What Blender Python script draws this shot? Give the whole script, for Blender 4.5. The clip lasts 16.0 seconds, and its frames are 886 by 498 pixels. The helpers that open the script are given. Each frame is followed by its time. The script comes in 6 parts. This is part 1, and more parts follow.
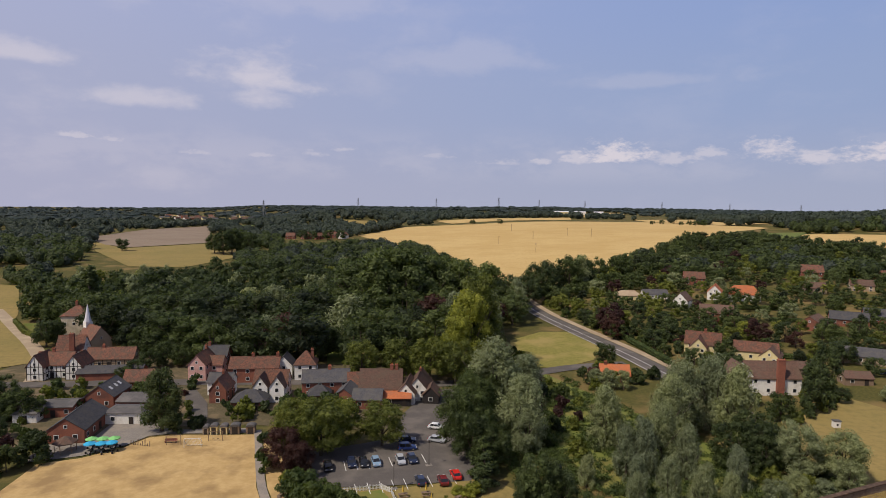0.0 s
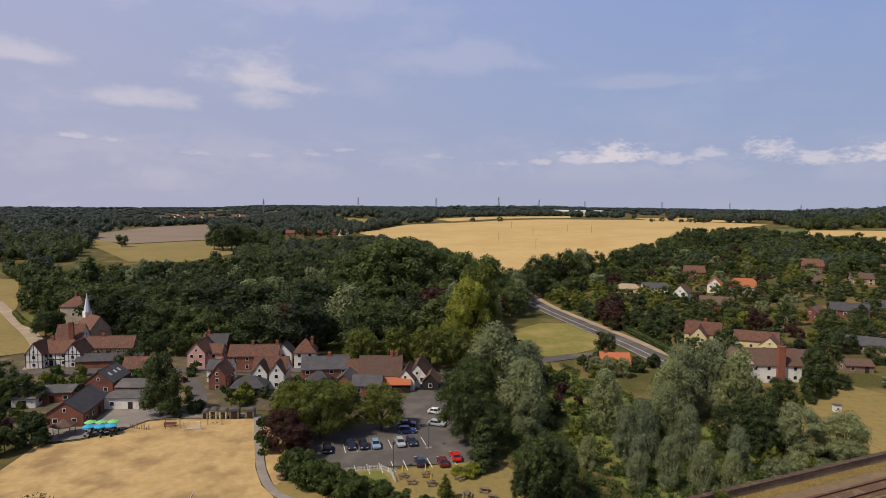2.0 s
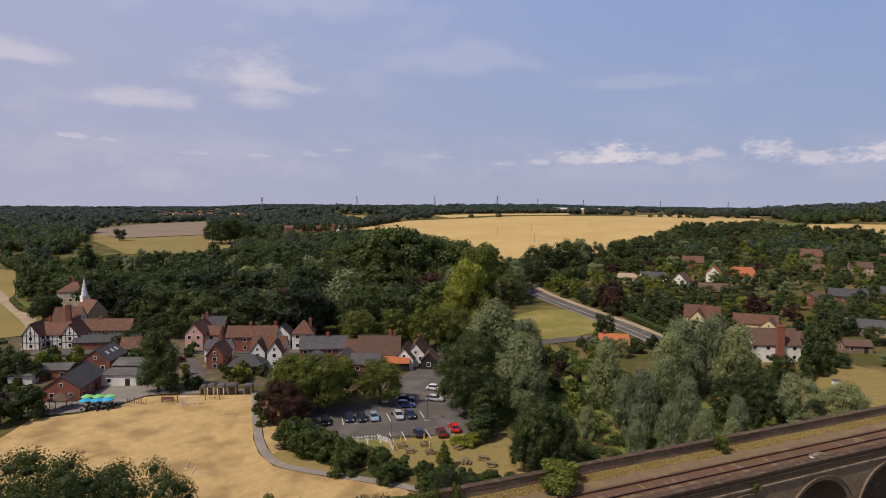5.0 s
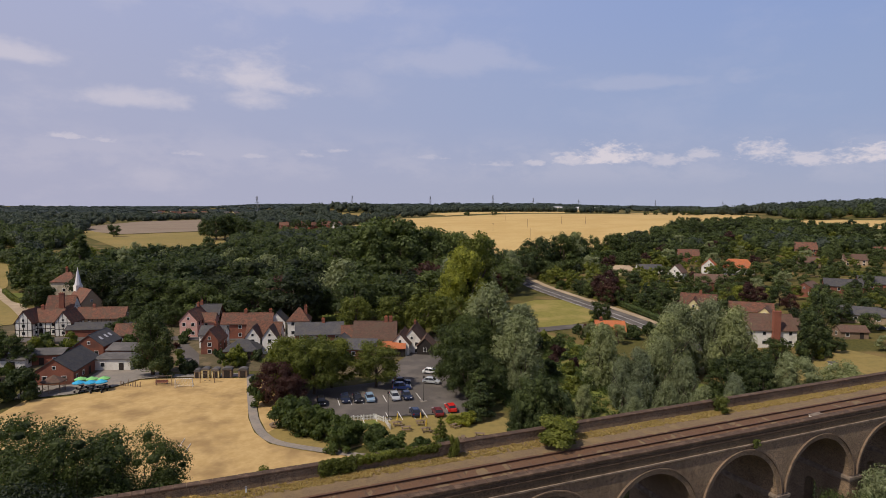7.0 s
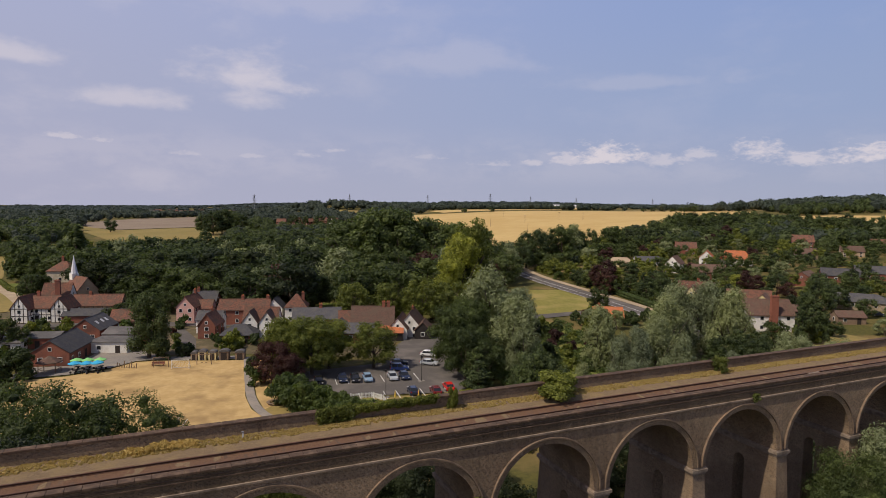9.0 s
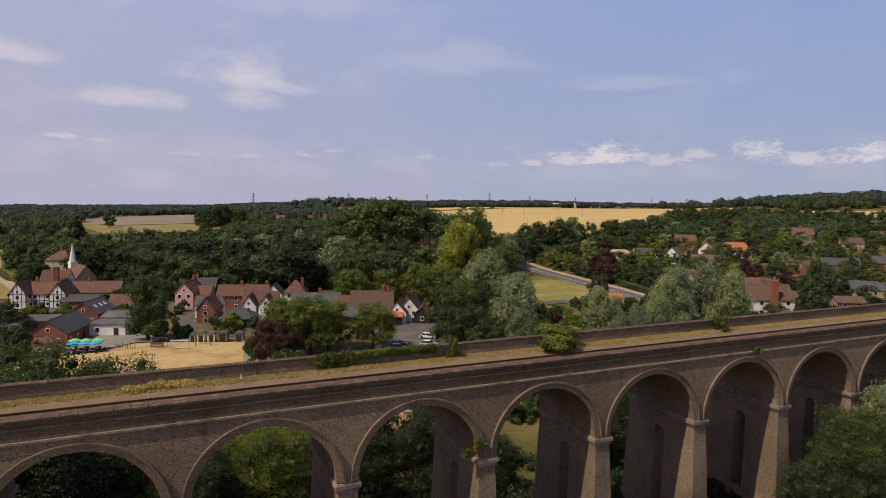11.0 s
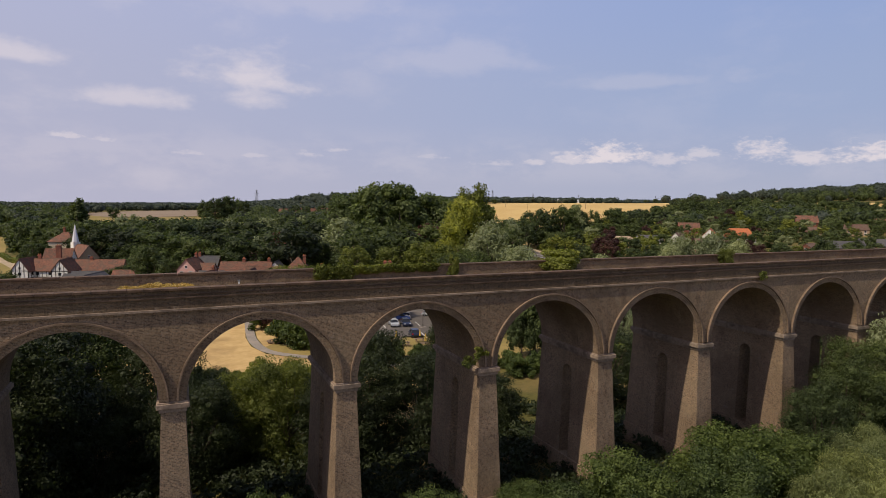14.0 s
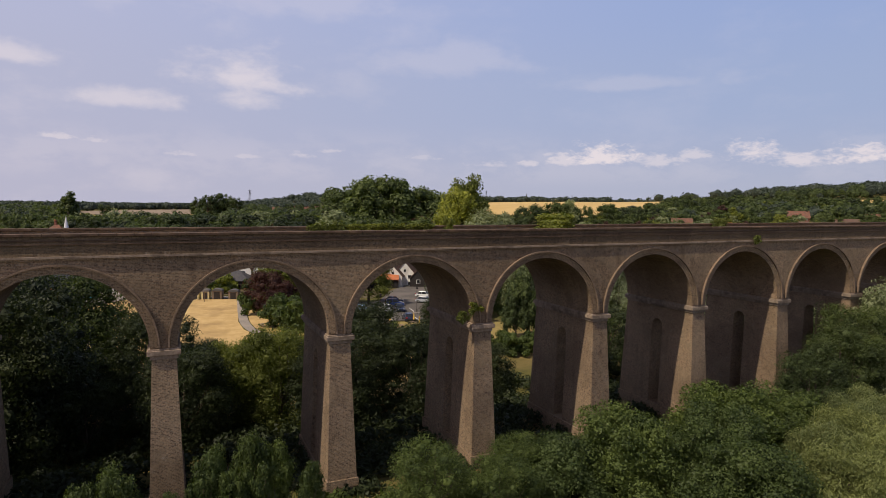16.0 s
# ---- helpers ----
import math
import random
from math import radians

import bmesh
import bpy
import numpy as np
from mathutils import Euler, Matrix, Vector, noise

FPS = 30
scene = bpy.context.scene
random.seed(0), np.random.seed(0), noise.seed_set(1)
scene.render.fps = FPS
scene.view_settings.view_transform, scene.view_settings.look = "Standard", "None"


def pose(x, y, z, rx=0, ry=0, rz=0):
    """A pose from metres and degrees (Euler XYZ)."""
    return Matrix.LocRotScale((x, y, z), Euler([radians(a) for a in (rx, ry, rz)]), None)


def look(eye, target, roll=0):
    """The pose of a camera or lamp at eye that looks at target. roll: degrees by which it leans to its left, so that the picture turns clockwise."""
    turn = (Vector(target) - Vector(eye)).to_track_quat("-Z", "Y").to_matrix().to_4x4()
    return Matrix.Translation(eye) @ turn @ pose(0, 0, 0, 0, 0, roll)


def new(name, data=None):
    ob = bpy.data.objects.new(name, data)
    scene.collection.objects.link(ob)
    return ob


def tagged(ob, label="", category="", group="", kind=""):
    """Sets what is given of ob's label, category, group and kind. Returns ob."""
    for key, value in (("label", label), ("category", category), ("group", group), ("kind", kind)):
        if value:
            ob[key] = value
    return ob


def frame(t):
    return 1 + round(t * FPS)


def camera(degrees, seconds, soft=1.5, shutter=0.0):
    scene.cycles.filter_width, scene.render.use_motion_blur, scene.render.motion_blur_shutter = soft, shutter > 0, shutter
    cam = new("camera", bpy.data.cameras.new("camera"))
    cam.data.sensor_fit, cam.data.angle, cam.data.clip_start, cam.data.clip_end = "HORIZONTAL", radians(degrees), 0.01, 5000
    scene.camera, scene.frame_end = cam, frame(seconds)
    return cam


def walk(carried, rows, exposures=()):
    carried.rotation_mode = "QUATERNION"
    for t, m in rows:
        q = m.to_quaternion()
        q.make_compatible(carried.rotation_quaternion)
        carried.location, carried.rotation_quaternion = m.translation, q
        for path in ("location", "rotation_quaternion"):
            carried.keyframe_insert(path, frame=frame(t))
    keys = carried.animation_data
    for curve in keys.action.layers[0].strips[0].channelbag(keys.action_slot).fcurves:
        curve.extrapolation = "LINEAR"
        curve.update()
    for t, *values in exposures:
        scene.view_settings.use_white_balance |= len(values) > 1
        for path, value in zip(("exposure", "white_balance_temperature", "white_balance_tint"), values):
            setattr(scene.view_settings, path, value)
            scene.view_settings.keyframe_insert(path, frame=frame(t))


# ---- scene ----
cam = camera(71.55, 16.0, soft=0.75)
PATH = [
    (0, (-0.39, -0.37, 57.15), (38.37, 91.50, 49.56), 0.55),
    (0.5, (-0.32, -0.44, 56.27), (38.39, 91.45, 48.67), 0.55),
    (1, (-0.30, -0.47, 55.30), (38.40, 91.43, 47.69), 0.55),
    (1.5, (-0.32, -0.44, 54.29), (38.42, 91.44, 46.70), 0.55),
    (2, (-0.32, -0.42, 53.19), (38.45, 91.46, 45.67), 0.55),
    (2.5, (-0.32, -0.42, 52.15), (38.51, 91.42, 44.63), 0.55),
    (3, (-0.31, -0.43, 51.16), (38.56, 91.40, 43.67), 0.55),
    (3.5, (-0.31, -0.44, 50.23), (38.64, 91.35, 42.70), 0.55),
    (4, (-0.26, -0.48, 49.29), (38.68, 91.32, 41.76), 0.55),
    (6.5, (-0.23, -0.19, 43.82), (39.15, 91.43, 36.47), 0.55),
    (7, (-0.28, -0.11, 42.79), (39.37, 91.40, 35.42), 0.55),
    (7.5, (-0.30, -0.06, 41.74), (39.47, 91.39, 34.38), 0.55),
    (8, (-0.32, -0.05, 40.67), (39.54, 91.36, 33.33), 0.55),
    (8.5, (-0.33, -0.03, 39.57), (39.64, 91.34, 32.20), 0.55),
    (9, (-0.29, -0.02, 38.47), (39.74, 91.32, 31.08), 0.55),
    (11.5, (-0.28, -0.00, 32.88), (39.87, 91.29, 25.53), 0.55),
    (12, (-0.24, 0.02, 31.73), (39.89, 91.32, 24.40), 0.55),
    (12.5, (-0.17, -0.00, 30.60), (39.74, 91.40, 23.24), 0.55),
    (13, (-0.09, -0.02, 29.39), (39.67, 91.44, 22.08), 0.55),
    (13.5, (-0.03, -0.03, 28.31), (39.70, 91.44, 20.83), 0.55),
    (14, (0.00, -0.02, 27.13), (39.68, 91.47, 19.65), 0.55),
    (14.5, (-0.01, -0.02, 25.87), (39.79, 91.42, 18.56), 0.55),
    (15, (0.03, 0.00, 24.72), (40.21, 91.28, 17.32), 0.55),
    (15.5, (0.06, 0.05, 24.08), (40.58, 91.18, 16.71), 0.55),
    (16, (-0.00, -0.00, 23.77), (40.62, 91.09, 16.48), 0.55),
]
EXPOSURES = [(0, 0.0, 6500, 10), (7, 0.0, 6560, 10), (9, 0.0, 6600, 10), (12, 0.07, 6700, 10), (14, 0.13, 6800, 10), (16, 0.19, 6880, 10)]
walk(cam, [(t, look(eye, target, roll)) for t, eye, target, roll in PATH], EXPOSURES)

# ---- sky and sun ----
SUN_AZ, SUN_EL = radians(193), radians(52)   # direction towards the sun, from +x, and its height
sun_dir = Vector((math.cos(SUN_EL) * math.cos(SUN_AZ), math.cos(SUN_EL) * math.sin(SUN_AZ), math.sin(SUN_EL)))
sun = new("sun", bpy.data.lights.new("sun", "SUN"))
sun.data.energy, sun.data.angle, sun.data.color = 3.4, radians(0.6), (1.0, 0.9, 0.76)
sun.matrix_basis = look((0, 0, 300), Vector((0, 0, 300)) - sun_dir)


class Tree:
    """Short-hand for building a node tree."""

    def __init__(self, tree):
        self.t = tree

    def n(self, kind, ins=None, **props):
        node = self.t.nodes.new(kind)
        if "operation" in props:
            node.operation = props["operation"]
        if "use_clamp" in props:
            node.use_clamp = props["use_clamp"]
        if "data_type" in props:
            node.data_type = props["data_type"]
        if "blend_type" in props:
            node.blend_type = props["blend_type"]
        if "interpolation_type" in props:
            node.interpolation_type = props["interpolation_type"]
        for k, v in (ins or {}).items():
            s = node.inputs[k]
            if isinstance(v, bpy.types.NodeSocket):
                self.t.links.new(v, s)
            else:
                s.default_value = v
        return node

    def math(self, op, a, b=0.0, c=0.0, clamp=False):
        return self.n("ShaderNodeMath", {0: a, 1: b, 2: c}, operation=op, use_clamp=clamp).outputs[0]

    def mix(self, f, a, b, blend="MIX"):
        node = self.n("ShaderNodeMix", {0: f, 6: a, 7: b}, data_type="RGBA", blend_type=blend)
        return node.outputs[2]

    def noise(self, vec, scale, detail=4.0, rough=0.55):
        return self.n("ShaderNodeTexNoise", {"Vector": vec, "Scale": scale, "Detail": detail, "Roughness": rough}).outputs[0]

    def ramp(self, f, lo, hi):
        return self.n("ShaderNodeMapRange", {0: f, 1: lo, 2: hi}, interpolation_type="SMOOTHSTEP").outputs[0]


def rgb(*c):
    return (*c, 1.0)


world = bpy.data.worlds.new("sky")
scene.world = world
world.use_nodes = True
W = Tree(world.node_tree)
world.node_tree.nodes.clear()
sky = W.n("ShaderNodeTexSky")
sky.sky_type, sky.sun_disc, sky.sun_elevation, sky.sun_rotation = "NISHITA", False, SUN_EL, radians(90) - SUN_AZ
sky.air_density, sky.dust_density, sky.ozone_density = 1.0, 0.6, 2.0
way = W.n("ShaderNodeTexCoord").outputs["Generated"]
split = W.n("ShaderNodeSeparateXYZ", {0: way})
wx, wy, wz = split.outputs
GRAINS = {}


def mottle(grain):
    """Lumpy cloud noise of one size over the sky, flattened towards the horizon."""
    if grain not in GRAINS:
        flat = W.n("ShaderNodeVectorMath", {0: way, 1: (1.0, 1.0, 2.2)}, operation="MULTIPLY").outputs[0]
        GRAINS[grain] = W.noise(flat, grain, 6, 0.6)
    return GRAINS[grain]


veil = W.math("MULTIPLY", W.ramp(mottle(5.0), 0.5, 0.74), W.math("SUBTRACT", 0.2, W.math("MULTIPLY", W.ramp(wx, -0.1, 0.6), 0.13)))
bank = W.math("MULTIPLY", W.ramp(mottle(9.0), 0.42, 0.62), W.math("MULTIPLY", W.ramp(wz, 0.02, 0.055), W.math("MULTIPLY", W.ramp(wz, 0.13, 0.07), 0.13)))
veil = W.math("MAXIMUM", veil, bank)
az = W.math("ARCTAN2", wx, wy)
el = W.math("ARCSINE", wz)


def puff(azimuth, height, wide, tall, strength, grain=9.0):
    """A ragged cloud round a heading (degrees from +y to +x) and a height (degrees), with a flatter base."""
    dx = W.math("DIVIDE", W.math("SUBTRACT", az, radians(azimuth)), radians(wide))
    dy = W.math("DIVIDE", W.math("SUBTRACT", el, radians(height)), radians(tall))
    dy = W.math("MAXIMUM", dy, W.math("MULTIPLY", dy, -1.9))
    d = W.math("SQRT", W.math("ADD", W.math("MULTIPLY", dx, dx), W.math("MULTIPLY", dy, dy)))
    bumps = W.math("ADD", W.math("MULTIPLY", mottle(6.0 if grain < 10 else 34.0), 0.6), W.math("MULTIPLY", mottle(14.0 if grain < 10 else 80.0), 0.4))
    d = W.math("ADD", d, W.math("MULTIPLY", W.math("SUBTRACT", bumps, 0.5), 5.0))
    return W.math("MULTIPLY", W.ramp(d, 1.3, 0.1), strength)


cover = veil
for args in ((6.0, 10.5, 5.4, 2.4, 0.52, 5.0), (6.4, 8.8, 2.8, 1.6, 0.42, 6.0), (-2.8, 8.3, 4.4, 1.2, 0.4, 7.0), (-11.5, 10.8, 4.6, 1.1, 0.4, 7.0),
             (38.4, 4.2, 3.0, 1.15, 0.72, 17.0), (35.0, 3.9, 1.8, 0.8, 0.5, 20.0), (31.7, 3.7, 1.2, 0.45, 0.42, 20.0), (33.4, 4.6, 0.8, 0.35, 0.35, 22.0), (43, 3.8, 2.8, 0.8, 0.42, 16.0), (46, 4.3, 1.4, 0.6, 0.42, 16.0),
             (50.6, 4.4, 1.9, 1.0, 0.62, 17.0), (53.5, 3.7, 2.2, 0.8, 0.55, 17.0), (58.0, 3.9, 2.6, 1.0, 0.68, 16.0), (-8.0, 5.0, 1.5, 0.35, 0.4, 16.0), (-5.4, 4.8, 1.2, 0.35, 0.35, 16.0), (28, 3.6, 2.0, 0.35, 0.3, 18.0),
             (11, 4.2, 1.2, 0.35, 0.3, 20.0), (13.6, 4.7, 0.9, 0.3, 0.3, 20.0), (6.5, 4.0, 1.2, 0.3, 0.3, 20.0), (1.2, 4.0, 1.2, 0.3, 0.3, 20.0), (22, 4.2, 1.4, 0.35, 0.25, 20.0),
             (40, 10.5, 9, 0.9, 0.14, 5.0), (24, 12.5, 9, 1.8, 0.16, 5.0), (46, 18, 6, 1.0, 0.2, 5.0), (12, 17, 8, 2.0, 0.16, 4.0)):
    cover = W.math("MAXIMUM", cover, puff(*args))
# hazy air low down, paler to the west, under the clear sky overhead
side = W.ramp(wx, -0.35, 0.95)
near_horizon = W.mix(side, rgb(4.85, 4.9, 6.5), rgb(4.35, 4.75, 6.35))
mid_air = W.mix(side, rgb(4.65, 4.9, 6.75), rgb(3.5, 4.42, 6.85))
high_air = W.mix(side, rgb(4.6, 5.0, 7.3), rgb(3.0, 4.1, 7.2))
haze = W.mix(W.ramp(wz, 0.14, 0.32), W.mix(W.ramp(wz, 0.0, 0.16), near_horizon, mid_air), high_air)
blue = W.mix(1.0, sky.outputs[0], rgb(1.75, 1.36, 1.32), "MULTIPLY")
blue = W.mix(W.ramp(wz, 0.3, 0.6), haze, blue)
air = W.mix(cover, blue, rgb(9.2, 8.3, 8.6))
W.n("ShaderNodeOutputWorld", {0: W.n("ShaderNodeBackground", {0: air, 1: 0.085}).outputs[0]})

# ---- materials ----
def material(name, build):
    m = bpy.data.materials.new(name)
    m.use_nodes = True
    m.node_tree.nodes.clear()
    t = Tree(m.node_tree)
    t.n("ShaderNodeOutputMaterial", {0: build(t)})
    return m


def place(t):
    return t.n("ShaderNodeNewGeometry").outputs["Position"]


def surface(name, a, b, c=None, fine=6.0, coarse=0.35, rough=0.85, bump=0.25, depth=0.03, metal=0.0, spec=0.3, vary=0.12):
    """A weathered surface: colour a mottled with b finely and with c in broad patches, and a little different on each object."""
    def build(t):
        p = place(t)
        f = t.noise(p, fine, 5, 0.65)
        g = t.noise(p, coarse, 4, 0.55)
        col = t.mix(t.ramp(f, 0.3, 0.7), rgb(*a), rgb(*b))
        col = t.mix(t.ramp(g, 0.45, 0.7), col, rgb(*(c or b)))
        r = t.n("ShaderNodeObjectInfo").outputs["Random"]
        col = t.mix(1.0, col, t.n("ShaderNodeCombineColor", {0: t.math("ADD", t.math("MULTIPLY", r, 2 * vary), 1 - vary), 1: t.math("ADD", t.math("MULTIPLY", r, 1.6 * vary), 1 - vary), 2: t.math("ADD", t.math("MULTIPLY", r, 1.4 * vary), 1 - vary)}).outputs[0], "MULTIPLY")
        bp = t.n("ShaderNodeBump", {"Height": f, "Strength": bump, "Distance": depth}).outputs[0]
        return t.n("ShaderNodeBsdfPrincipled", {"Base Color": col, "Roughness": rough, "Metallic": metal, "Specular IOR Level": spec, "Normal": bp}).outputs[0]
    return material(name, build)


def foliage(name, dark, light, back, glow=0.35):
    """Leaves: each one its own shade between dark and light, letting some light through."""
    def build(t):
        g = t.n("ShaderNodeNewGeometry")
        r = g.outputs["Random Per Island"]
        o = t.n("ShaderNodeObjectInfo").outputs["Random"]
        p = t.noise(g.outputs["Position"], 0.45, 3)
        col = t.mix(t.math("ADD", t.math("MULTIPLY", r, 0.45), t.math("MULTIPLY", t.ramp(p, 0.3, 0.7), 0.55)), rgb(*dark), rgb(*light))
        k = t.math("ADD", t.math("MULTIPLY", o, 0.36), 0.8)
        col = t.mix(1.0, col, t.n("ShaderNodeCombineColor", {0: t.math("ADD", t.math("MULTIPLY", o, 0.42), 0.76), 1: k, 2: t.math("ADD", t.math("MULTIPLY", o, 0.1), 0.86)}).outputs[0], "MULTIPLY")
        d = t.n("ShaderNodeBsdfPrincipled", {"Base Color": col, "Roughness": 0.6, "Specular IOR Level": 0.25}).outputs[0]
        tr = t.n("ShaderNodeBsdfTranslucent", {0: t.mix(1.0, col, rgb(*back), "MULTIPLY")}).outputs[0]
        return t.n("ShaderNodeMixShader", {0: glow, 1: d, 2: tr}).outputs[0]
    return material(name, build)


def brickwork(name, a, b, mortar, stain):
    """Brick courses at true size on the viaduct, whose walls run along x and y, with soot, damp and repairs."""
    def build(t):
        g = t.n("ShaderNodeNewGeometry")
        px, py, pz = t.n("ShaderNodeSeparateXYZ", {0: g.outputs["Position"]}).outputs
        nx, ny, nz = t.n("ShaderNodeSeparateXYZ", {0: g.outputs["True Normal"]}).outputs
        side = t.math("GREATER_THAN", t.math("ABSOLUTE", nx), 0.6)
        along = t.math("ADD", t.math("MULTIPLY", px, t.math("SUBTRACT", 1.0, side)), t.math("MULTIPLY", py, side))
        vec = t.n("ShaderNodeCombineXYZ", {0: along, 1: pz, 2: 0.0}).outputs[0]
        br = t.n("ShaderNodeTexBrick", {"Vector": vec, "Color1": rgb(*a), "Color2": rgb(*b), "Mortar": rgb(*mortar), "Scale": 1.0, "Mortar Size": 0.012, "Bias": 0.0, "Brick Width": 0.24, "Row Height": 0.085})
        p = g.outputs["Position"]
        grain = t.noise(p, 5.0, 6, 0.75)
        blot = t.noise(p, 0.55, 6, 0.7)
        streak = t.noise(t.n("ShaderNodeVectorMath", {0: p, 1: (1.6, 1.6, 0.12)}, operation="MULTIPLY").outputs[0], 1.0, 5, 0.65)
        fleck = t.noise(p, 9.0, 3, 0.8)
        col = t.mix(t.math("MULTIPLY", t.ramp(fleck, 0.46, 0.62), 0.7), br.outputs[0], rgb(b[0] * 1.45, b[1] * 1.42, b[2] * 1.4))
        col = t.mix(t.math("MULTIPLY", t.ramp(fleck, 0.5, 0.34), 0.6), col, rgb(a[0] * 0.45, a[1] * 0.45, a[2] * 0.45))
        col = t.mix(t.math("MULTIPLY", t.ramp(grain, 0.42, 0.7), 0.45), col, rgb(b[0] * 1.3, b[1] * 1.3, b[2] * 1.25))
        col = t.mix(t.math("MULTIPLY", t.ramp(blot, 0.42, 0.68), 0.5), col, rgb(*stain))
        col = t.mix(t.math("MULTIPLY", t.ramp(streak, 0.5, 0.72), 0.34), col, rgb(stain[0] * 0.36, stain[1] * 0.34, stain[2] * 0.36))
        patch = t.noise(p, 0.16, 4, 0.6)
        col = t.mix(t.math("MULTIPLY", t.ramp(patch, 0.42, 0.62), 0.34), col, rgb(a[0] * 0.62, a[1] * 0.6, a[2] * 0.6))
        white = t.noise(p, 1.7, 7, 0.8)
        col = t.mix(t.math("MULTIPLY", t.ramp(white, 0.58, 0.72), 0.6), col, rgb(0.36, 0.315, 0.26))
        h = t.math("ADD", t.math("MULTIPLY", br.outputs[1], -0.6), grain)
        bp = t.n("ShaderNodeBump", {"Height": h, "Strength": 0.5, "Distance": 0.03}).outputs[0]
        return t.n("ShaderNodeBsdfPrincipled", {"Base Color": col, "Roughness": 0.92, "Specular IOR Level": 0.2, "Normal": bp}).outputs[0]
    return material(name, build)


def roofing(name, a, b, moss, row=0.16):
    """Tile courses down the slope, with mottled tiles and lichen."""
    def build(t):
        g = t.n("ShaderNodeNewGeometry")
        p = g.outputs["Position"]
        pz = t.n("ShaderNodeSeparateXYZ", {0: p}).outputs[2]
        course = t.math("FRACT", t.math("DIVIDE", pz, row))
        v = t.n("ShaderNodeTexVoronoi", {"Vector": p, "Scale": 3.2}).outputs["Color"]
        vr = t.n("ShaderNodeSeparateColor", {0: v}).outputs[0]
        col = t.mix(vr, rgb(*a), rgb(*b))
        col = t.mix(t.math("MULTIPLY", t.ramp(t.noise(p, 0.5, 5, 0.65), 0.42, 0.64), 0.75), col, rgb(*moss))
        col = t.mix(t.math("MULTIPLY", t.ramp(t.noise(p, 1.3, 6, 0.7), 0.55, 0.72), 0.5), col, rgb(a[0] * 1.25, a[1] * 1.35, a[2] * 1.4))
        r = t.n("ShaderNodeObjectInfo").outputs["Random"]
        k = t.math("ADD", t.math("MULTIPLY", r, 0.3), 0.85)
        col = t.mix(1.0, col, t.n("ShaderNodeCombineColor", {0: k, 1: k, 2: k}).outputs[0], "MULTIPLY")
        bp = t.n("ShaderNodeBump", {"Height": t.math("ADD", course, vr), "Strength": 0.6, "Distance": 0.03}).outputs[0]
        return t.n("ShaderNodeBsdfPrincipled", {"Base Color": col, "Roughness": 0.85, "Specular IOR Level": 0.25, "Normal": bp}).outputs[0]
    return material(name, build)


def field_rows(name, a, b, c, heading, gap, strength):
    """A crop in drilled rows with tramlines, patchy in ripeness."""
    def build(t):
        p = place(t)
        px, py, pz = t.n("ShaderNodeSeparateXYZ", {0: p}).outputs
        across = t.math("ADD", t.math("MULTIPLY", px, math.cos(heading)), t.math("MULTIPLY", py, math.sin(heading)))
        line = t.ramp(t.math("ABSOLUTE", t.math("SUBTRACT", t.math("FRACT", t.math("DIVIDE", across, gap)), 0.5)), 0.0, 0.06)
        col = t.mix(t.ramp(t.noise(p, 0.02, 6, 0.6), 0.35, 0.65), rgb(*a), rgb(*b))
        col = t.mix(t.ramp(t.noise(p, 0.5, 4, 0.7), 0.4, 0.8), col, rgb(*c))
        col = t.mix(t.math("MULTIPLY", t.math("SUBTRACT", 1.0, line), strength), col, rgb(c[0] * 0.7, c[1] * 0.7, c[2] * 0.7))
        bp = t.n("ShaderNodeBump", {"Height": t.noise(p, 2.0, 3), "Strength": 0.4, "Distance": 0.3}).outputs[0]
        return t.n("ShaderNodeBsdfPrincipled", {"Base Color": col, "Roughness": 0.95, "Specular IOR Level": 0.1, "Normal": bp}).outputs[0]
    return material(name, build)


def glassy(name, tone=0.02):
    def build(t):
        return t.n("ShaderNodeBsdfPrincipled", {"Base Color": rgb(tone, tone * 1.1, tone * 1.25), "Roughness": 0.08, "Specular IOR Level": 0.6}).outputs[0]
    return material(name, build)


def paint(name, c, rough=0.3, metal=0.0):
    def build(t):
        f = t.noise(place(t), 3.0, 4)
        col = t.mix(t.ramp(f, 0.4, 0.8), rgb(*c), rgb(*[v * 0.8 for v in c]))
        return t.n("ShaderNodeBsdfPrincipled", {"Base Color": col, "Roughness": rough, "Metallic": metal, "Coat Weight": 0.3 if rough < 0.4 else 0.0}).outputs[0]
    return material(name, build)


M_BRICK = brickwork("viaduct brick", (0.08, 0.05, 0.034), (0.265, 0.182, 0.112), (0.29, 0.24, 0.175), (0.225, 0.168, 0.105))
M_STONE = surface("weathered stone", (0.3, 0.24, 0.18), (0.2, 0.15, 0.11), (0.13, 0.1, 0.075), fine=5, coarse=1.2)
M_SOOT = brickwork("sooty parapet brick", (0.055, 0.038, 0.028), (0.165, 0.114, 0.068), (0.19, 0.152, 0.105), (0.125, 0.093, 0.056))
M_HOOD = surface("hood bricks", (0.24, 0.172, 0.115), (0.15, 0.105, 0.07), (0.12, 0.086, 0.06), fine=9, coarse=1.2)
M_GARDEN = surface("garden earth and gravel", (0.13, 0.105, 0.065), (0.085, 0.078, 0.04), (0.19, 0.145, 0.085), fine=1.6, coarse=0.18, bump=0.5, depth=0.06, rough=0.95, spec=0.1)
M_COPING = surface("sooty coping", (0.1, 0.062, 0.04), (0.06, 0.04, 0.028), (0.15, 0.1, 0.065), fine=7, coarse=1.5)
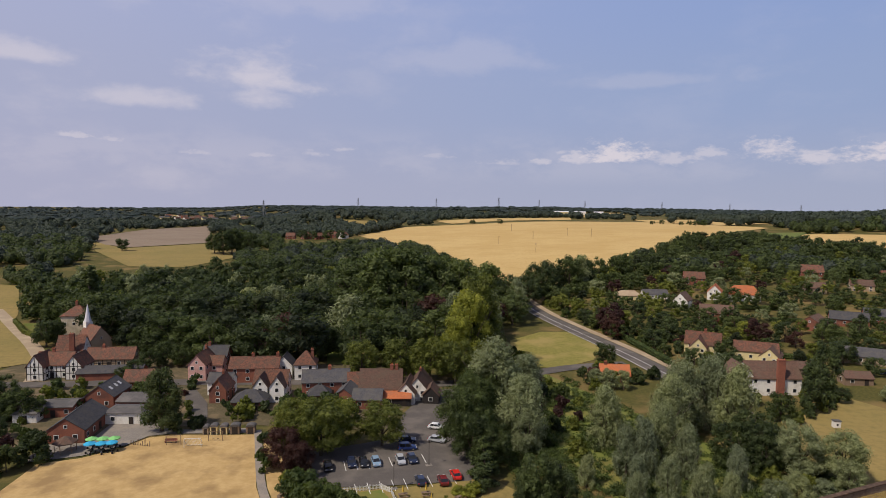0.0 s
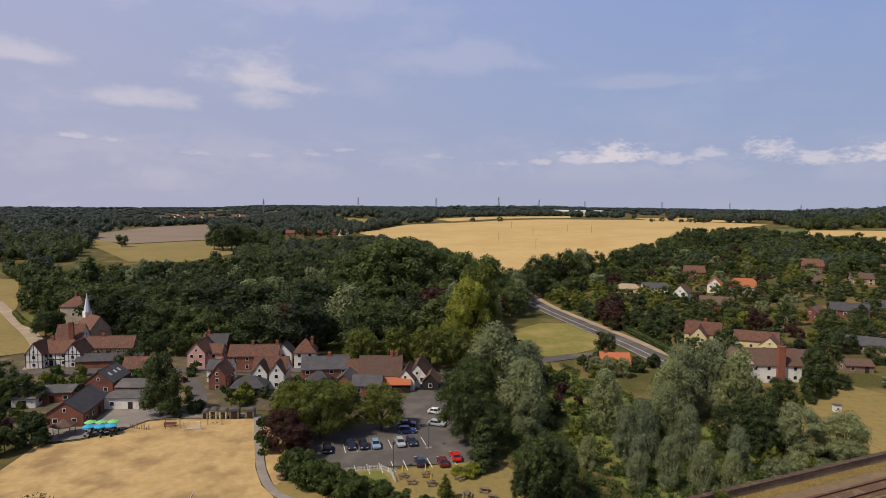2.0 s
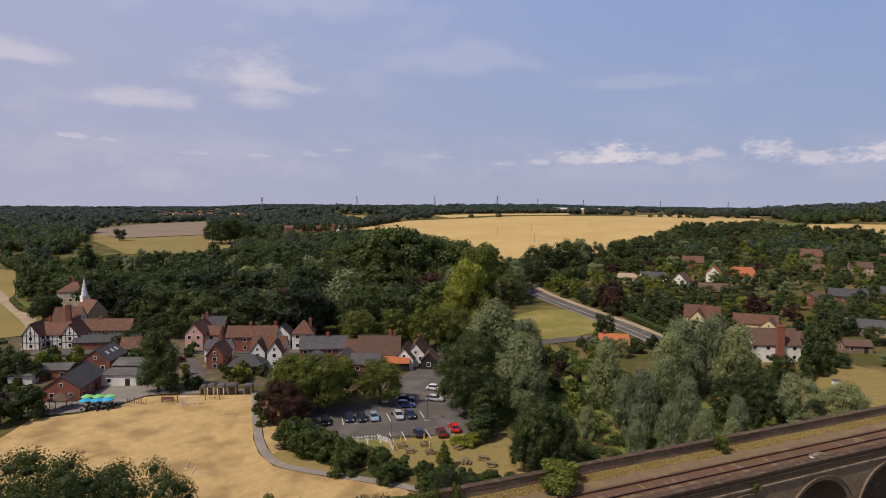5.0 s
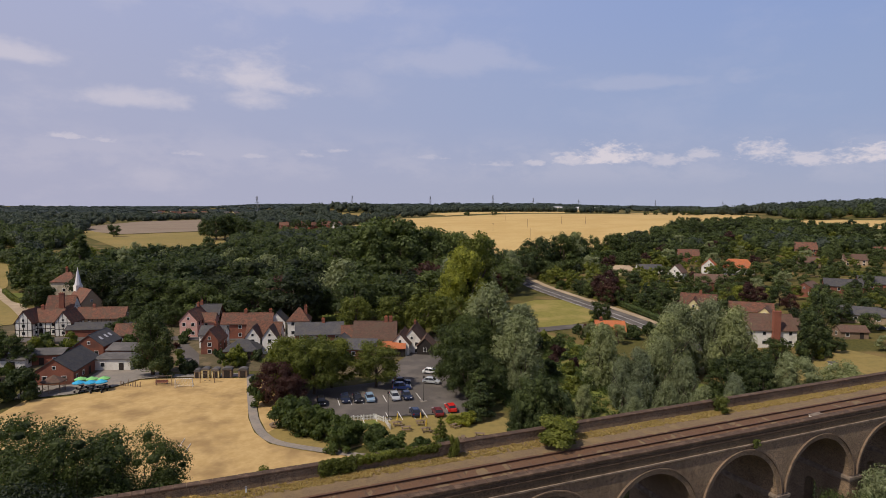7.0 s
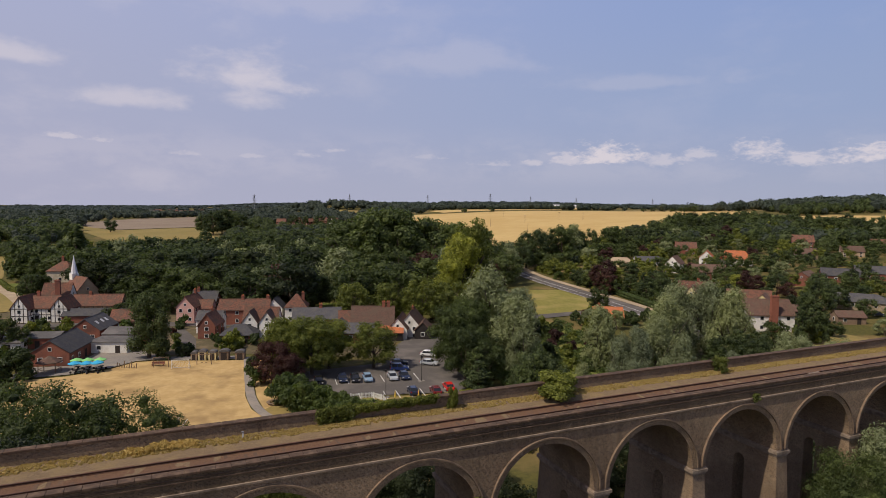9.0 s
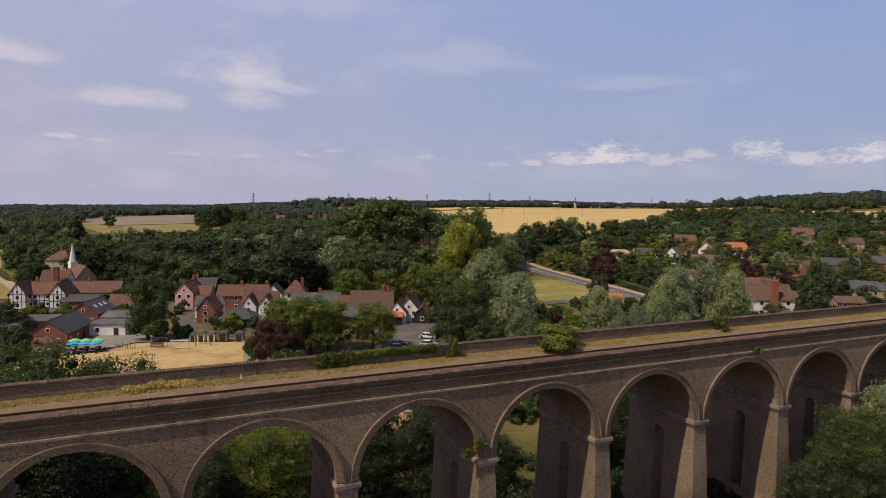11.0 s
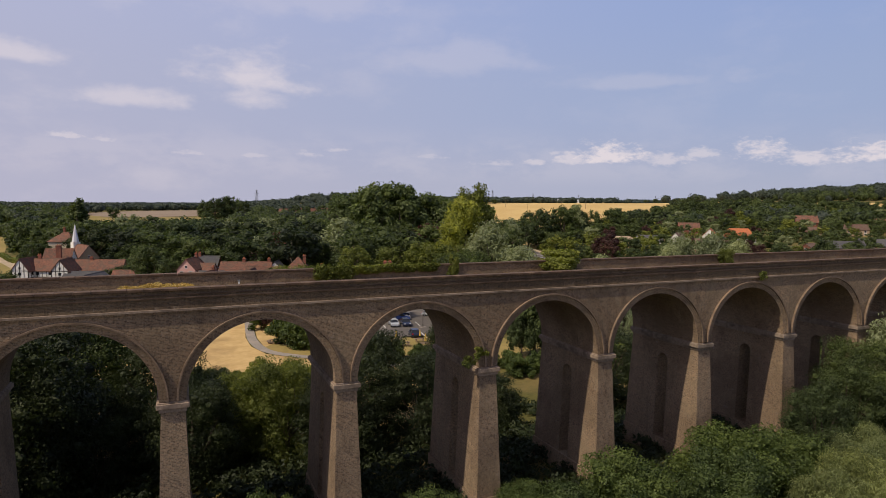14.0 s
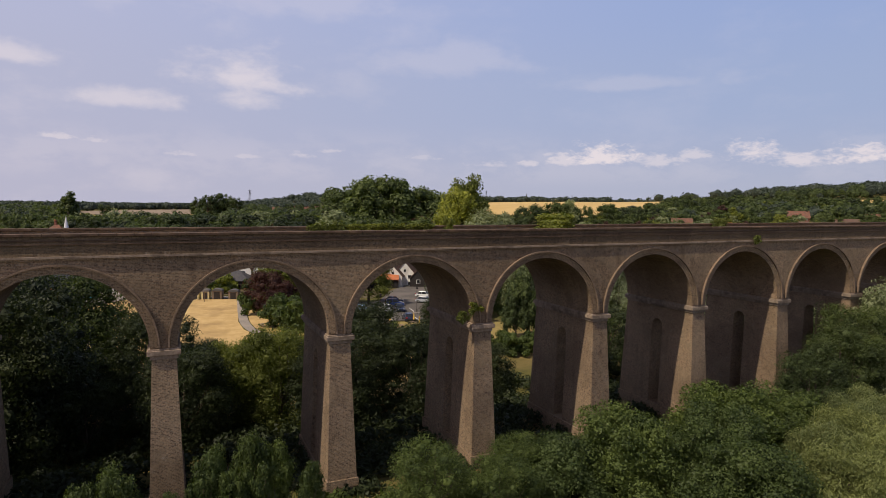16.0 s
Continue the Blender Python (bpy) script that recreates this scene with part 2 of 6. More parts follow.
M_BALLAST = surface("ballast", (0.27, 0.195, 0.11), (0.13, 0.092, 0.054), (0.24, 0.175, 0.085), fine=14, coarse=0.8, bump=1.0, depth=0.08)
M_RUST = surface("rusty rail", (0.11, 0.055, 0.035), (0.06, 0.035, 0.025), fine=9, rough=0.6)
M_SLEEPER = surface("sleeper", (0.15, 0.095, 0.06), (0.1, 0.064, 0.042), fine=12)
M_RUSTBED = surface("rust-stained ballast", (0.21, 0.115, 0.062), (0.1, 0.056, 0.034), (0.16, 0.09, 0.05), fine=14, coarse=0.8, bump=1.0, depth=0.08)
M_SCRUB = surface("rough grass", (0.11, 0.1, 0.03), (0.065, 0.068, 0.022), (0.2, 0.145, 0.06), fine=1.3, coarse=0.06, bump=0.8, depth=0.2, rough=0.95, spec=0.1)
M_DRY = surface("parched grass", (0.52, 0.365, 0.165), (0.43, 0.292, 0.122), (0.3, 0.2, 0.09), fine=0.5, coarse=0.14, bump=0.5, depth=0.06, rough=0.95, spec=0.1, vary=0.03)
M_PASTURE = surface("pasture", (0.25, 0.22, 0.06), (0.18, 0.17, 0.045), (0.32, 0.25, 0.09), fine=0.8, coarse=0.06, bump=0.4, depth=0.1, rough=0.95, spec=0.1, vary=0.04)
M_LAWN = surface("lawn", (0.12, 0.155, 0.035), (0.15, 0.17, 0.045), (0.19, 0.175, 0.055), fine=0.8, coarse=0.12, bump=0.4, depth=0.08, rough=0.95, spec=0.1)
M_ASPHALT = surface("asphalt", (0.125, 0.112, 0.1), (0.095, 0.087, 0.08), (0.16, 0.142, 0.125), fine=4, coarse=0.15, bump=0.3, depth=0.01, rough=0.95, spec=0.1, vary=0.05)
M_PATH = surface("path", (0.27, 0.245, 0.21), (0.2, 0.18, 0.155), (0.3, 0.26, 0.21), fine=3, coarse=0.3)
M_TRACK = surface("dirt track", (0.42, 0.33, 0.22), (0.34, 0.26, 0.17), (0.48, 0.38, 0.25), fine=2, coarse=0.2)
M_WHEAT = field_rows("ripe wheat", (0.56, 0.4, 0.17), (0.5, 0.345, 0.135), (0.46, 0.31, 0.12), 0.6, 24.0, 0.25)
M_GOLD = field_rows("dry meadow", (0.3, 0.22, 0.08), (0.24, 0.19, 0.065), (0.2, 0.16, 0.06), 1.2, 15.0, 0.15)
M_PLOUGH = field_rows("stubble", (0.27, 0.21, 0.15), (0.24, 0.18, 0.13), (0.2, 0.16, 0.115), 0.3, 20.0, 0.2)
M_GREENFIELD = field_rows("green crop", (0.13, 0.16, 0.045), (0.16, 0.18, 0.06), (0.1, 0.13, 0.04), 0.3, 20.0, 0.2)
M_BARK = surface("bark", (0.12, 0.09, 0.065), (0.06, 0.048, 0.036), fine=8, bump=0.6)
M_OAK = foliage("oak leaves", (0.018, 0.028, 0.012), (0.1, 0.128, 0.043), (1.4, 1.5, 0.7))
M_LIME = foliage("lime leaves", (0.04, 0.054, 0.01), (0.22, 0.235, 0.052), (1.4, 1.5, 0.5))
M_WILLOW = foliage("willow leaves", (0.15, 0.17, 0.09), (0.3, 0.33, 0.185), (1.3, 1.3, 0.7))
M_FIR = foliage("conifer needles", (0.018, 0.03, 0.011), (0.09, 0.116, 0.038), (1.2, 1.3, 0.8), 0.15)
M_COPPER = foliage("copper beech leaves", (0.026, 0.013, 0.012), (0.1, 0.05, 0.04), (1.5, 0.8, 0.7))
M_YELLOW = foliage("yellowing leaves", (0.085, 0.105, 0.02), (0.38, 0.39, 0.07), (1.3, 1.3, 0.4))
M_BUSH = foliage("bramble leaves", (0.022, 0.038, 0.012), (0.12, 0.155, 0.047), (1.4, 1.5, 0.5))
M_REED = foliage("osier leaves", (0.07, 0.085, 0.028), (0.27, 0.3, 0.12), (1.3, 1.3, 0.6))
M_WEED = foliage("dry weeds", (0.38, 0.28, 0.1), (0.52, 0.39, 0.16), (1.2, 1.1, 0.6))
M_POPLAR = foliage("poplar leaves", (0.03, 0.044, 0.015), (0.145, 0.175, 0.06), (1.3, 1.4, 0.6))
M_ASPEN = foliage("aspen leaves", (0.042, 0.06, 0.02), (0.175, 0.21, 0.072), (1.3, 1.4, 0.6))
# Shade beyond and under the arches is put into this near-black leaf colour.
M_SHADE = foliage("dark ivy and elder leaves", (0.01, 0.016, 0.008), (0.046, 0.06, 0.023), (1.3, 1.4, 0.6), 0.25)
# Aerial haze is put into this bluish leaf colour of far trees.
M_FAR_HAZE = foliage("far woodland", (0.026, 0.036, 0.03), (0.072, 0.09, 0.066), (1.3, 1.4, 0.8), 0.2)
M_WHITE = surface("white render", (0.78, 0.76, 0.7), (0.7, 0.68, 0.62), (0.6, 0.57, 0.5), fine=3, coarse=0.4, vary=0.04)
M_PINK = surface("pink render", (0.62, 0.36, 0.3), (0.56, 0.32, 0.27), (0.5, 0.29, 0.24), fine=3, coarse=0.4, vary=0.03)
M_CREAM = surface("cream render", (0.68, 0.58, 0.3), (0.62, 0.52, 0.27), (0.55, 0.46, 0.25), fine=3, coarse=0.4, vary=0.04)
M_REDBRICK = surface("red brick", (0.27, 0.105, 0.065), (0.2, 0.075, 0.05), (0.15, 0.066, 0.048), fine=5, coarse=0.4)
M_PALE = surface("pale limestone", (0.62, 0.54, 0.4), (0.5, 0.43, 0.31), (0.42, 0.36, 0.26), fine=4, coarse=0.4)
M_BUFF = surface("buff brick", (0.42, 0.33, 0.22), (0.34, 0.26, 0.17), (0.3, 0.22, 0.15), fine=5, coarse=0.4)
M_DARKWOOD = surface("black weatherboard", (0.035, 0.03, 0.028), (0.02, 0.018, 0.017), fine=4)
M_TIMBER = surface("dark timber", (0.05, 0.038, 0.03), (0.03, 0.024, 0.02), fine=7)
M_WOOD = surface("silvered wood", (0.26, 0.19, 0.13), (0.17, 0.12, 0.08), fine=9)
M_CLAY = roofing("old clay tiles", (0.22, 0.092, 0.056), (0.088, 0.048, 0.036), (0.1, 0.07, 0.05))
M_BROWNTILE = roofing("brown tiles", (0.15, 0.085, 0.06), (0.1, 0.06, 0.046), (0.12, 0.085, 0.06))
M_ORANGE = roofing("orange pantiles", (0.48, 0.15, 0.055), (0.38, 0.12, 0.05), (0.33, 0.13, 0.07))
M_SLATE = roofing("grey slates", (0.085, 0.082, 0.086), (0.06, 0.058, 0.062), (0.1, 0.092, 0.08))
M_FELT = surface("roof felt", (0.11, 0.105, 0.1), (0.08, 0.077, 0.075), (0.15, 0.14, 0.13), fine=2, coarse=0.3)
M_LEAD = surface("painted spire boards", (0.7, 0.7, 0.72), (0.6, 0.6, 0.63), fine=4, rough=0.5)
M_GLASS = glassy("window glass")
M_FRAME = paint("white joinery", (0.75, 0.74, 0.7), 0.5)
M_LINE = paint("white road paint", (0.7, 0.69, 0.65), 0.8)
M_STEEL = surface("galvanised steel", (0.32, 0.33, 0.34), (0.25, 0.26, 0.27), fine=6, rough=0.5, metal=0.6)
M_TYRE = surface("rubber", (0.02, 0.02, 0.02), (0.03, 0.03, 0.03), fine=10)
M_CHROME = paint("alloy", (0.5, 0.5, 0.52), 0.3, 0.9)
M_LAMP = paint("lamp glass", (0.6, 0.58, 0.55), 0.15)
M_REDLAMP = paint("red lamp", (0.35, 0.02, 0.02), 0.2)
CAR_PAINTS = {k: paint(k + " paint", c, 0.25) for k, c in (("red", (0.62, 0.025, 0.02)), ("dark red", (0.16, 0.02, 0.02)), ("blue", (0.03, 0.06, 0.2)), ("navy", (0.02, 0.028, 0.06)), ("black", (0.015, 0.015, 0.018)), ("silver", (0.42, 0.44, 0.46)), ("white", (0.75, 0.75, 0.74)), ("light blue", (0.25, 0.36, 0.48)))}
CLOTH = {k: surface(k + " cloth", c, tuple(v * 0.8 for v in c), fine=8, vary=0.02) for k, c in (("blue", (0.05, 0.42, 0.7)), ("green", (0.25, 0.6, 0.2)), ("yellow", (0.75, 0.5, 0.08)))}


# ---- building blocks ----
def smooth(a):
    a = min(1.0, max(0.0, a))
    return a * a * (3 - 2 * a)


def ground_at(x, y):
    """The height of the land: a flat valley floor that climbs to the east and the north, a wooded hill, and gentle rolls far off."""
    d = math.hypot(x, y)
    far = smooth((d - 900) / 900)
    z = 1 + 3.3 * smooth((58 - y) / 16) + 9 * smooth((y - 250) / 500) + 18 * smooth((x - 90) / 430)
    z += 21 * math.exp(-((x - 760) / 210) ** 2 - ((y - 400) / 190) ** 2)
    z += 10 * math.exp(-((x - 830) / 420) ** 2 - ((y - 1640) / 260) ** 2) + 18 * math.exp(-((x - 250) / 110) ** 2 - ((y - 1090) / 110) ** 2)
    return z + far * (5 * math.sin(x / 410 + 1) * math.cos(y / 530) - 0.004 * max(0.0, d - 1500))


def mesh_of(name, verts, faces, mat, normals=None):
    me = bpy.data.meshes.new(name)
    me.from_pydata([tuple(v) for v in verts], [], faces)
    me.materials.append(mat)
    if normals is not None:                          # leaves shade as the round mass that they belong to
        me.attributes.new("custom_normal", "FLOAT_VECTOR", "POINT").data.foreach_set("vector", np.asarray(normals, dtype=np.float32).ravel())
    me.update()
    return me


def bm_mesh(name, bm, mat):
    me = bpy.data.meshes.new(name)
    bmesh.ops.recalc_face_normals(bm, faces=bm.faces)
    bm.to_mesh(me)
    bm.free()
    me.materials.append(mat)
    return me


def part(name, data, mat, parent, label=""):
    """One mesh object under a thing or a part."""
    me = data if isinstance(data, bpy.types.Mesh) else bm_mesh(name, data, mat)
    ob = new(name, me)
    ob.parent = parent
    return tagged(ob, label)


def thing(name, label, category, m, group="", kind=""):
    ob = new(name)
    ob.empty_display_size = 0.3
    ob.matrix_basis = m
    return tagged(ob, label, category, group, kind)


def setting(name, data, mat, label=""):
    me = data if isinstance(data, bpy.types.Mesh) else bm_mesh(name, data, mat)
    return tagged(new(name, me), label, kind="structure")


def box(bm, x0, x1, y0, y1, z0, z1, bevel=0.0):
    vs = [bm.verts.new(p) for p in ((x0, y0, z0), (x1, y0, z0), (x1, y1, z0), (x0, y1, z0), (x0, y0, z1), (x1, y0, z1), (x1, y1, z1), (x0, y1, z1))]
    fs = [bm.faces.new([vs[i] for i in q]) for q in ((3, 2, 1, 0), (4, 5, 6, 7), (0, 1, 5, 4), (1, 2, 6, 5), (2, 3, 7, 6), (3, 0, 4, 7))]
    if bevel:
        bmesh.ops.bevel(bm, geom=list({e for f in fs for e in f.edges}), offset=bevel, segments=1, affect="EDGES")
    return bm


def boxes(*dims, bevel=0.0):
    bm = bmesh.new()
    for d in dims:
        box(bm, *d, bevel=bevel)
    return bm


def prism(bm, profile, axis, lo, hi):
    """A closed profile of (u, z) drawn out along x (axis 0, u is y) or along y (axis 1, u is x)."""
    def at(u, z, d):
        return (d, u, z) if axis == 0 else (u, d, z)
    a = [bm.verts.new(at(u, z, lo)) for u, z in profile]
    b = [bm.verts.new(at(u, z, hi)) for u, z in profile]
    n = len(profile)
    fa, fb = bm.faces.new(a), bm.faces.new(b[::-1])
    for i in range(n):
        bm.faces.new((a[i], b[i], b[(i + 1) % n], a[(i + 1) % n]))
    return fa, fb


def tube(bm, a, b, r0, r1=None, n=8):
    """A tapered round bar from a to b."""
    a, b = Vector(a), Vector(b)
    r1 = r0 if r1 is None else r1
    q = (b - a).to_track_quat("Z", "Y")
    ra = [bm.verts.new(a + q @ Vector((r0 * math.cos(2 * math.pi * i / n), r0 * math.sin(2 * math.pi * i / n), 0))) for i in range(n)]
    rb = [bm.verts.new(b + q @ Vector((r1 * math.cos(2 * math.pi * i / n), r1 * math.sin(2 * math.pi * i / n), 0))) for i in range(n)]
    for i in range(n):
        bm.faces.new((ra[i], ra[(i + 1) % n], rb[(i + 1) % n], rb[i]))
    bm.faces.new(ra[::-1]), bm.faces.new(rb)
    return bm


def drape(name, outline, mat, lift, step, label):
    """A patch of ground laid over the land inside an outline."""
    bm = bmesh.new()
    bm.faces.new([bm.verts.new((x, y, 0)) for x, y in outline])
    for k in (0, 1):
        lo, hi = min(p[k] for p in outline), max(p[k] for p in outline)
        c = math.ceil(lo / step) * step
        while c < hi:
            no = (1, 0, 0) if k == 0 else (0, 1, 0)
            bmesh.ops.bisect_plane(bm, geom=bm.verts[:] + bm.edges[:] + bm.faces[:], plane_co=(c, c, 0), plane_no=no)
            c += step
    bmesh.ops.triangulate(bm, faces=bm.faces[:])
    for v in bm.verts:
        v.co.z = ground_at(v.co.x, v.co.y) + lift
    for f in bm.faces:
        if f.normal.z < 0:
            f.normal_flip()
    me = bpy.data.meshes.new(name)
    bm.to_mesh(me)
    bm.free()
    me.materials.append(mat)
    return tagged(new(name, me), label, kind="structure")


def ribbon(name, points, width, mat, lift, label):
    """A road or path of one width along a line of points, smoothed and laid over the land."""
    pts = [Vector((*p, 0)) for p in points]
    line = []
    for i in range(len(pts) - 1):
        p0, p1, p2, p3 = pts[max(i - 1, 0)], pts[i], pts[i + 1], pts[min(i + 2, len(pts) - 1)]
        for k in range(8):
            s = k / 8
            line.append(0.5 * (2 * p1 + (p2 - p0) * s + (2 * p0 - 5 * p1 + 4 * p2 - p3) * s * s + (3 * p1 - p0 - 3 * p2 + p3) * s ** 3))
    line.append(pts[-1])
    verts, faces = [], []
    for i, p in enumerate(line):
        d = (line[min(i + 1, len(line) - 1)] - line[max(i - 1, 0)]).normalized()
        side = Vector((-d.y, d.x, 0)) * width / 2
        for q in (p + side, p - side):
            verts.append((q.x, q.y, ground_at(q.x, q.y) + lift))
        if i:
            faces.append((2 * i - 2, 2 * i - 1, 2 * i + 1, 2 * i))
    return tagged(new(name, mesh_of(name, verts, faces, mat)), label, kind="structure")


# ---- the land ----
def land():
    """One sheet, fine near the village and coarse towards the horizon."""
    xs = [-4700, -3800, -3000, -2300, -1700, -1200, -900, -700, -550] + list(range(-450, 1500, 25)) + [1600, 1800, 2100, 2500, 3000, 3700, 4600]
    ys = [-900, -500, -250, -120] + list(range(-60, 1300, 25)) + [1400, 1600, 1900, 2300, 2800, 3400, 4100, 4800]
    rng = random.Random(4)
    verts, faces = [], []
    for y in ys:
        for x in xs:
            far = smooth((math.hypot(x, y) - 900) / 900)
            z = ground_at(x, y)
            verts.append((x, y, z + 0.1 * rng.random() * (1 - far)))
    w = len(xs)
    for j in range(len(ys) - 1):
        for i in range(w - 1):
            faces.append((j * w + i, j * w + i + 1, (j + 1) * w + i + 1, (j + 1) * w + i))
    me = mesh_of("ground", verts, faces, M_SCRUB)
    for p in me.polygons:
        p.use_smooth = True
    return setting("ground", me, M_SCRUB, "rough green and dry grass of a valley floor and hills")


land()
drape("playing_field", [(-75, 60), (36, 60), (32, 90), (24, 97), (18, 101.6), (13.6, 106.5), (11.8, 113), (11.6, 121), (13.4, 140), (14.4, 149.4), (8, 151.5), (-4, 156), (-9, 156.5), (-14, 152), (-22, 149), (-30, 149), (-34, 137), (-75, 120)], M_DRY, 0.16, 12, "sun-parched yellow playing field")
drape("beer_garden_ground", [(14, 100), (30, 100), (52, 86), (60, 96), (56, 108), (36, 110.5), (20, 118), (14, 112)], M_GOLD, 0.15, 8, "dry bare grass of a garden beside the car park")
drape("dry_verge", [(15.4, 108), (19.4, 103.4), (25, 98.8), (30, 100.5), (21, 117), (18, 148), (16, 148), (14.4, 132), (13.6, 120), (13.9, 113)], M_DRY, 0.14, 10, "dry grass verge beside the footpath")
drape("car_park", [(20, 117), (36, 112), (52, 108), (61, 121), (62, 139), (76, 165), (66, 167), (52, 150), (44, 135), (24, 134)], M_ASPHALT, 0.2, 10, "worn grey asphalt car park")
drape("pasture", [(121, 216), (140, 224), (160, 214), (152, 196), (133, 177), (117, 173), (106, 179), (112, 200)], M_PASTURE, 0.18, 12, "dry yellow-green paddock beside the road")
drape("meadow", [(70, 60), (100, 60), (112, 100), (108, 170), (92, 168), (78, 120)], M_LAWN, 0.16, 12, "overgrown green meadow")
drape("garden_lawn", [(120, 60), (175, 60), (172, 112), (140, 108), (126, 92)], M_GOLD, 0.17, 12, "dry brown grass slope of a garden")
drape("schoolyard", [(-34, 150.5), (-22, 150.2), (-14, 153), (-9, 157.5), (-4, 157), (8, 152.6), (14, 150.6), (14, 154), (-2, 159), (-8, 168), (-12, 167), (-18, 170), (-22, 158), (-30, 160)], M_PATH, 0.21, 12, "pale paved schoolyard")
drape("yard", [(0, 168), (4.2, 166), (4.6, 178), (2, 192), (-1, 192), (-1, 176)], M_ASPHALT, 0.2, 10, "narrow grey lane between the houses")
WHEAT = [(204, 767), (303, 870), (403, 825), (554, 830), (678, 775), (614, 560), (590, 480), (544, 480), (438, 450), (333, 380), (227, 310), (160, 300), (150, 340), (185, 411), (200, 523)]
drape("wheat_field", WHEAT, M_WHEAT, 0.35, 30, "wide field of ripe golden wheat")
STRIPS = [[(391, 963), (728, 1058), (624, 905), (381, 869)], [(971, 1358), (1132, 1386), (920, 1126), (785, 1097)], [(79, 1832), (176, 1891), (134, 1448), (70, 1472)], [(-51, 2193), (-6, 2199), (-5, 1819), (-40, 1813)], [(93, 1220), (122, 1208), (95, 944), (78, 980)], [(223, 1030), (271, 992), (341, 965), (240, 876)], [(682, 778), (744, 891), (883, 882), (657, 535), (618, 556)]]
for k, outline in enumerate(STRIPS):
    drape("distant_field", outline, (M_WHEAT, M_WHEAT, M_WHEAT, M_WHEAT, M_GREENFIELD, M_GOLD, M_WHEAT)[k], 0.6, 60, "distant strip of ripe field between hedges")
drape("far_wheat_field", [(515, 404), (554, 413), (575, 386), (600, 350), (480, 280), (474, 331)], M_WHEAT, 0.4, 30, "golden wheat field beyond the wood")
drape("green_field", [(488, 440), (538, 450), (570, 418), (522, 398), (482, 412)], M_GREENFIELD, 0.45, 30, "green crop field on a slope")
drape("stubble_field", [(-110, 847), (-54, 1067), (47, 1198), (24, 720), (-49, 678), (-75, 715)], M_PLOUGH, 0.4, 30, "bare brown stubble field")
drape("dry_meadow", [(-97, 765), (-81, 739), (-56, 666), (30, 712), (40, 560), (0, 505), (-40, 520), (-75, 640)], M_GOLD, 0.35, 30, "dry golden hay meadow")
drape("hay_field", [(-135, 470), (-93, 440), (-74, 345), (-72, 327), (-60, 290), (-52, 262), (-47, 244), (-62, 238), (-110, 285)], M_GOLD, 0.3, 25, "yellow mown hay field")
drape("village_ground", [(-62, 172), (-40, 160), (-30, 158.5), (-18, 161), (-12, 166.5), (-6, 168.5), (-2, 161.5), (14, 156.5), (44, 140), (52, 152), (66, 168), (78, 176), (60, 200), (30, 214), (-5, 232), (-25, 252), (-50, 252), (-60, 228)], M_GARDEN, 0.13, 12, "bare garden earth and gravel between the houses")
ribbon("footpath", [(15.2, 152), (14.6, 145), (13.4, 132), (12.6, 120), (13.0, 112.4), (14.6, 107.1), (18.4, 102.8), (24, 98), (32, 91), (42, 80)], 1.7, M_PATH, 0.24, "narrow grey tarmac footpath")
ribbon("village_street", [(-120, 246), (-80, 229), (-48, 216), (-15, 206), (18, 194), (45, 183.5), (73, 171), (95, 170.5), (120, 172), (140, 168)], 6.0, M_ASPHALT, 0.26, "narrow grey village street")
ribbon("main_road", [(172, 300), (161, 258), (155.5, 226), (149, 181), (144, 155), (139, 128), (133, 112)], 8.0, M_ASPHALT, 0.3, "grey two-lane main road")
ribbon("road_verge", [(178, 300), (167, 258), (161.5, 226), (155, 181), (150, 155)], 3.0, M_TRACK, 0.27, "pale dusty verge of the main road")
ribbon("farm_track", [(-44, 218), (-45, 238), (-50, 258), (-57, 280), (-65, 302), (-75, 330), (-86, 360)], 5.0, M_TRACK, 0.36, "pale dirt farm track")
ribbon("road_line", [(172, 300), (161, 258), (155.5, 226), (149, 181), (144, 155), (139, 128), (133, 112)], 0.22, M_LINE, 0.32, "worn white centre line of the main road")
ribbon("road_line", [(168.4, 300), (157.4, 258), (151.9, 226), (145.4, 181), (140.4, 155), (135.4, 128)], 0.2, M_LINE, 0.32, "worn white edge line of the main road")


# ---- trees ----
def ico():
    bm = bmesh.new()
    bmesh.ops.create_icosphere(bm, subdivisions=1, radius=1.0)
    v = np.array([x.co[:] for x in bm.verts])
    f = [tuple(x.index for x in q.verts) for q in bm.faces]
    bm.free()
    return v, f


ICO_V, ICO_F = ico()


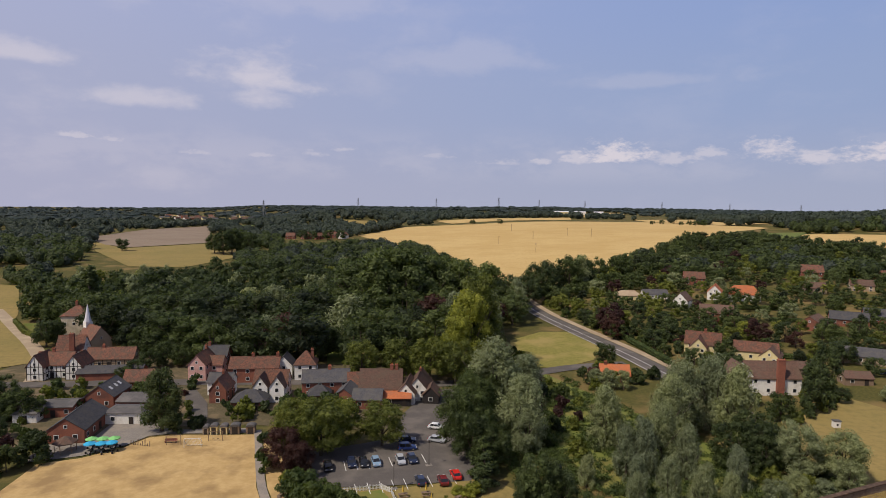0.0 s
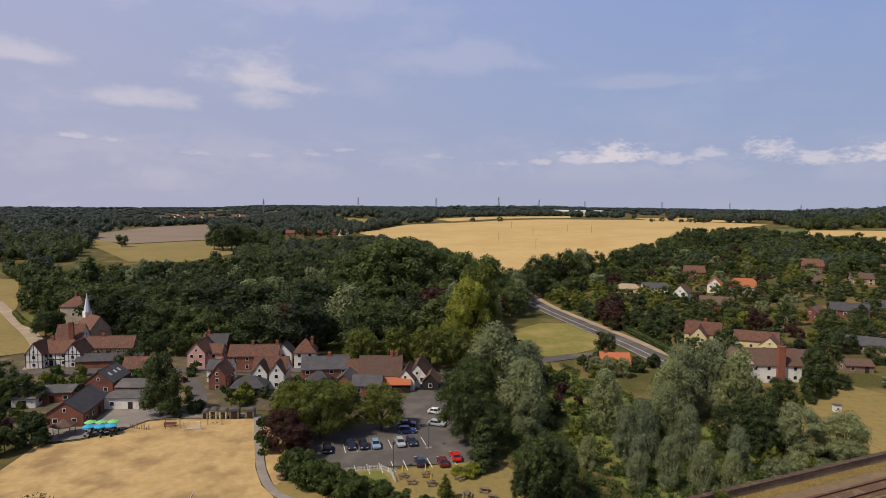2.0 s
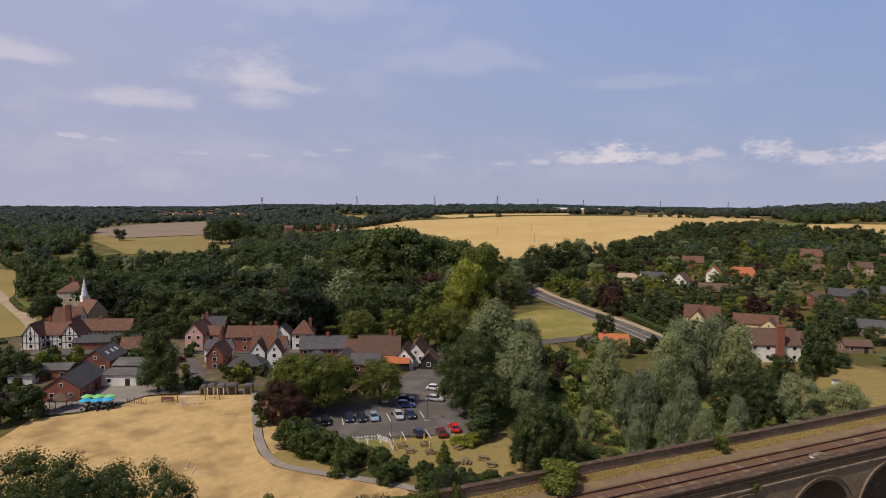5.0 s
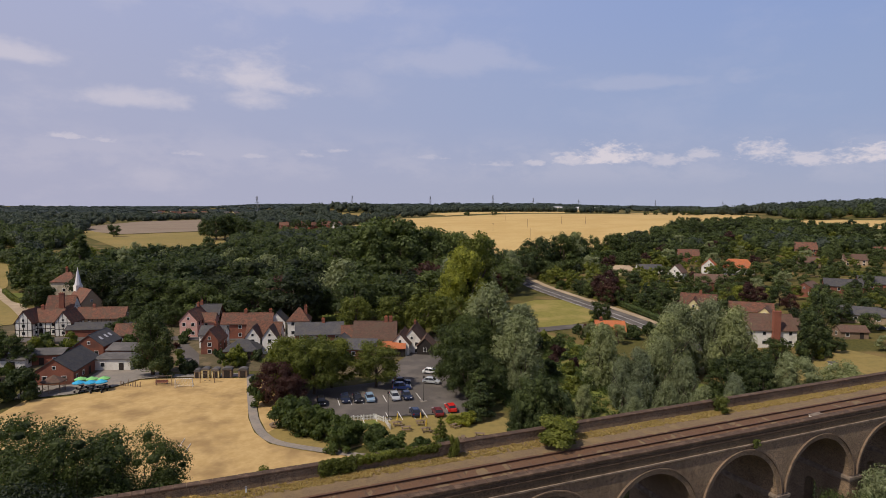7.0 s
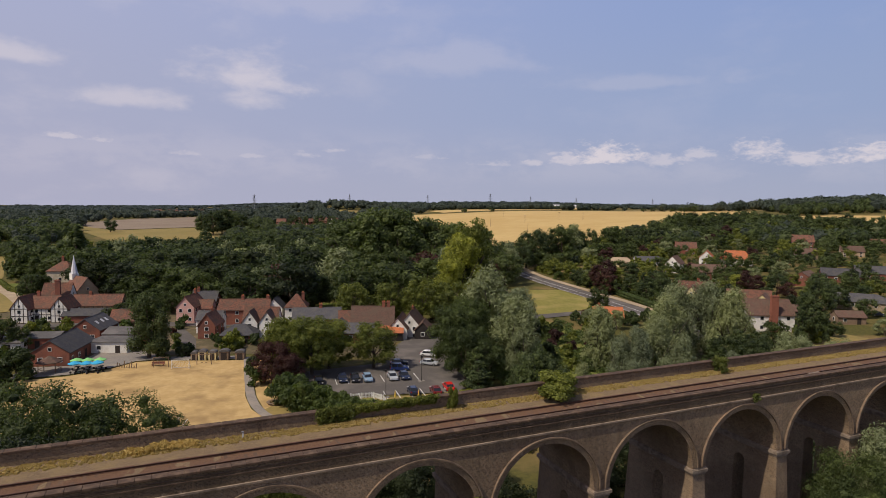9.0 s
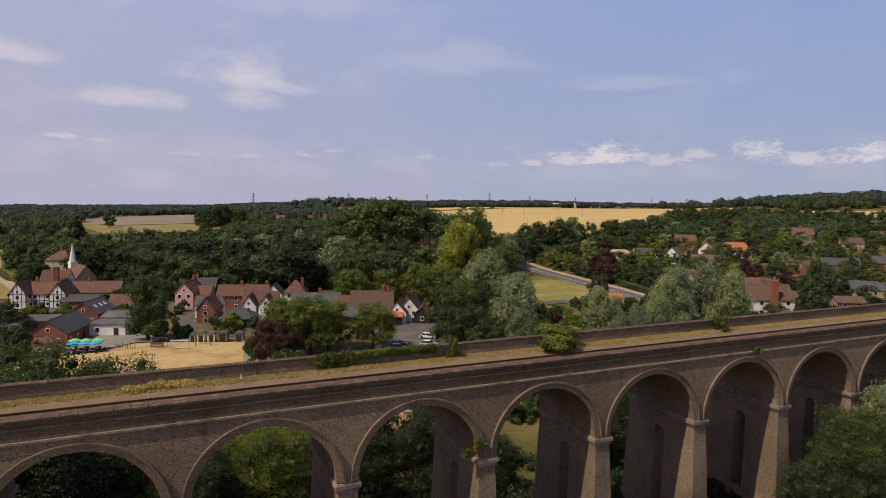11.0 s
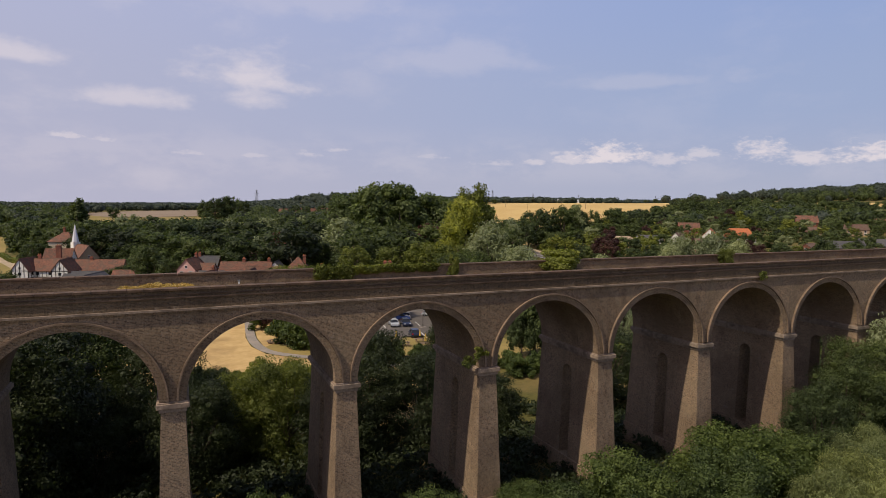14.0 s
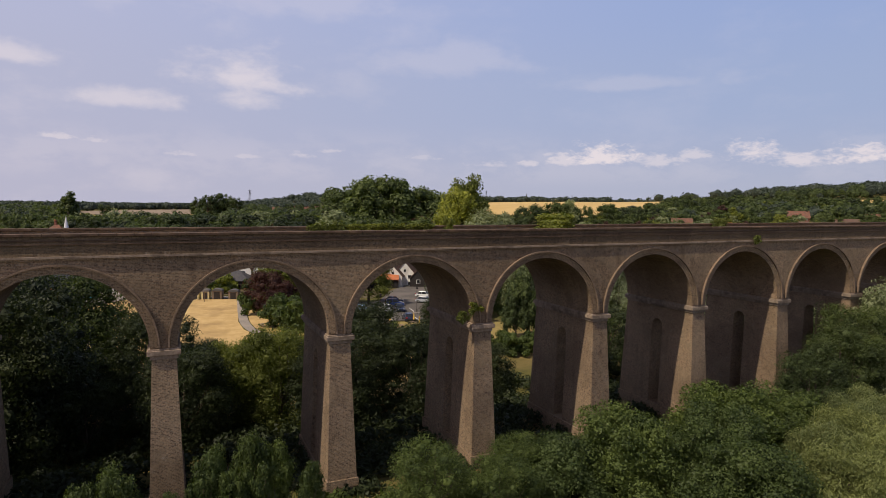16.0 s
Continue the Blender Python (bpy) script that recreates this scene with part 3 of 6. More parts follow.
def leafage(lobes, count, size, seed, slim=0.6, up=0.0, core=0.48, hollow=0.42, ruffle=0.6, heart=None):
    """Vertices, faces and normals of a leafy mass, rounded about its heart where it has one: for each lobe (x, y, z, rx, ry, rz) a dented inner body and many small loose leaf sprays round it."""
    r = np.random.RandomState(seed)
    verts, faces, norms, base = [], [], [], 0
    area = np.array([q[3] * q[4] + q[3] * q[5] for q in lobes])
    share = np.maximum(6, (count * area / area.sum()).astype(int))
    for q, n in zip(lobes, share):
        c, rad = np.array(q[:3]), np.array(q[3:])
        if core:
            v = c + ICO_V * rad * core * (0.8 + 0.35 * r.rand(len(ICO_V), 1))
            verts.append(v)
            norms.append(ICO_V)
            faces += [(a + base, b + base, d + base) for a, b, d in ICO_F]
            base += len(v)
        d = r.normal(size=(n, 3))
        d[:, 2] += 0.25
        d /= np.linalg.norm(d, axis=1, keepdims=True)
        p = c + d * rad * (hollow + (1.12 - hollow) * np.sqrt(r.rand(n, 1)))
        nrm = d + ruffle * r.normal(size=(n, 3))
        nrm /= np.linalg.norm(nrm, axis=1, keepdims=True)
        t = np.cross(nrm, r.normal(size=(n, 3)) + np.array((0, 0, up)))
        t /= np.linalg.norm(t, axis=1, keepdims=True) + 1e-9
        b = np.cross(nrm, t)
        s = size * (0.6 + 0.8 * r.rand(n, 1))
        spray = np.stack([p + t * s * slim * 0.62 - b * s * 0.4, p + b * s * 0.8, p - t * s * slim * 0.62 - b * s * 0.4], 1).reshape(-1, 3)
        verts.append(spray)
        out = d + 0.4 * nrm + 0.22 * r.normal(size=(n, 3))
        if heart is not None:
            whole = p - np.array(heart)
            out += (0.5 if count > 8000 else 0.95) * whole / (np.linalg.norm(whole, axis=1, keepdims=True) + 1e-9)
        out /= np.linalg.norm(out, axis=1, keepdims=True) + 1e-9
        norms.append(np.repeat(out, 3, axis=0))
        faces += [(base + 3 * i, base + 3 * i + 1, base + 3 * i + 2) for i in range(n)]
        base += 3 * n
    return np.concatenate(verts), faces, np.concatenate(norms)


def crown_lobes(kind, seed, detail="mid"):
    """The lobes of a crown for a tree one unit high, more and smaller ones where it is seen from near."""
    r = random.Random(seed)
    out = []
    more, less = {"tiny": (0.6, 1.2), "far": (0.75, 1.2), "wood": (0.8, 1.22), "mid": (1.5, 0.94), "near": (2.2, 0.9), "close": (3.2, 0.86)}[detail]
    if kind == "round":
        for i in range(int(34 * more)):
            a, z = r.uniform(0, 2 * math.pi), r.uniform(0.2, 0.93)
            w = 0.42 * math.sqrt(max(0.02, 1 - ((z - 0.5) / 0.5) ** 2)) * math.sqrt(r.uniform(0.2, 1.0))
            s = less * r.uniform(0.09, 0.15)
            out.append((w * math.cos(a), w * math.sin(a), z, s, s, s * 0.85))
    elif kind == "tall":
        for i in range(int(36 * more)):
            a, z = r.uniform(0, 2 * math.pi), r.uniform(0.14, 0.95)
            w = 0.27 * math.sqrt(max(0.02, 1 - ((z - 0.45) / 0.55) ** 2)) * r.uniform(0.4, 1.0)
            s = less * r.uniform(0.07, 0.12)
            out.append((w * math.cos(a), w * math.sin(a), z, s, s, s * 1.1))
    elif kind == "willow":
        for i in range(int(44 * more)):
            a, z = r.uniform(0, 2 * math.pi), r.uniform(0.08, 0.95)
            w = 0.24 * (1 - max(0.0, z - 0.4) / 0.66) ** 0.6 * math.sqrt(r.uniform(0.05, 1.0))
            s = less * r.uniform(0.075, 0.125)
            out.append((w * math.cos(a), w * math.sin(a), z, s, s, s * r.uniform(1.1, 1.7)))
    elif kind == "column":
        for i in range(int(26 * more)):
            a, z = r.uniform(0, 2 * math.pi), r.uniform(0.06, 0.95)
            w = 0.1 * math.sqrt(max(0.05, 1 - ((z - 0.4) / 0.6) ** 2)) * r.uniform(0.3, 1.0)
            s = less * r.uniform(0.045, 0.07)
            out.append((w * math.cos(a), w * math.sin(a), z, s, s, s * 1.7))
    elif kind == "cone":
        for i in range(int(40 * more)):
            a, z = r.uniform(0, 2 * math.pi), r.uniform(0.06, 0.96)
            w = 0.3 * (1 - z) ** 0.8 * r.uniform(0.55, 1.0)
            s = less * (0.035 + 0.075 * (1 - z))
            out.append((w * math.cos(a), w * math.sin(a), z, s * 1.2, s * 1.2, s * 0.7))
    else:                                            # a bush, wider than high
        for i in range(int(24 * more)):
            a, z = r.uniform(0, 2 * math.pi), r.uniform(0.12, 0.85)
            w = 0.62 * math.sqrt(max(0.02, 1 - (z / 1.02) ** 2)) * r.uniform(0.25, 1.0)
            s = less * r.uniform(0.13, 0.24)
            out.append((w * math.cos(a), w * math.sin(a), z, s, s, s * 0.8))
    return out


def trunk_mesh(kind, seed):
    """A tapered trunk with forking limbs, for a tree one unit high."""
    r = random.Random(seed)
    bm = bmesh.new()
    thick = {"column": 0.018, "cone": 0.018, "bush": 0.03}.get(kind, 0.026)
    if kind == "bush":
        tube(bm, (0, 0, -0.05), (0.02, 0.03, 0.6), 0.03, 0.008, 6)
        return bm_mesh("trunk", bm, M_BARK)
    fork = 0.8 if kind in ("column", "cone") else 0.34
    tube(bm, (0, 0, -0.04), (0.004, 0.006, fork), thick * 1.25, thick * 0.7, 8)
    if fork < 0.5:
        for i in range(6):
            a, z = i * 1.05 + r.uniform(-0.3, 0.3), r.uniform(0.2, fork)
            e = Vector((0.24 * math.cos(a), 0.24 * math.sin(a), z + r.uniform(0.22, 0.38)))
            tube(bm, (0.004, 0.006, z), e, thick * 0.5, thick * 0.14, 5)
            tube(bm, Vector((0.004, 0.006, z)).lerp(e, 0.55), e + Vector((r.uniform(-0.1, 0.1), r.uniform(-0.1, 0.1), 0.14)), thick * 0.26, thick * 0.08, 4)
        tube(bm, (0.004, 0.006, fork), (0.02, -0.01, 0.82), thick * 0.7, thick * 0.1, 6)
    else:
        for i in range(9):
            a, z = i * 2.4, 0.12 + 0.075 * i
            tube(bm, (0, 0, z), (0.16 * (1 - z) * math.cos(a), 0.16 * (1 - z) * math.sin(a), z + 0.05), thick * 0.3, thick * 0.1, 4)
    return bm_mesh("trunk", bm, M_BARK)


TREE_BOOK = {}


def tree_meshes(kind, mat, detail, variant):
    """Trunk and crown of a tree one unit high, made once for each kind, leaf and fineness."""
    key = (kind, mat.name, detail, variant)
    if key not in TREE_BOOK:
        count, size = {"tiny": (460, 0.085), "far": (800, 0.06), "wood": (2300, 0.038), "mid": (4400, 0.031), "near": (12500, 0.0195), "close": (30000, 0.0122)}[detail]
        if kind == "bush":
            size *= 2.6 if mat is M_REED else 1.8 if detail == "close" else 2.0
        elif kind == "willow":
            size *= 1.35
        seed = sum(map(ord, kind + mat.name)) * 7 + variant * 101
        v, f, n = leafage(crown_lobes(kind, seed, detail), count, size, seed % 99991, 0.28 if mat is M_REED else 0.4 if kind == "willow" else 0.7, 2.0 if kind == "willow" or mat is M_REED else 0.0, *((0.0, 0.1, 0.6) if mat is M_REED else (0.42, 0.25, 0.6) if kind == "willow" else (0.38, 0.42, 0.55) if detail == "close" else (0.54, 0.48, 0.55) if detail == "near" else (0.58, 0.5, 0.5) if detail == "mid" else (0.62, 0.55, 0.45)), heart=(0, 0, {"bush": 0.2, "cone": 0.35, "column": 0.45}.get(kind, 0.5)))
        TREE_BOOK[key] = (trunk_mesh(kind, seed + 1), mesh_of("crown", v, f, mat, n))
    return TREE_BOOK[key]


TREE_RNG = random.Random(11)


def tree(name, label, x, y, high, kind="round", mat=None, detail="mid", wide=1.0, group="", z=None, category="tree"):
    """A tree or bush that stands on the land: trunk and crown under one base."""
    trunk, crown = tree_meshes(kind, mat or M_OAK, detail, TREE_RNG.randrange(3))
    m = pose(x, y, (ground_at(x, y) if z is None else z) - 0.05, 0, 0, TREE_RNG.uniform(0, 360)) @ Matrix.Diagonal((high * wide, high * wide * TREE_RNG.uniform(0.9, 1.1), high, 1))
    t = thing(name, label, category, m, group)
    part("trunk", trunk, M_BARK, t)
    part("crown", crown, mat or M_OAK, t)
    return t


def inside(x, y, outline):
    hit = False
    for (x0, y0), (x1, y1) in zip(outline, outline[1:] + outline[:1]):
        if (y0 > y) != (y1 > y) and x < (x1 - x0) * (y - y0) / (y1 - y0) + x0:
            hit = not hit
    return hit


def scatter(outline, gap, seed, keep_off=()):
    """Points at least gap apart inside an outline and off other outlines."""
    r = random.Random(seed)
    x0, x1 = min(p[0] for p in outline), max(p[0] for p in outline)
    y0, y1 = min(p[1] for p in outline), max(p[1] for p in outline)
    out, cells = [], {}
    for _ in range(int((x1 - x0) * (y1 - y0) / gap / gap * 6)):
        x, y = r.uniform(x0, x1), r.uniform(y0, y1)
        if not inside(x, y, outline) or any(inside(x, y, k) for k in keep_off):
            continue
        c = (int(x // gap), int(y // gap))
        near = [p for i in (-1, 0, 1) for j in (-1, 0, 1) for p in cells.get((c[0] + i, c[1] + j), ())]
        if all((p[0] - x) ** 2 + (p[1] - y) ** 2 > gap * gap for p in near):
            cells.setdefault(c, []).append((x, y))
            out.append((x, y))
    return out


def far_wood(name, spots, lo, hi, seed, label, mat=None, leaf=2.4, sprays=26, spread=0.45):
    """Many distant trees as one mass: each a dented body with leaf sprays."""
    r = random.Random(seed)
    lobes = []
    for x, y in spots:
        h = r.uniform(lo, hi)
        w = h * r.uniform(0.75, 1.15) * spread
        z = ground_at(x, y)
        lobes.append((x, y, z + h * 0.5, w, w, h * 0.5))
        lobes.append((x + r.uniform(-0.6, 0.6) * w, y + r.uniform(-0.6, 0.6) * w, z + h * 0.66, w * 0.6, w * 0.6, h * 0.34))
    v, f, n = leafage(lobes, len(lobes) * sprays, leaf, seed, 0.8, core=0.92, hollow=0.7, ruffle=0.35)
    return tagged(new(name, mesh_of(name, v, f, mat or M_FAR_HAZE, n)), label, "trees", kind="stuff")


def grove(name, label, rows, detail="far"):
    """Trees too many to tell apart, joined into one mass for each leaf: rows of x, y, height, kind, leaf."""
    r = random.Random(len(rows))
    by_leaf = {}
    for x, y, high, kind, mat in rows:
        by_leaf.setdefault(mat.name, (mat, []))[1].append((x, y, high, kind))
    for mat, trees in by_leaf.values():
        verts, faces, norms, base = [], [], [], 0
        for x, y, high, kind in trees:
            crown = tree_meshes(kind, mat, detail, r.randrange(3))[1]
            v = np.empty(len(crown.vertices) * 3)
            crown.vertices.foreach_get("co", v)
            v = v.reshape(-1, 3) * (high * 1.1, high * 1.1, high)
            q = np.empty(len(crown.vertices) * 3, dtype=np.float32)
            crown.attributes["custom_normal"].data.foreach_get("vector", q)
            q = q.reshape(-1, 3)
            a = r.uniform(0, 6.28)
            c, s = math.cos(a), math.sin(a)
            verts.append(np.stack([x + v[:, 0] * c - v[:, 1] * s, y + v[:, 0] * s + v[:, 1] * c, ground_at(x, y) + v[:, 2]], 1))
            norms.append(np.stack([q[:, 0] * c - q[:, 1] * s, q[:, 0] * s + q[:, 1] * c, q[:, 2]], 1))
            faces += [tuple(base + i for i in p.vertices) for p in crown.polygons]
            base += len(v)
        tagged(new(name, mesh_of(name, np.concatenate(verts), faces, mat, np.concatenate(norms))), label, "trees", kind="stuff")


# ---- the viaduct: runs along x, near face at y = Y0 ----
BAY, FIRST, Y0, Y1 = 10.67, -0.43, 39.62, 47.9
SPRING, RISE, HALF = 15.0, 4.585, 0.75
STRING, COPING = 20.68, 21.93
BAYS = range(-5, 14)
CLIMB = 0.0016


def slope(bm):
    """The line climbs gently to the east."""
    for v in bm.verts:
        v.co.z += CLIMB * v.co.x
    return bm


def pier_x(i):
    return FIRST + BAY * i


def arch_points(mid, radius, n=28, z=SPRING + 0.12):
    return [(mid + radius * math.cos(math.pi * k / n), z + radius * math.sin(math.pi * k / n)) for k in range(n + 1)]


def ring(bm, mid, inner, outer, y0, y1, n=28):
    a, b = arch_points(mid, inner, n), arch_points(mid, outer, n)
    for k in range(n):
        prism(bm, [a[k], b[k], b[k + 1], a[k + 1]], 1, y0, y1)
    bmesh.ops.remove_doubles(bm, verts=bm.verts, dist=0.0005)
    return bm


def pier_mesh(foot):
    """A battered pier with a tall round-headed slit through it and a plinth."""
    bm = bmesh.new()
    top, plinth = 14.45, 5.3

    def half(z):
        return 0.68 + 0.034 * (top - z)

    def solid(profile, extra=0.0):
        lo = [bm.verts.new((-half(z) - extra, y, z)) for y, z in profile]
        hi = [bm.verts.new((half(z) + extra, y, z)) for y, z in profile]
        n = len(profile)
        bm.faces.new(lo), bm.faces.new(hi[::-1])
        for i in range(n):
            bm.faces.new((lo[i], hi[i], hi[(i + 1) % n], lo[(i + 1) % n]))

    def front(z):
        return Y0 - 0.02 - 0.05 * (top - z)

    def back(z):
        return Y1 + 0.02 + 0.05 * (top - z)
    s0, s1, head = 43.1, 44.4, 12.6
    arc = [(0.5 * (s0 + s1) - 0.65 * math.cos(math.pi * k / 8), head + 0.65 * math.sin(math.pi * k / 8)) for k in range(9)]
    solid([(front(plinth), plinth), (s0, plinth), (s0, head), (front(head), head)])
    solid([(s1, plinth), (back(plinth), plinth), (back(head), head), (s1, head)])
    solid([(front(head), head)] + arc + [(back(head), head), (back(top), top), (front(top), top)])
    bmesh.ops.remove_doubles(bm, verts=bm.verts, dist=0.001)
    shaft, bm = bm, bmesh.new()
    solid([(front(foot) - 0.1, foot), (back(foot) + 0.1, foot), (back(plinth) + 0.1, plinth), (front(plinth) - 0.1, plinth)], 0.1)
    return shaft, bm


viaduct = thing("railway_viaduct", "tall sooty brown-brick railway viaduct with round arches", "viaduct", pose(0, 0, 0))
shaft_bm, plinth_bm = pier_mesh(-0.6)
pier_data = bm_mesh("pier", shaft_bm, M_BRICK)
plinth_data = bm_mesh("plinth", plinth_bm, M_BRICK)
cap_bm = boxes((-0.78, 0.78, Y0 - 0.1, Y1 + 0.1, 14.42, 14.66), (-0.93, 0.93, Y0 - 0.22, Y1 + 0.22, 14.66, 14.96), (-0.86, 0.86, Y0 - 0.12, Y1 + 0.12, 14.96, 15.04), bevel=0.02)
cap_data = bm_mesh("cap_stone", cap_bm, M_STONE)
for i in list(BAYS) + [BAYS[-1] + 1]:
    p = part("pier", pier_data, M_BRICK, viaduct, "battered brick pier with a narrow arched opening")
    p.matrix_basis = pose(pier_x(i), 0, CLIMB * pier_x(i))
    part("cap_stone", cap_data, M_STONE, p, "weathered grey stone cap")
    part("plinth", plinth_data, M_BRICK, p, "wider brick plinth")
for i in BAYS:
    x0, x1, mid = pier_x(i), pier_x(i + 1), pier_x(i) + BAY / 2
    arc = arch_points(mid, RISE)
    bm = bmesh.new()
    # the bay in upright slices, so that every face stays simple
    for k in range(len(arc) - 1):
        (ax, az), (bx, bz) = arc[k], arc[k + 1]
        prism(bm, [(bx, bz), (ax, az), (ax, STRING - 0.2), (bx, STRING - 0.2)], 1, Y0, Y1)
    prism(bm, [(x0, SPRING), (arc[-1][0], SPRING), (arc[-1][0], STRING - 0.2), (x0, STRING - 0.2)], 1, Y0, Y1)
    prism(bm, [(arc[0][0], SPRING), (x1, SPRING), (x1, STRING - 0.2), (arc[0][0], STRING - 0.2)], 1, Y0, Y1)
    bmesh.ops.remove_doubles(bm, verts=bm.verts, dist=0.0005)
    bays = part("arch_bay", slope(bm), M_BRICK, viaduct)
    for y0, y1 in ((Y0 - 0.025, Y0 + 0.1), (Y1 - 0.1, Y1 + 0.025)):
        out = -1 if y0 < 43 else 1
        for k in range(3):
            step = 0.035 * k * out
            part("arch_ring", slope(ring(bmesh.new(), mid, RISE - 0.01 + 0.143 * k, RISE + 0.133 + 0.143 * k, y0 + min(step, 0), y1 + max(step, 0))), M_BRICK, bays, "ring of soot-dark bricks")
    part("hood_mould", slope(ring(bmesh.new(), mid, RISE + 0.43, RISE + 0.54, Y0 - 0.2, Y0 + 0.05)), M_HOOD, bays, "thin brick hood mould")
XA, XB = pier_x(BAYS[0]), pier_x(BAYS[-1] + 1)


def lengthwise(name, mat, *dims, label="", bevel=0.0, over=None):
    bm = bmesh.new()
    for y0, y1, z0, z1 in dims:
        x = XA
        while x < XB - 0.01:
            box(bm, x, min(x + 4 * BAY, XB), y0, y1, z0, z1)
            x += 4 * BAY
    bmesh.ops.remove_doubles(bm, verts=bm.verts, dist=0.0005)
    return part(name, slope(bm), mat, over or viaduct, label)


lengthwise("string_course", M_STONE, (Y0 - 0.16, Y0 + 0.3, STRING - 0.13, STRING + 0.0), (Y1 - 0.3, Y1 + 0.16, STRING - 0.13, STRING), label="pale projecting stone string course")
lengthwise("string_bed", M_BRICK, (Y0 - 0.08, Y0 + 0.3, STRING - 0.24, STRING - 0.132), label="corbelled brick course")
near_wall = lengthwise("parapet", M_SOOT, (Y0 - 0.02, Y0 + 0.43, STRING + 0.002, COPING - 0.16), label="dark brick parapet")
far_wall = lengthwise("parapet", M_BRICK, (Y1 - 0.43, Y1 + 0.02, STRING - 0.1, COPING - 0.16), label="brick parapet with ivy")
lengthwise("ledge", M_COPING, (Y0 - 0.1, Y0, STRING + 0.62, STRING + 0.7), (Y0 - 0.07, Y0, STRING + 0.82, STRING + 0.9), over=near_wall)
rng = random.Random(3)
stone = bm_mesh("coping_stone", boxes((-0.445, 0.445, -0.33, 0.33, 0, 0.16), bevel=0.02), M_COPING)
x = -24.0
while x < 112:
    for wall, y in ((near_wall, Y0 + 0.2), (far_wall, Y1 - 0.2)):
        s = part("coping_stone", stone, M_COPING, wall)
        s.matrix_basis = pose(x, y + rng.uniform(-0.008, 0.008), COPING - 0.158 + CLIMB * x + rng.uniform(-0.008, 0.004), 0, 0, rng.uniform(-0.3, 0.3))
    x += 0.905
for y in (Y0 + 0.2, Y1 - 0.2):
    lengths = boxes((XA, -24.46, y - 0.33, y + 0.33, COPING - 0.158, COPING), (112.0, XB, y - 0.33, y + 0.33, COPING - 0.158, COPING))
    part("coping", slope(lengths), M_COPING, viaduct)

# ---- the railway on it ----
DECK = 20.75
railway = thing("railway_track", "single rusty railway track on grey-brown ballast", "railway", pose(0, 0, 0))
TRACK_Y = 43.3
bm = bmesh.new()
nx = 300
ys = (Y0 + 0.45, 41.4, 41.9, TRACK_Y - 1.35, TRACK_Y + 1.35, 45.2, 45.8, Y1 - 0.44)
zs = (0.1, 0.06, 0.0, 0.12, 0.12, 0.02, 0.1, 0.16)
grid = [[bm.verts.new((XA + (XB - XA) * i / nx, y, DECK + z + rng.uniform(-0.03, 0.03))) for y, z in zip(ys, zs)] for i in range(nx + 1)]
for i in range(nx):
    for j in range(len(ys) - 1):
        bm.faces.new((grid[i][j], grid[i + 1][j], grid[i + 1][j + 1], grid[i][j + 1]))
part("ballast_bed", slope(bm), M_BALLAST, railway, "grey-brown stone ballast")
bm = bmesh.new()
strip = [[bm.verts.new((XA + (XB - XA) * i / nx, TRACK_Y + y, DECK + 0.14 + rng.uniform(-0.02, 0.015))) for y in (-1.32, -0.75, -0.3, 0.3, 0.75, 1.32)] for i in range(nx + 1)]
for i in range(nx):
    for j in range(5):
        bm.faces.new((strip[i][j], strip[i + 1][j], strip[i + 1][j + 1], strip[i][j + 1]))
part("track_bed", slope(bm), M_RUSTBED, railway, "rust-brown ballast between the rails")
for s in (-1, 1):
    y = TRACK_Y + s * 0.75
    part("rail", slope(boxes((XA, XB, y - 0.07, y + 0.07, DECK + 0.14, DECK + 0.17), (XA, XB, y - 0.012, y + 0.012, DECK + 0.17, DECK + 0.26), (XA, XB, y - 0.036, y + 0.036, DECK + 0.26, DECK + 0.3))), M_RUST, railway, "rusty steel rail")
sleeper = bm_mesh("sleeper", boxes((-0.13, 0.13, -1.25, 1.25, 0, 0.1), bevel=0.015), M_SLEEPER)
for k in range(200):
    s = part("sleeper", sleeper, M_SLEEPER, railway)
    s.matrix_basis = pose(-24 + 0.65 * k, TRACK_Y + rng.uniform(-0.02, 0.02), DECK + 0.035 + CLIMB * (-24 + 0.65 * k), 0, 0, rng.uniform(-0.5, 0.5))


def tuft_patch(name, label, x0, x1, y0, y1, z, high, count, size, mat, seed, sheer=0.0):
    """Low growth over a stretch of deck or wall, uneven along its length."""
    r = np.random.RandomState(seed)
    lobes = []
    for k in range(count):
        x = r.uniform(x0, x1)
        h = high * (0.4 + 0.8 * noise.noise((x * 0.35, seed, 0)) ** 2 + 0.5 * r.rand())
        lobes.append((x, r.uniform(y0, y1), z + CLIMB * x + h * 0.4 * (1 - sheer) + r.rand() * sheer * high, size, size * (1 - 0.5 * sheer), max(0.08, h * 0.5)))
    big = size > 0.5
    v, f, n = leafage(lobes, count * (70 if big else 42 if mat is M_WEED else 26), 0.3 if big else (0.13 if mat is M_WEED else max(0.16, size * 0.4)), seed, 0.55, core=0.4 if big else 0)
    return tagged(new(name, mesh_of(name, v, f, mat, n)), label, "plants", kind="stuff")


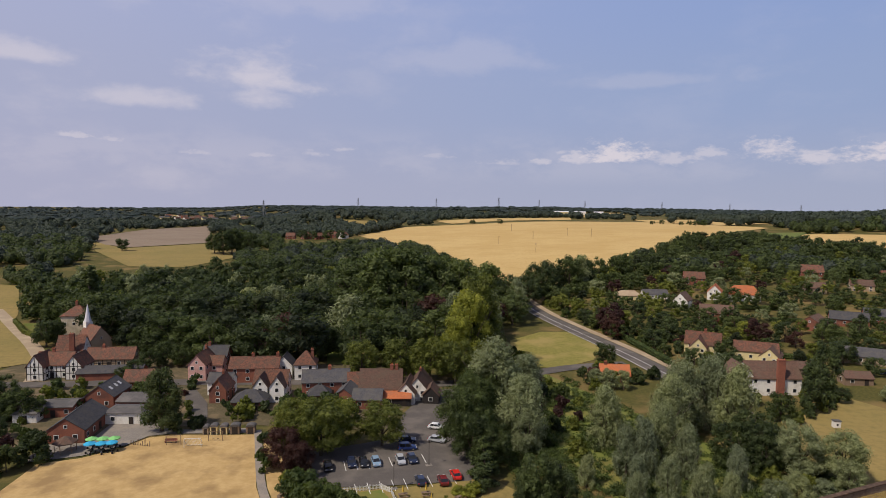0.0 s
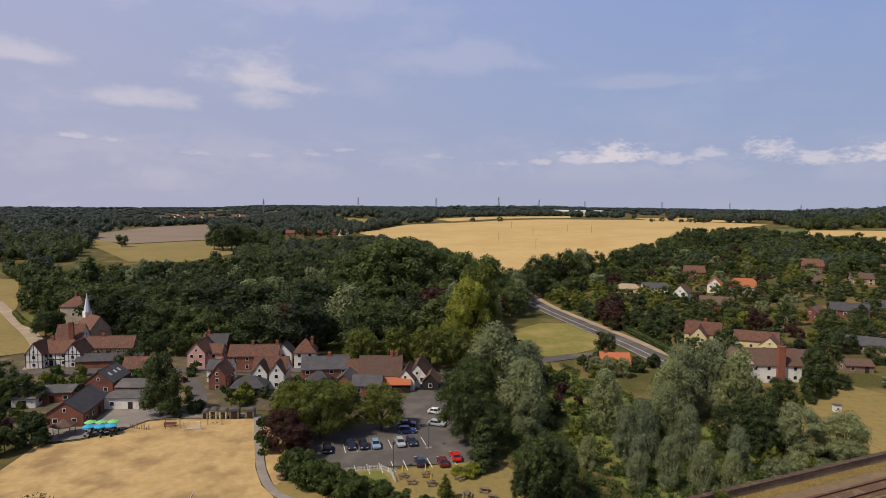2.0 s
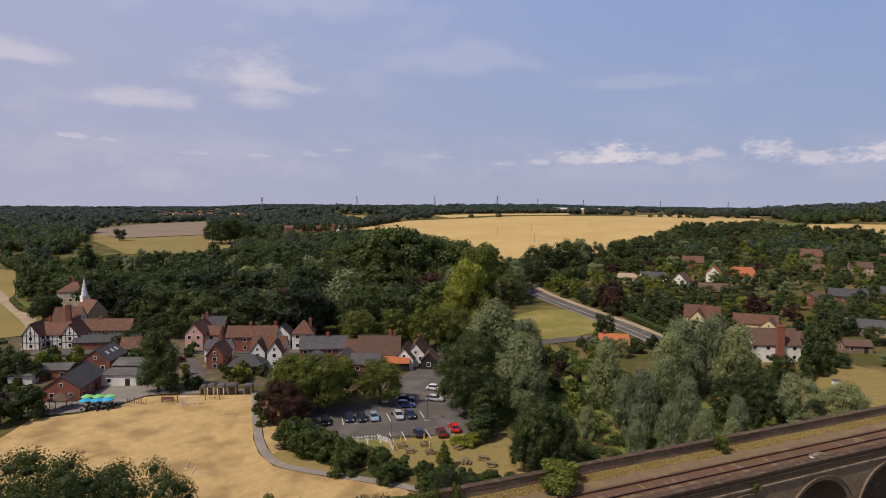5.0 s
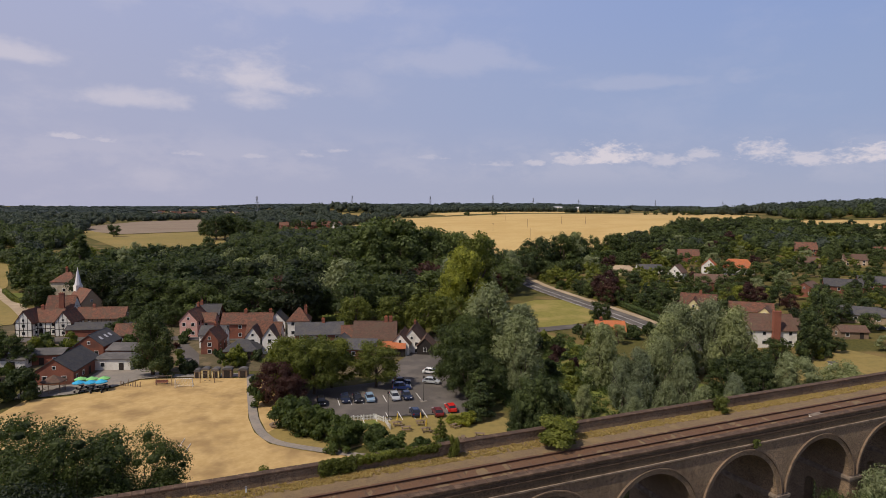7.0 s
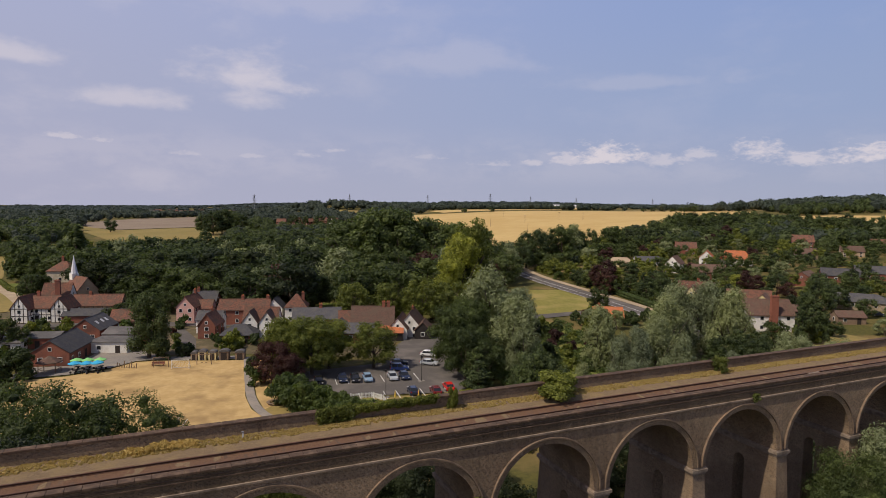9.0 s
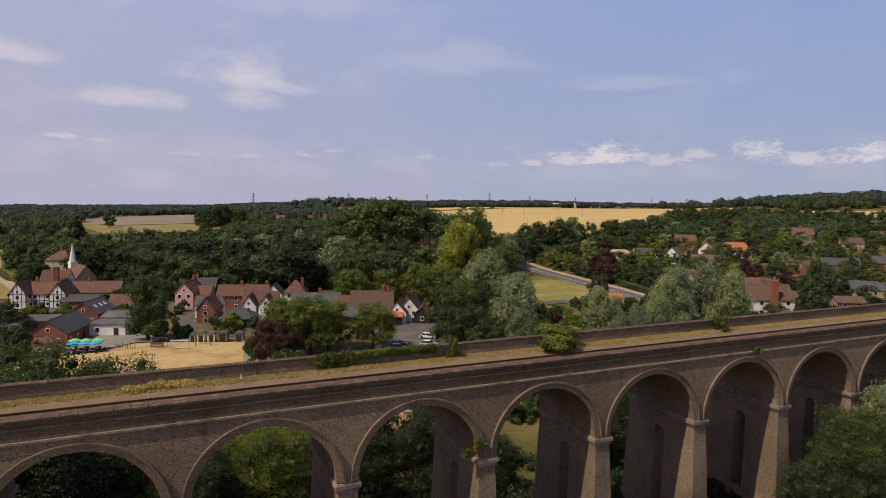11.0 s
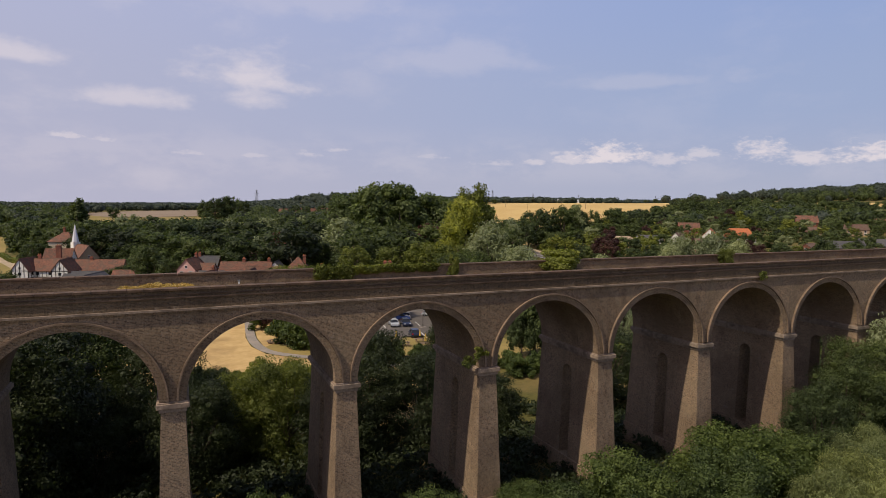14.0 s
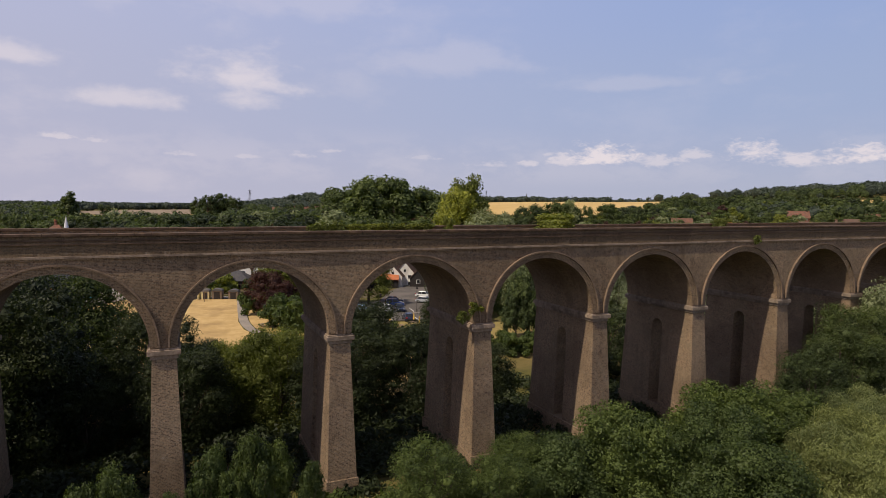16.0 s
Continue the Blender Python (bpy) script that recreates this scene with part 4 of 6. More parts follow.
tuft_patch("weeds", "dry yellow grass along the far side of the track", -30, 110, 46.1, 47.42, DECK + 0.06, 0.17, 5200, 0.14, M_WEED, 5)
tuft_patch("ivy", "green ivy hanging over the brick parapet", 9.8, 12.6, Y1 - 0.75, Y1 - 0.46, DECK + 0.25, 1.0, 110, 0.26, M_LIME, 6, 0.9)
tuft_patch("ivy", "green ivy hanging over the brick parapet", 13.0, 20.0, Y1 - 0.66, Y1 - 0.47, DECK + 0.75, 0.5, 190, 0.22, M_LIME, 7, 0.9)
tuft_patch("weeds", "tall green and yellow weeds beside the parapet", -3.6, 1.0, 46.4, 47.3, DECK + 0.08, 0.55, 130, 0.22, M_WEED, 8)
tuft_patch("ivy", "green ivy spilling over the parapet coping", 9.8, 20.4, Y1 - 0.7, Y1 + 0.1, COPING - 0.1, 0.22, 150, 0.22, M_LIME, 9)
tree("elder_bush", "self-sown green elder bush on the viaduct deck", 31.8, 46.2, 2.3, "bush", M_LIME, "mid", 1.7, z=DECK + 0.1, category="bush")
tree("elder_bush", "self-sown green elder bush on the viaduct deck", 52.3, 46.8, 1.9, "bush", M_LIME, "mid", 0.75, z=DECK + 0.1, category="bush")
tree("elder_bush", "self-sown green elder bush on the viaduct deck", 21.4, 47.0, 2.0, "bush", M_LIME, "mid", 0.42, z=DECK + 0.1, category="bush")




def fern(x, y, z, wide, seed, label):
    """A self-sown tuft of fronds rooted in the brick joints."""
    r = random.Random(seed)
    t = thing("fern", label, "plant", pose(x, y, z))
    lobes = [(r.uniform(-0.5, 0.5) * wide, -0.05 - r.uniform(0, 0.22) * wide, r.uniform(-0.35, 0.4) * wide, 0.2 * wide, 0.14 * wide, 0.18 * wide) for _ in range(12)]
    v, f, n = leafage(lobes, 520, 0.16, seed, 0.45, core=0)
    part("fronds", mesh_of("fronds", v, f, M_LIME, n), M_LIME, t)
    bm = bmesh.new()
    for k in range(5):
        tube(bm, (0, 0.06, -0.1), (r.uniform(-0.4, 0.4) * wide, -0.18 * wide, r.uniform(0.1, 0.4) * wide), 0.015, 0.006, 4)
    part("stems", bm, M_BARK, t)


fern(19.4, Y0 - 0.02, 15.7, 1.05, 71, "green fern growing from the pier cap joint")
fern(20.3, Y0 - 0.02, 16.2, 0.9, 72, "green fern growing from the arch brickwork")
fern(48.8, Y0 - 0.14, STRING + 0.12, 0.8, 73, "small self-sown bush on the stone ledge")


# ---- houses ----
def window_meshes(w, h):
    key = ("window", w, h)
    if key not in TREE_BOOK:
        TREE_BOOK[key] = (bm_mesh("window", boxes((-w / 2, w / 2, -0.05, 0.02, 0, h), bevel=0.01), M_FRAME), bm_mesh("pane", boxes((-w / 2 + 0.1, w / 2 - 0.1, -0.062, -0.03, 0.1, h - 0.1)), M_GLASS))
    return TREE_BOOK[key]


def window(parent, x, y, z, turn, w=1.1, h=1.15):
    a, b = window_meshes(w, h)
    o = part("window", a, M_FRAME, parent, "white-framed window")
    o.matrix_basis = pose(x, y, z, 0, 0, turn)
    part("pane", b, M_GLASS, o, "dark glass pane")


def door(parent, x, y, turn, mat=None):
    key = ("door", (mat or M_TIMBER).name)
    if key not in TREE_BOOK:
        TREE_BOOK[key] = bm_mesh("door", boxes((-0.48, 0.48, -0.05, 0.02, 0, 2.05), (-0.56, -0.482, -0.07, 0.02, 0, 2.12), (0.482, 0.56, -0.07, 0.02, 0, 2.12), (-0.36, 0.36, -0.07, -0.05, 1.1, 1.85), (-0.36, 0.36, -0.07, -0.05, 0.2, 0.9)), mat or M_TIMBER)
    o = part("door", TREE_BOOK[key], mat or M_TIMBER, parent, "panelled door")
    o.matrix_basis = pose(x, y, 0, 0, 0, turn)


def chimney(parent, x, y, z0, z1, w=0.9, d=0.6, mat=None, pots=2):
    c = part("chimney", boxes((x - w / 2, x + w / 2, y - d / 2, y + d / 2, z0, z1 - 0.3), (x - w / 2 - 0.07, x + w / 2 + 0.07, y - d / 2 - 0.07, y + d / 2 + 0.07, z1 - 0.3, z1)), mat or M_REDBRICK, parent, "brick chimney stack")
    for k in range(pots):
        px = x + (k - (pots - 1) / 2) * w * 0.45
        bm = tube(bmesh.new(), (px, y, z1 - 0.02), (px, y, z1 + 0.4), 0.14, 0.11, 8)
        part("chimney_pot", bm, M_ORANGE, c)
    return c


def roof_mesh(L, Wd, eave, rise, hip, over=0.35, thick=0.16):
    bm = bmesh.new()
    o = over
    s = rise / (Wd / 2)
    lo = eave - o * s
    if hip:
        hx, hy = L / 2 + o, Wd / 2 + o
        rl = max(0.02, L / 2 - Wd / 2 * hip)
        b = [bm.verts.new(p) for p in ((-hx, -hy, lo), (hx, -hy, lo), (hx, hy, lo), (-hx, hy, lo))]
        t = [bm.verts.new(p) for p in ((-hx, -hy, lo + thick), (hx, -hy, lo + thick), (hx, hy, lo + thick), (-hx, hy, lo + thick))]
        r = [bm.verts.new(p) for p in ((-rl, 0, eave + rise + thick), (rl, 0, eave + rise + thick))]
        bm.faces.new(b[::-1])
        for i in range(4):
            bm.faces.new((b[i], b[(i + 1) % 4], t[(i + 1) % 4], t[i]))
        bm.faces.new((t[0], t[1], r[1], r[0])), bm.faces.new((t[2], t[3], r[0], r[1]))
        bm.faces.new((t[1], t[2], r[1])), bm.faces.new((t[3], t[0], r[0]))
    else:
        w = Wd / 2 + o
        up = thick * math.sqrt(1 + s * s)
        prof = [(-w, lo), (0, eave + rise), (w, lo), (w, lo + up), (0, eave + rise + up), (-w, lo + up)]
        a = [bm.verts.new((-L / 2 - o * 0.6, u, z)) for u, z in prof]
        b = [bm.verts.new((L / 2 + o * 0.6, u, z)) for u, z in prof]
        for q in (a, b):
            bm.faces.new((q[0], q[1], q[4], q[5])), bm.faces.new((q[1], q[2], q[3], q[4]))
        for i in range(6):
            bm.faces.new((a[i], a[(i + 1) % 6], b[(i + 1) % 6], b[i]))
        # ridge tiles
        prism(bm, [(-0.14, eave + rise + up - 0.06), (0.14, eave + rise + up - 0.06), (0, eave + rise + up + 0.1)], 0, -L / 2 - o * 0.6, L / 2 + o * 0.6)
    return bm


def timbering(parent, L, Wd, eave, rise):
    """Black beams on the plaster: posts and rails on every wall."""
    bm = bmesh.new()
    for s in (-1, 1):
        y0, y1 = sorted((s * Wd / 2, s * (Wd / 2 + 0.05)))
        n = max(3, int(L / 1.3))
        for k in range(n + 1):
            x = -L / 2 + 0.1 + (L - 0.2) * k / n
            box(bm, x - 0.09, x + 0.09, y0, y1, 0.1, eave)
        for z in (0.1, eave * 0.5, eave - 0.2):
            box(bm, -L / 2, L / 2, y0, y1 + 0.004 * s if s > 0 else y1, z, z + 0.18)
        x0, x1 = sorted((s * L / 2, s * (L / 2 + 0.05)))
        n = max(3, int(Wd / 1.2))
        for k in range(n + 1):
            y = -Wd / 2 + 0.1 + (Wd - 0.2) * k / n
            box(bm, x0, x1, y - 0.09, y + 0.09, 0.1, eave + rise * (1 - abs(y) / (Wd / 2)) * 0.95)
        for z in (0.1, eave * 0.5, eave - 0.1):
            box(bm, x0 - 0.004, x1 + 0.004, -Wd / 2, Wd / 2, z, z + 0.18)
    part("timber_frame", bm, M_TIMBER, parent, "black timber framing")


def house(name, label, x, y, turn, L, Wd, eave, rise, wall, roof, hip=0.0, stacks=(), storeys=2, timber=False, wins=True, doors=True, z=None, category="house", over=0.35):
    """A house with its ridge along its own x: walls with gables, roof, windows, a door and chimneys."""
    h = thing(name, label, category, pose(x, y, (ground_at(x, y) if z is None else z) - 0.05, 0, 0, turn))
    bm = bmesh.new()
    if hip:
        box(bm, -L / 2, L / 2, -Wd / 2, Wd / 2, -0.6, eave)
    else:
        prism(bm, [(-Wd / 2, -0.6), (Wd / 2, -0.6), (Wd / 2, eave), (0, eave + rise), (-Wd / 2, eave)], 0, -L / 2, L / 2)
    part("wall", bm, wall, h)
    part("roof", roof_mesh(L, Wd, eave, rise, hip, over), roof, h)
    for sx, top in stacks:
        chimney(h, sx * L / 2, 0.0, eave, eave + rise + top)
    if timber:
        timbering(h, L, Wd, eave, rise)
    if wins:
        step = eave / storeys
        n = max(1, int(L / 3.1))
        for k in range(storeys):
            zz = k * step + min(1.0, step - 1.5)
            for i in range(n):
                u = -L / 2 + L * (i + 0.5) / n
                for s in (-1, 1):
                    if doors and k == 0 and i == n // 2:
                        continue
                    window(h, u, s * Wd / 2, zz, 0 if s < 0 else 180)
            for s in (-1, 1):
                for u in ((-Wd / 4, Wd / 4) if Wd > 5 else (0,)):
                    window(h, s * L / 2, u, zz, 90 if s > 0 else -90)
        if rise > 2.6 and not hip:
            for s in (-1, 1):
                window(h, s * L / 2, 0, eave + 0.35, 90 if s > 0 else -90, 0.8, 0.9)
        if doors:
            for s in (-1, 1):
                door(h, -L / 2 + L * (n // 2 + 0.5) / n, s * Wd / 2, 0 if s < 0 else 180)
    return h


# ---- the village ----
def village():
    R = "red-brick"
    # the hall, the church and the timbered houses at the west end
    house("timber_framed_house", "white and black timber-framed house under a red tile roof", -38.2, 224, -19, 11, 7, 4.4, 3.2, M_WHITE, M_CLAY, stacks=((-0.2, 1.3),), timber=True)
    house("timber_framed_house", "white gabled wing with black timbers beside the lane", -31.6, 219.8, 71, 7.5, 5.0, 4.4, 3.2, M_WHITE, M_CLAY, timber=True)
    house("timber_framed_house", "white gabled wing with black timbers at the lane corner", -42.2, 222.5, 71, 8, 5.0, 4.6, 3.4, M_WHITE, M_CLAY, timber=True)
    h = house("gabled_house", "white-gabled house with a tall brick chimney", -36.2, 240, -12, 8.5, 7, 5.2, 4.2, M_WHITE, M_CLAY)
    chimney(h, 1.2, -4.0, -0.5, 11.0, 1.5, 1.0, pots=2)
    house("stone_house", "pale stone house under a hipped red roof", -40.5, 284, -15, 9.5, 9, 9.6, 3.4, M_PALE, M_CLAY, hip=0.9, stacks=((-0.1, 1.8),))
    house("long_barn", "long timbered range under an old red tile roof", -23.4, 231, -17, 15.5, 6, 3.2, 3.0, M_BUFF, M_CLAY, stacks=((-0.35, 1.0),), storeys=1, timber=True)
    house("cart_shed", "low brick shed with a grey roof", -22, 214.5, -14, 19, 6, 2.6, 1.5, M_REDBRICK, M_SLATE, storeys=1, wins=False, doors=False, category="shed")
    church = house("church", "small church with a tiled nave and a thin white spire", -31.7, 255.8, -60, 11, 7.6, 5.0, 4.6, M_BUFF, M_CLAY, storeys=1, doors=False, category="church")
    part("turret", boxes((-6.2, -3.8, -1.2, 1.2, 5.2, 10.6)), M_WHITE, church, "white boarded bell turret")
    bm = bmesh.new()
    for k in range(8):
        a, b = 2 * math.pi * k / 8, 2 * math.pi * (k + 1) / 8
        f = [bm.verts.new(p) for p in ((-5.0 + 1.3 * math.cos(a), 1.3 * math.sin(a), 10.6), (-5.0 + 1.3 * math.cos(b), 1.3 * math.sin(b), 10.6), (-5.0, 0, 17.4))]
        bm.faces.new(f)
    bmesh.ops.remove_doubles(bm, verts=bm.verts, dist=0.001)
    part("spire", bm, M_LEAD, church, "thin pale spire")
    # the school
    house("school_hall", "red-brick school hall with a dark slate roof", -24.6, 166.5, 75, 14, 8.1, 3.2, 2.7, M_REDBRICK, M_SLATE, storeys=1, category="school")
    house("school_wing", "red-brick school wing under grey slates", -20.6, 188.6, 70, 10, 7.5, 3.4, 2.8, M_REDBRICK, M_SLATE, storeys=1, category="school")
    house("school_wing", "low school wing under a grey roof", -31.5, 183.5, -14, 9.5, 7, 2.8, 0.8, M_REDBRICK, M_FELT, storeys=1, category="school")
    house("school_wing", "long low grey-roofed school building", -11.2, 180.5, -22, 11, 8, 3.0, 1.0, M_REDBRICK, M_FELT, storeys=1, category="school")
    house("classroom", "white-walled classroom with wide windows and a flat roof", -14.4, 171.4, -22, 9, 6.5, 3.0, 0.6, M_WHITE, M_FELT, hip=0.4, storeys=1, category="school")
    house("school_canopy", "low white flat-roofed outbuilding", -37.5, 180, -14, 5.5, 4.5, 2.5, 0.4, M_WHITE, M_FELT, hip=0.4, storeys=1, category="shed")
    # skylights lie flush in the slope of the back wing
    wing = bpy.data.objects["school_wing"]
    for u in (-2.4, 0.4, 2.6):
        pane = part("skylight", boxes((-0.45, 0.45, -0.6, 0.6, 0.0, 0.08), bevel=0.02), M_LAMP, wing, "pale roof light")
        pane.matrix_basis = pose(u, -1.9, 4.98, 36.7, 0, 0)
    # the street
    house("cottage", "low cottage with a red tile roof", -13.2, 200, -14, 8, 6, 3.0, 2.6, M_REDBRICK, M_CLAY, storeys=1)
    house("pink_house", "pink-rendered house with its gable to the street", 4.2, 206, 68, 10, 5.4, 5.2, 3.0, M_PINK, M_CLAY, stacks=((0.7, 1.4),))
    house("pink_cottage", "low pink cottage wing with red tiles", 8.4, 206.4, -18, 5, 6, 4.2, 2.2, M_PINK, M_CLAY)
    house("slate_house", "grey-roofed house behind the street", 9, 214, -20, 8, 7, 5, 3, M_REDBRICK, M_SLATE, stacks=((-0.6, 1.2),))
    house("brick_terrace", "red-brick terrace under a long red tile roof", 19.5, 196.5, -17, 15, 7, 4.8, 2.6, M_REDBRICK, M_CLAY, stacks=((-0.1, 1.2), (0.9, 1.2)))
    house("white_cottage", "white cottage with a pale slate roof", 9, 186.5, -20, 7, 5, 4.0, 2.0, M_WHITE, M_SLATE)
    house("brick_cottage", "narrow red-brick cottage with its gable to the field", 8.6, 180.5, 70, 8, 4.6, 3.8, 3.0, M_REDBRICK, M_CLAY, stacks=((0.4, 1.0),))
    house("garden_house", "low brick house with a grey hipped roof", 15.5, 171.5, -18, 9, 7, 2.4, 2.2, M_REDBRICK, M_SLATE, hip=0.9, storeys=1)
    house("white_villa", "cream-white house with a brown-red tile roof and twin gables", 22.2, 178.4, -20, 9.5, 6, 4.6, 3.0, M_WHITE, M_CLAY)
    house("villa_gable", "narrow white gabled bay of the villa with dark windows", 19.0, 175.6, 70, 5, 4.0, 4.6, 2.8, M_WHITE, M_BROWNTILE, doors=False)
    house("villa_gable", "narrow white gabled bay of the villa with dark windows", 23.3, 174.0, 70, 5, 4.0, 4.6, 2.8, M_WHITE, M_BROWNTILE, doors=False)
    house("white_house", "white house with a pyramid roof of red tiles", 34.5, 193, -18, 6.5, 6, 5.4, 3.4, M_WHITE, M_CLAY, hip=1.0, stacks=((0.6, 0.6),))
    house("white_house", "white house with a slate roof at the street", 28.6, 196.5, 70, 6, 5, 4.8, 2.6, M_WHITE, M_SLATE)
    house("slate_terrace", "red-brick terrace with a long grey slate roof", 37.2, 175.8, -14, 13.5, 7.5, 4.4, 2.6, M_REDBRICK, M_SLATE, stacks=((0.15, 1.2),))
    house("slate_outhouse", "grey-roofed outhouse behind the terrace", 41.0, 166, 62, 8, 5.5, 2.8, 2.0, M_REDBRICK, M_SLATE, storeys=1)
    house("slate_outhouse", "hipped grey-roofed outhouse beside the terrace", 33.8, 169, -14, 6, 5, 2.6, 2.0, M_REDBRICK, M_SLATE, hip=0.9, storeys=1)
    house("slate_outhouse", "grey-roofed outhouse behind the inn", 45.4, 160, -24, 8, 6, 2.8, 2.0, M_REDBRICK, M_SLATE, storeys=1)
    house("cottage", "cottage with a red tile roof beside the inn", 45.3, 172.4, -14, 5, 7, 3.6, 2.6, M_REDBRICK, M_CLAY)
    house("inn", "long old inn with a steep brown tile roof", 51.2, 166.6, -22, 12, 8, 3.6, 4.4, M_WHITE, M_BROWNTILE, stacks=((0.5, 1.5), (0.72, 1.5)))
    house("inn_wing", "white-gabled wing of the inn with brown tiles", 57.6, 161.6, 62, 10, 5, 3.2, 2.8, M_WHITE, M_BROWNTILE)
    house("inn_wing", "white-gabled wing of the inn with brown tiles", 61.8, 163.4, 62, 11, 5.5, 3.6, 3.2, M_WHITE, M_BROWNTILE, stacks=((0.3, 1.0),))
    house("black_barn", "black weatherboarded barn with brown tiles", 63.2, 157.6, 62, 6, 4.5, 2.6, 2.2, M_DARKWOOD, M_BROWNTILE, storeys=1)
    house("inn_extension", "low extension with a bright orange tiled roof", 53.2, 158.4, -20, 7.6, 4.2, 2.5, 1.2, M_DARKWOOD, M_ORANGE, storeys=1)
    # east of the meadow
    house("bungalow", "brick bungalow with an orange tile roof beside the road", 124.5, 155, -30, 9, 7, 2.6, 2.4, M_REDBRICK, M_ORANGE, storeys=1, stacks=((-0.6, 1.0),))
    h = house("white_farmhouse", "white-rendered farmhouse with a dark tile roof and a great chimney", 158, 126.5, -25, 15, 8, 5.2, 3.8, M_WHITE, M_BROWNTILE)
    chimney(h, 1.2, -4.5, -0.5, 10.8, 2.0, 1.2, pots=3)
    house("farmhouse_wing", "white gabled wing of the farmhouse", 150.8, 131, 65, 10, 6, 5.0, 3.4, M_WHITE, M_BROWNTILE)
    house("yellow_house", "yellow-rendered house with orange-red tiles", 173, 166, -50, 12, 8, 4.6, 3.6, M_CREAM, M_CLAY, stacks=((0.1, 1.2),))
    house("yellow_wing", "yellow gabled wing of the house", 169, 164, 40, 9, 5.5, 4.4, 3.2, M_CREAM, M_CLAY)
    house("long_house", "long low house with a red tile roof", 184, 153, -45, 14, 7, 3.4, 2.6, M_CREAM, M_CLAY, storeys=1)
    house("cream_cottage", "small cream cottage with its gable to the field", 185, 147.5, 30, 8, 6, 2.6, 2.8, M_CREAM, M_BROWNTILE, storeys=1)
    house("brown_house", "brick house with a broad brown roof", 221, 205.5, -40, 14, 9, 4.0, 3.0, M_REDBRICK, M_BROWNTILE)
    house("white_gable_house", "white house with a steep gable and brown tiles", 229, 234, 30, 9, 7, 4.4, 3.6, M_WHITE, M_BROWNTILE)
    house("orange_house", "house with a bright orange tile roof", 268, 232, -40, 15, 10, 3.6, 4.0, M_WHITE, M_ORANGE, hip=0.6)
    house("red_white_house", "white gabled house with a red roof", 260, 243, 40, 10, 7, 4, 3.6, M_WHITE, M_ORANGE)
    house("red_house", "brick house with a red tile roof", 284, 282, -35, 12, 8, 4.2, 3.4, M_REDBRICK, M_CLAY)
    house("tan_bungalow", "bungalow with a tan tile roof", 223, 268, -30, 13, 8, 2.6, 2.2, M_CREAM, M_BUFF, hip=0.7, storeys=1)
    house("grey_bungalow", "white bungalow with a grey roof", 236, 262, -30, 13, 8, 2.6, 2.2, M_WHITE, M_SLATE, storeys=1)
    house("brick_bungalow", "red-brick bungalow with a white-edged gable", 241, 173, 20, 11, 9, 2.8, 2.8, M_REDBRICK, M_BROWNTILE, storeys=1)
    house("brick_bungalow", "brick bungalow with a grey-brown roof", 258, 170, -50, 14, 9, 2.8, 2.6, M_REDBRICK, M_SLATE, storeys=1)
    house("brick_bungalow", "brick bungalow with a grey slate roof", 273, 166, -50, 13, 9, 2.8, 2.6, M_REDBRICK, M_SLATE, storeys=1)
    house("slate_bungalow", "long low building with a grey slate roof", 212, 133, -55, 19, 10, 2.6, 2.2, M_BUFF, M_SLATE, hip=0.8, storeys=1)
    house("red_house", "brick house with a dark red roof among trees", 349, 254, -40, 12, 8, 4.6, 3.8, M_REDBRICK, M_CLAY)
    house("red_house", "brick house with a brown roof among trees", 311, 224, -40, 10, 7, 3.0, 2.6, M_BUFF, M_BROWNTILE)
    house("red_house", "brick house with a brown roof among trees", 335, 215, -45, 11, 7, 3.0, 2.6, M_BUFF, M_BROWNTILE)
    house("red_house", "brick house with a red roof among trees", 370, 225, -45, 11, 7, 3.2, 2.8, M_REDBRICK, M_CLAY)
    house("garden_shed", "brown wooden garden shed with a pitched roof", 182.5, 134.5, -30, 6, 5, 2.2, 1.6, M_WOOD, M_BROWNTILE, storeys=1, category="shed")
    house("garden_shed", "brown wooden garden shed with a dark roof", 187, 120, -30, 8, 5, 2.3, 1.4, M_WOOD, M_BROWNTILE, storeys=1, category="shed")
    # hamlet beyond the wood
    for k, (x, y, turn) in enumerate(((150, 742, 10), (168, 748, -30), (178, 735, 40), (120, 765, -20), (137, 756, 20), (115, 480, -20), (128, 472, 30))):
        house("far_house", "far brick house with an orange-red roof", x, y, turn, 11, 8, 4.4, 3.4, M_WHITE if k % 3 == 2 else M_REDBRICK, M_CLAY, stacks=((0.5, 1.0),))


village()


# ---- trees and bushes ----
def planted(rows, name, label, kind, mat, detail="mid", wide=1.0, group=""):
    for x, y, high in rows:
        tree(name, label, x, y, high, kind, mat, detail, wide, group)


planted([(26.5, 131.5, 12.8), (21.5, 134, 12), (40.5, 131.5, 10.6), (31.0, 134.5, 11)], "lime_tree", "broad green lime tree beside the car park", "round", M_LIME, "near", 1.12)
planted([(17.8, 127, 9), (20, 122.5, 7.5)], "plum_tree", "dark purple-leaved plum tree", "round", M_COPPER, "near", 1.05)
planted([(-6.3, 160.0, 15.5)], "birch_tree", "tall drooping birch beside the schoolyard", "tall", M_POPLAR, "near", 1.0)
planted([(-31, 151, 6.5), (-35, 147, 6)], "holly_bush", "dark rounded bush at the edge of the field", "bush", M_OAK, "mid", 0.9)
planted([(57, 122, 15.5), (62, 128, 15), (56, 116, 12), (66, 134, 15), (59, 112, 10)], "sycamore_tree", "big dark sycamore beside the car park", "round", M_OAK, "near", 0.95)
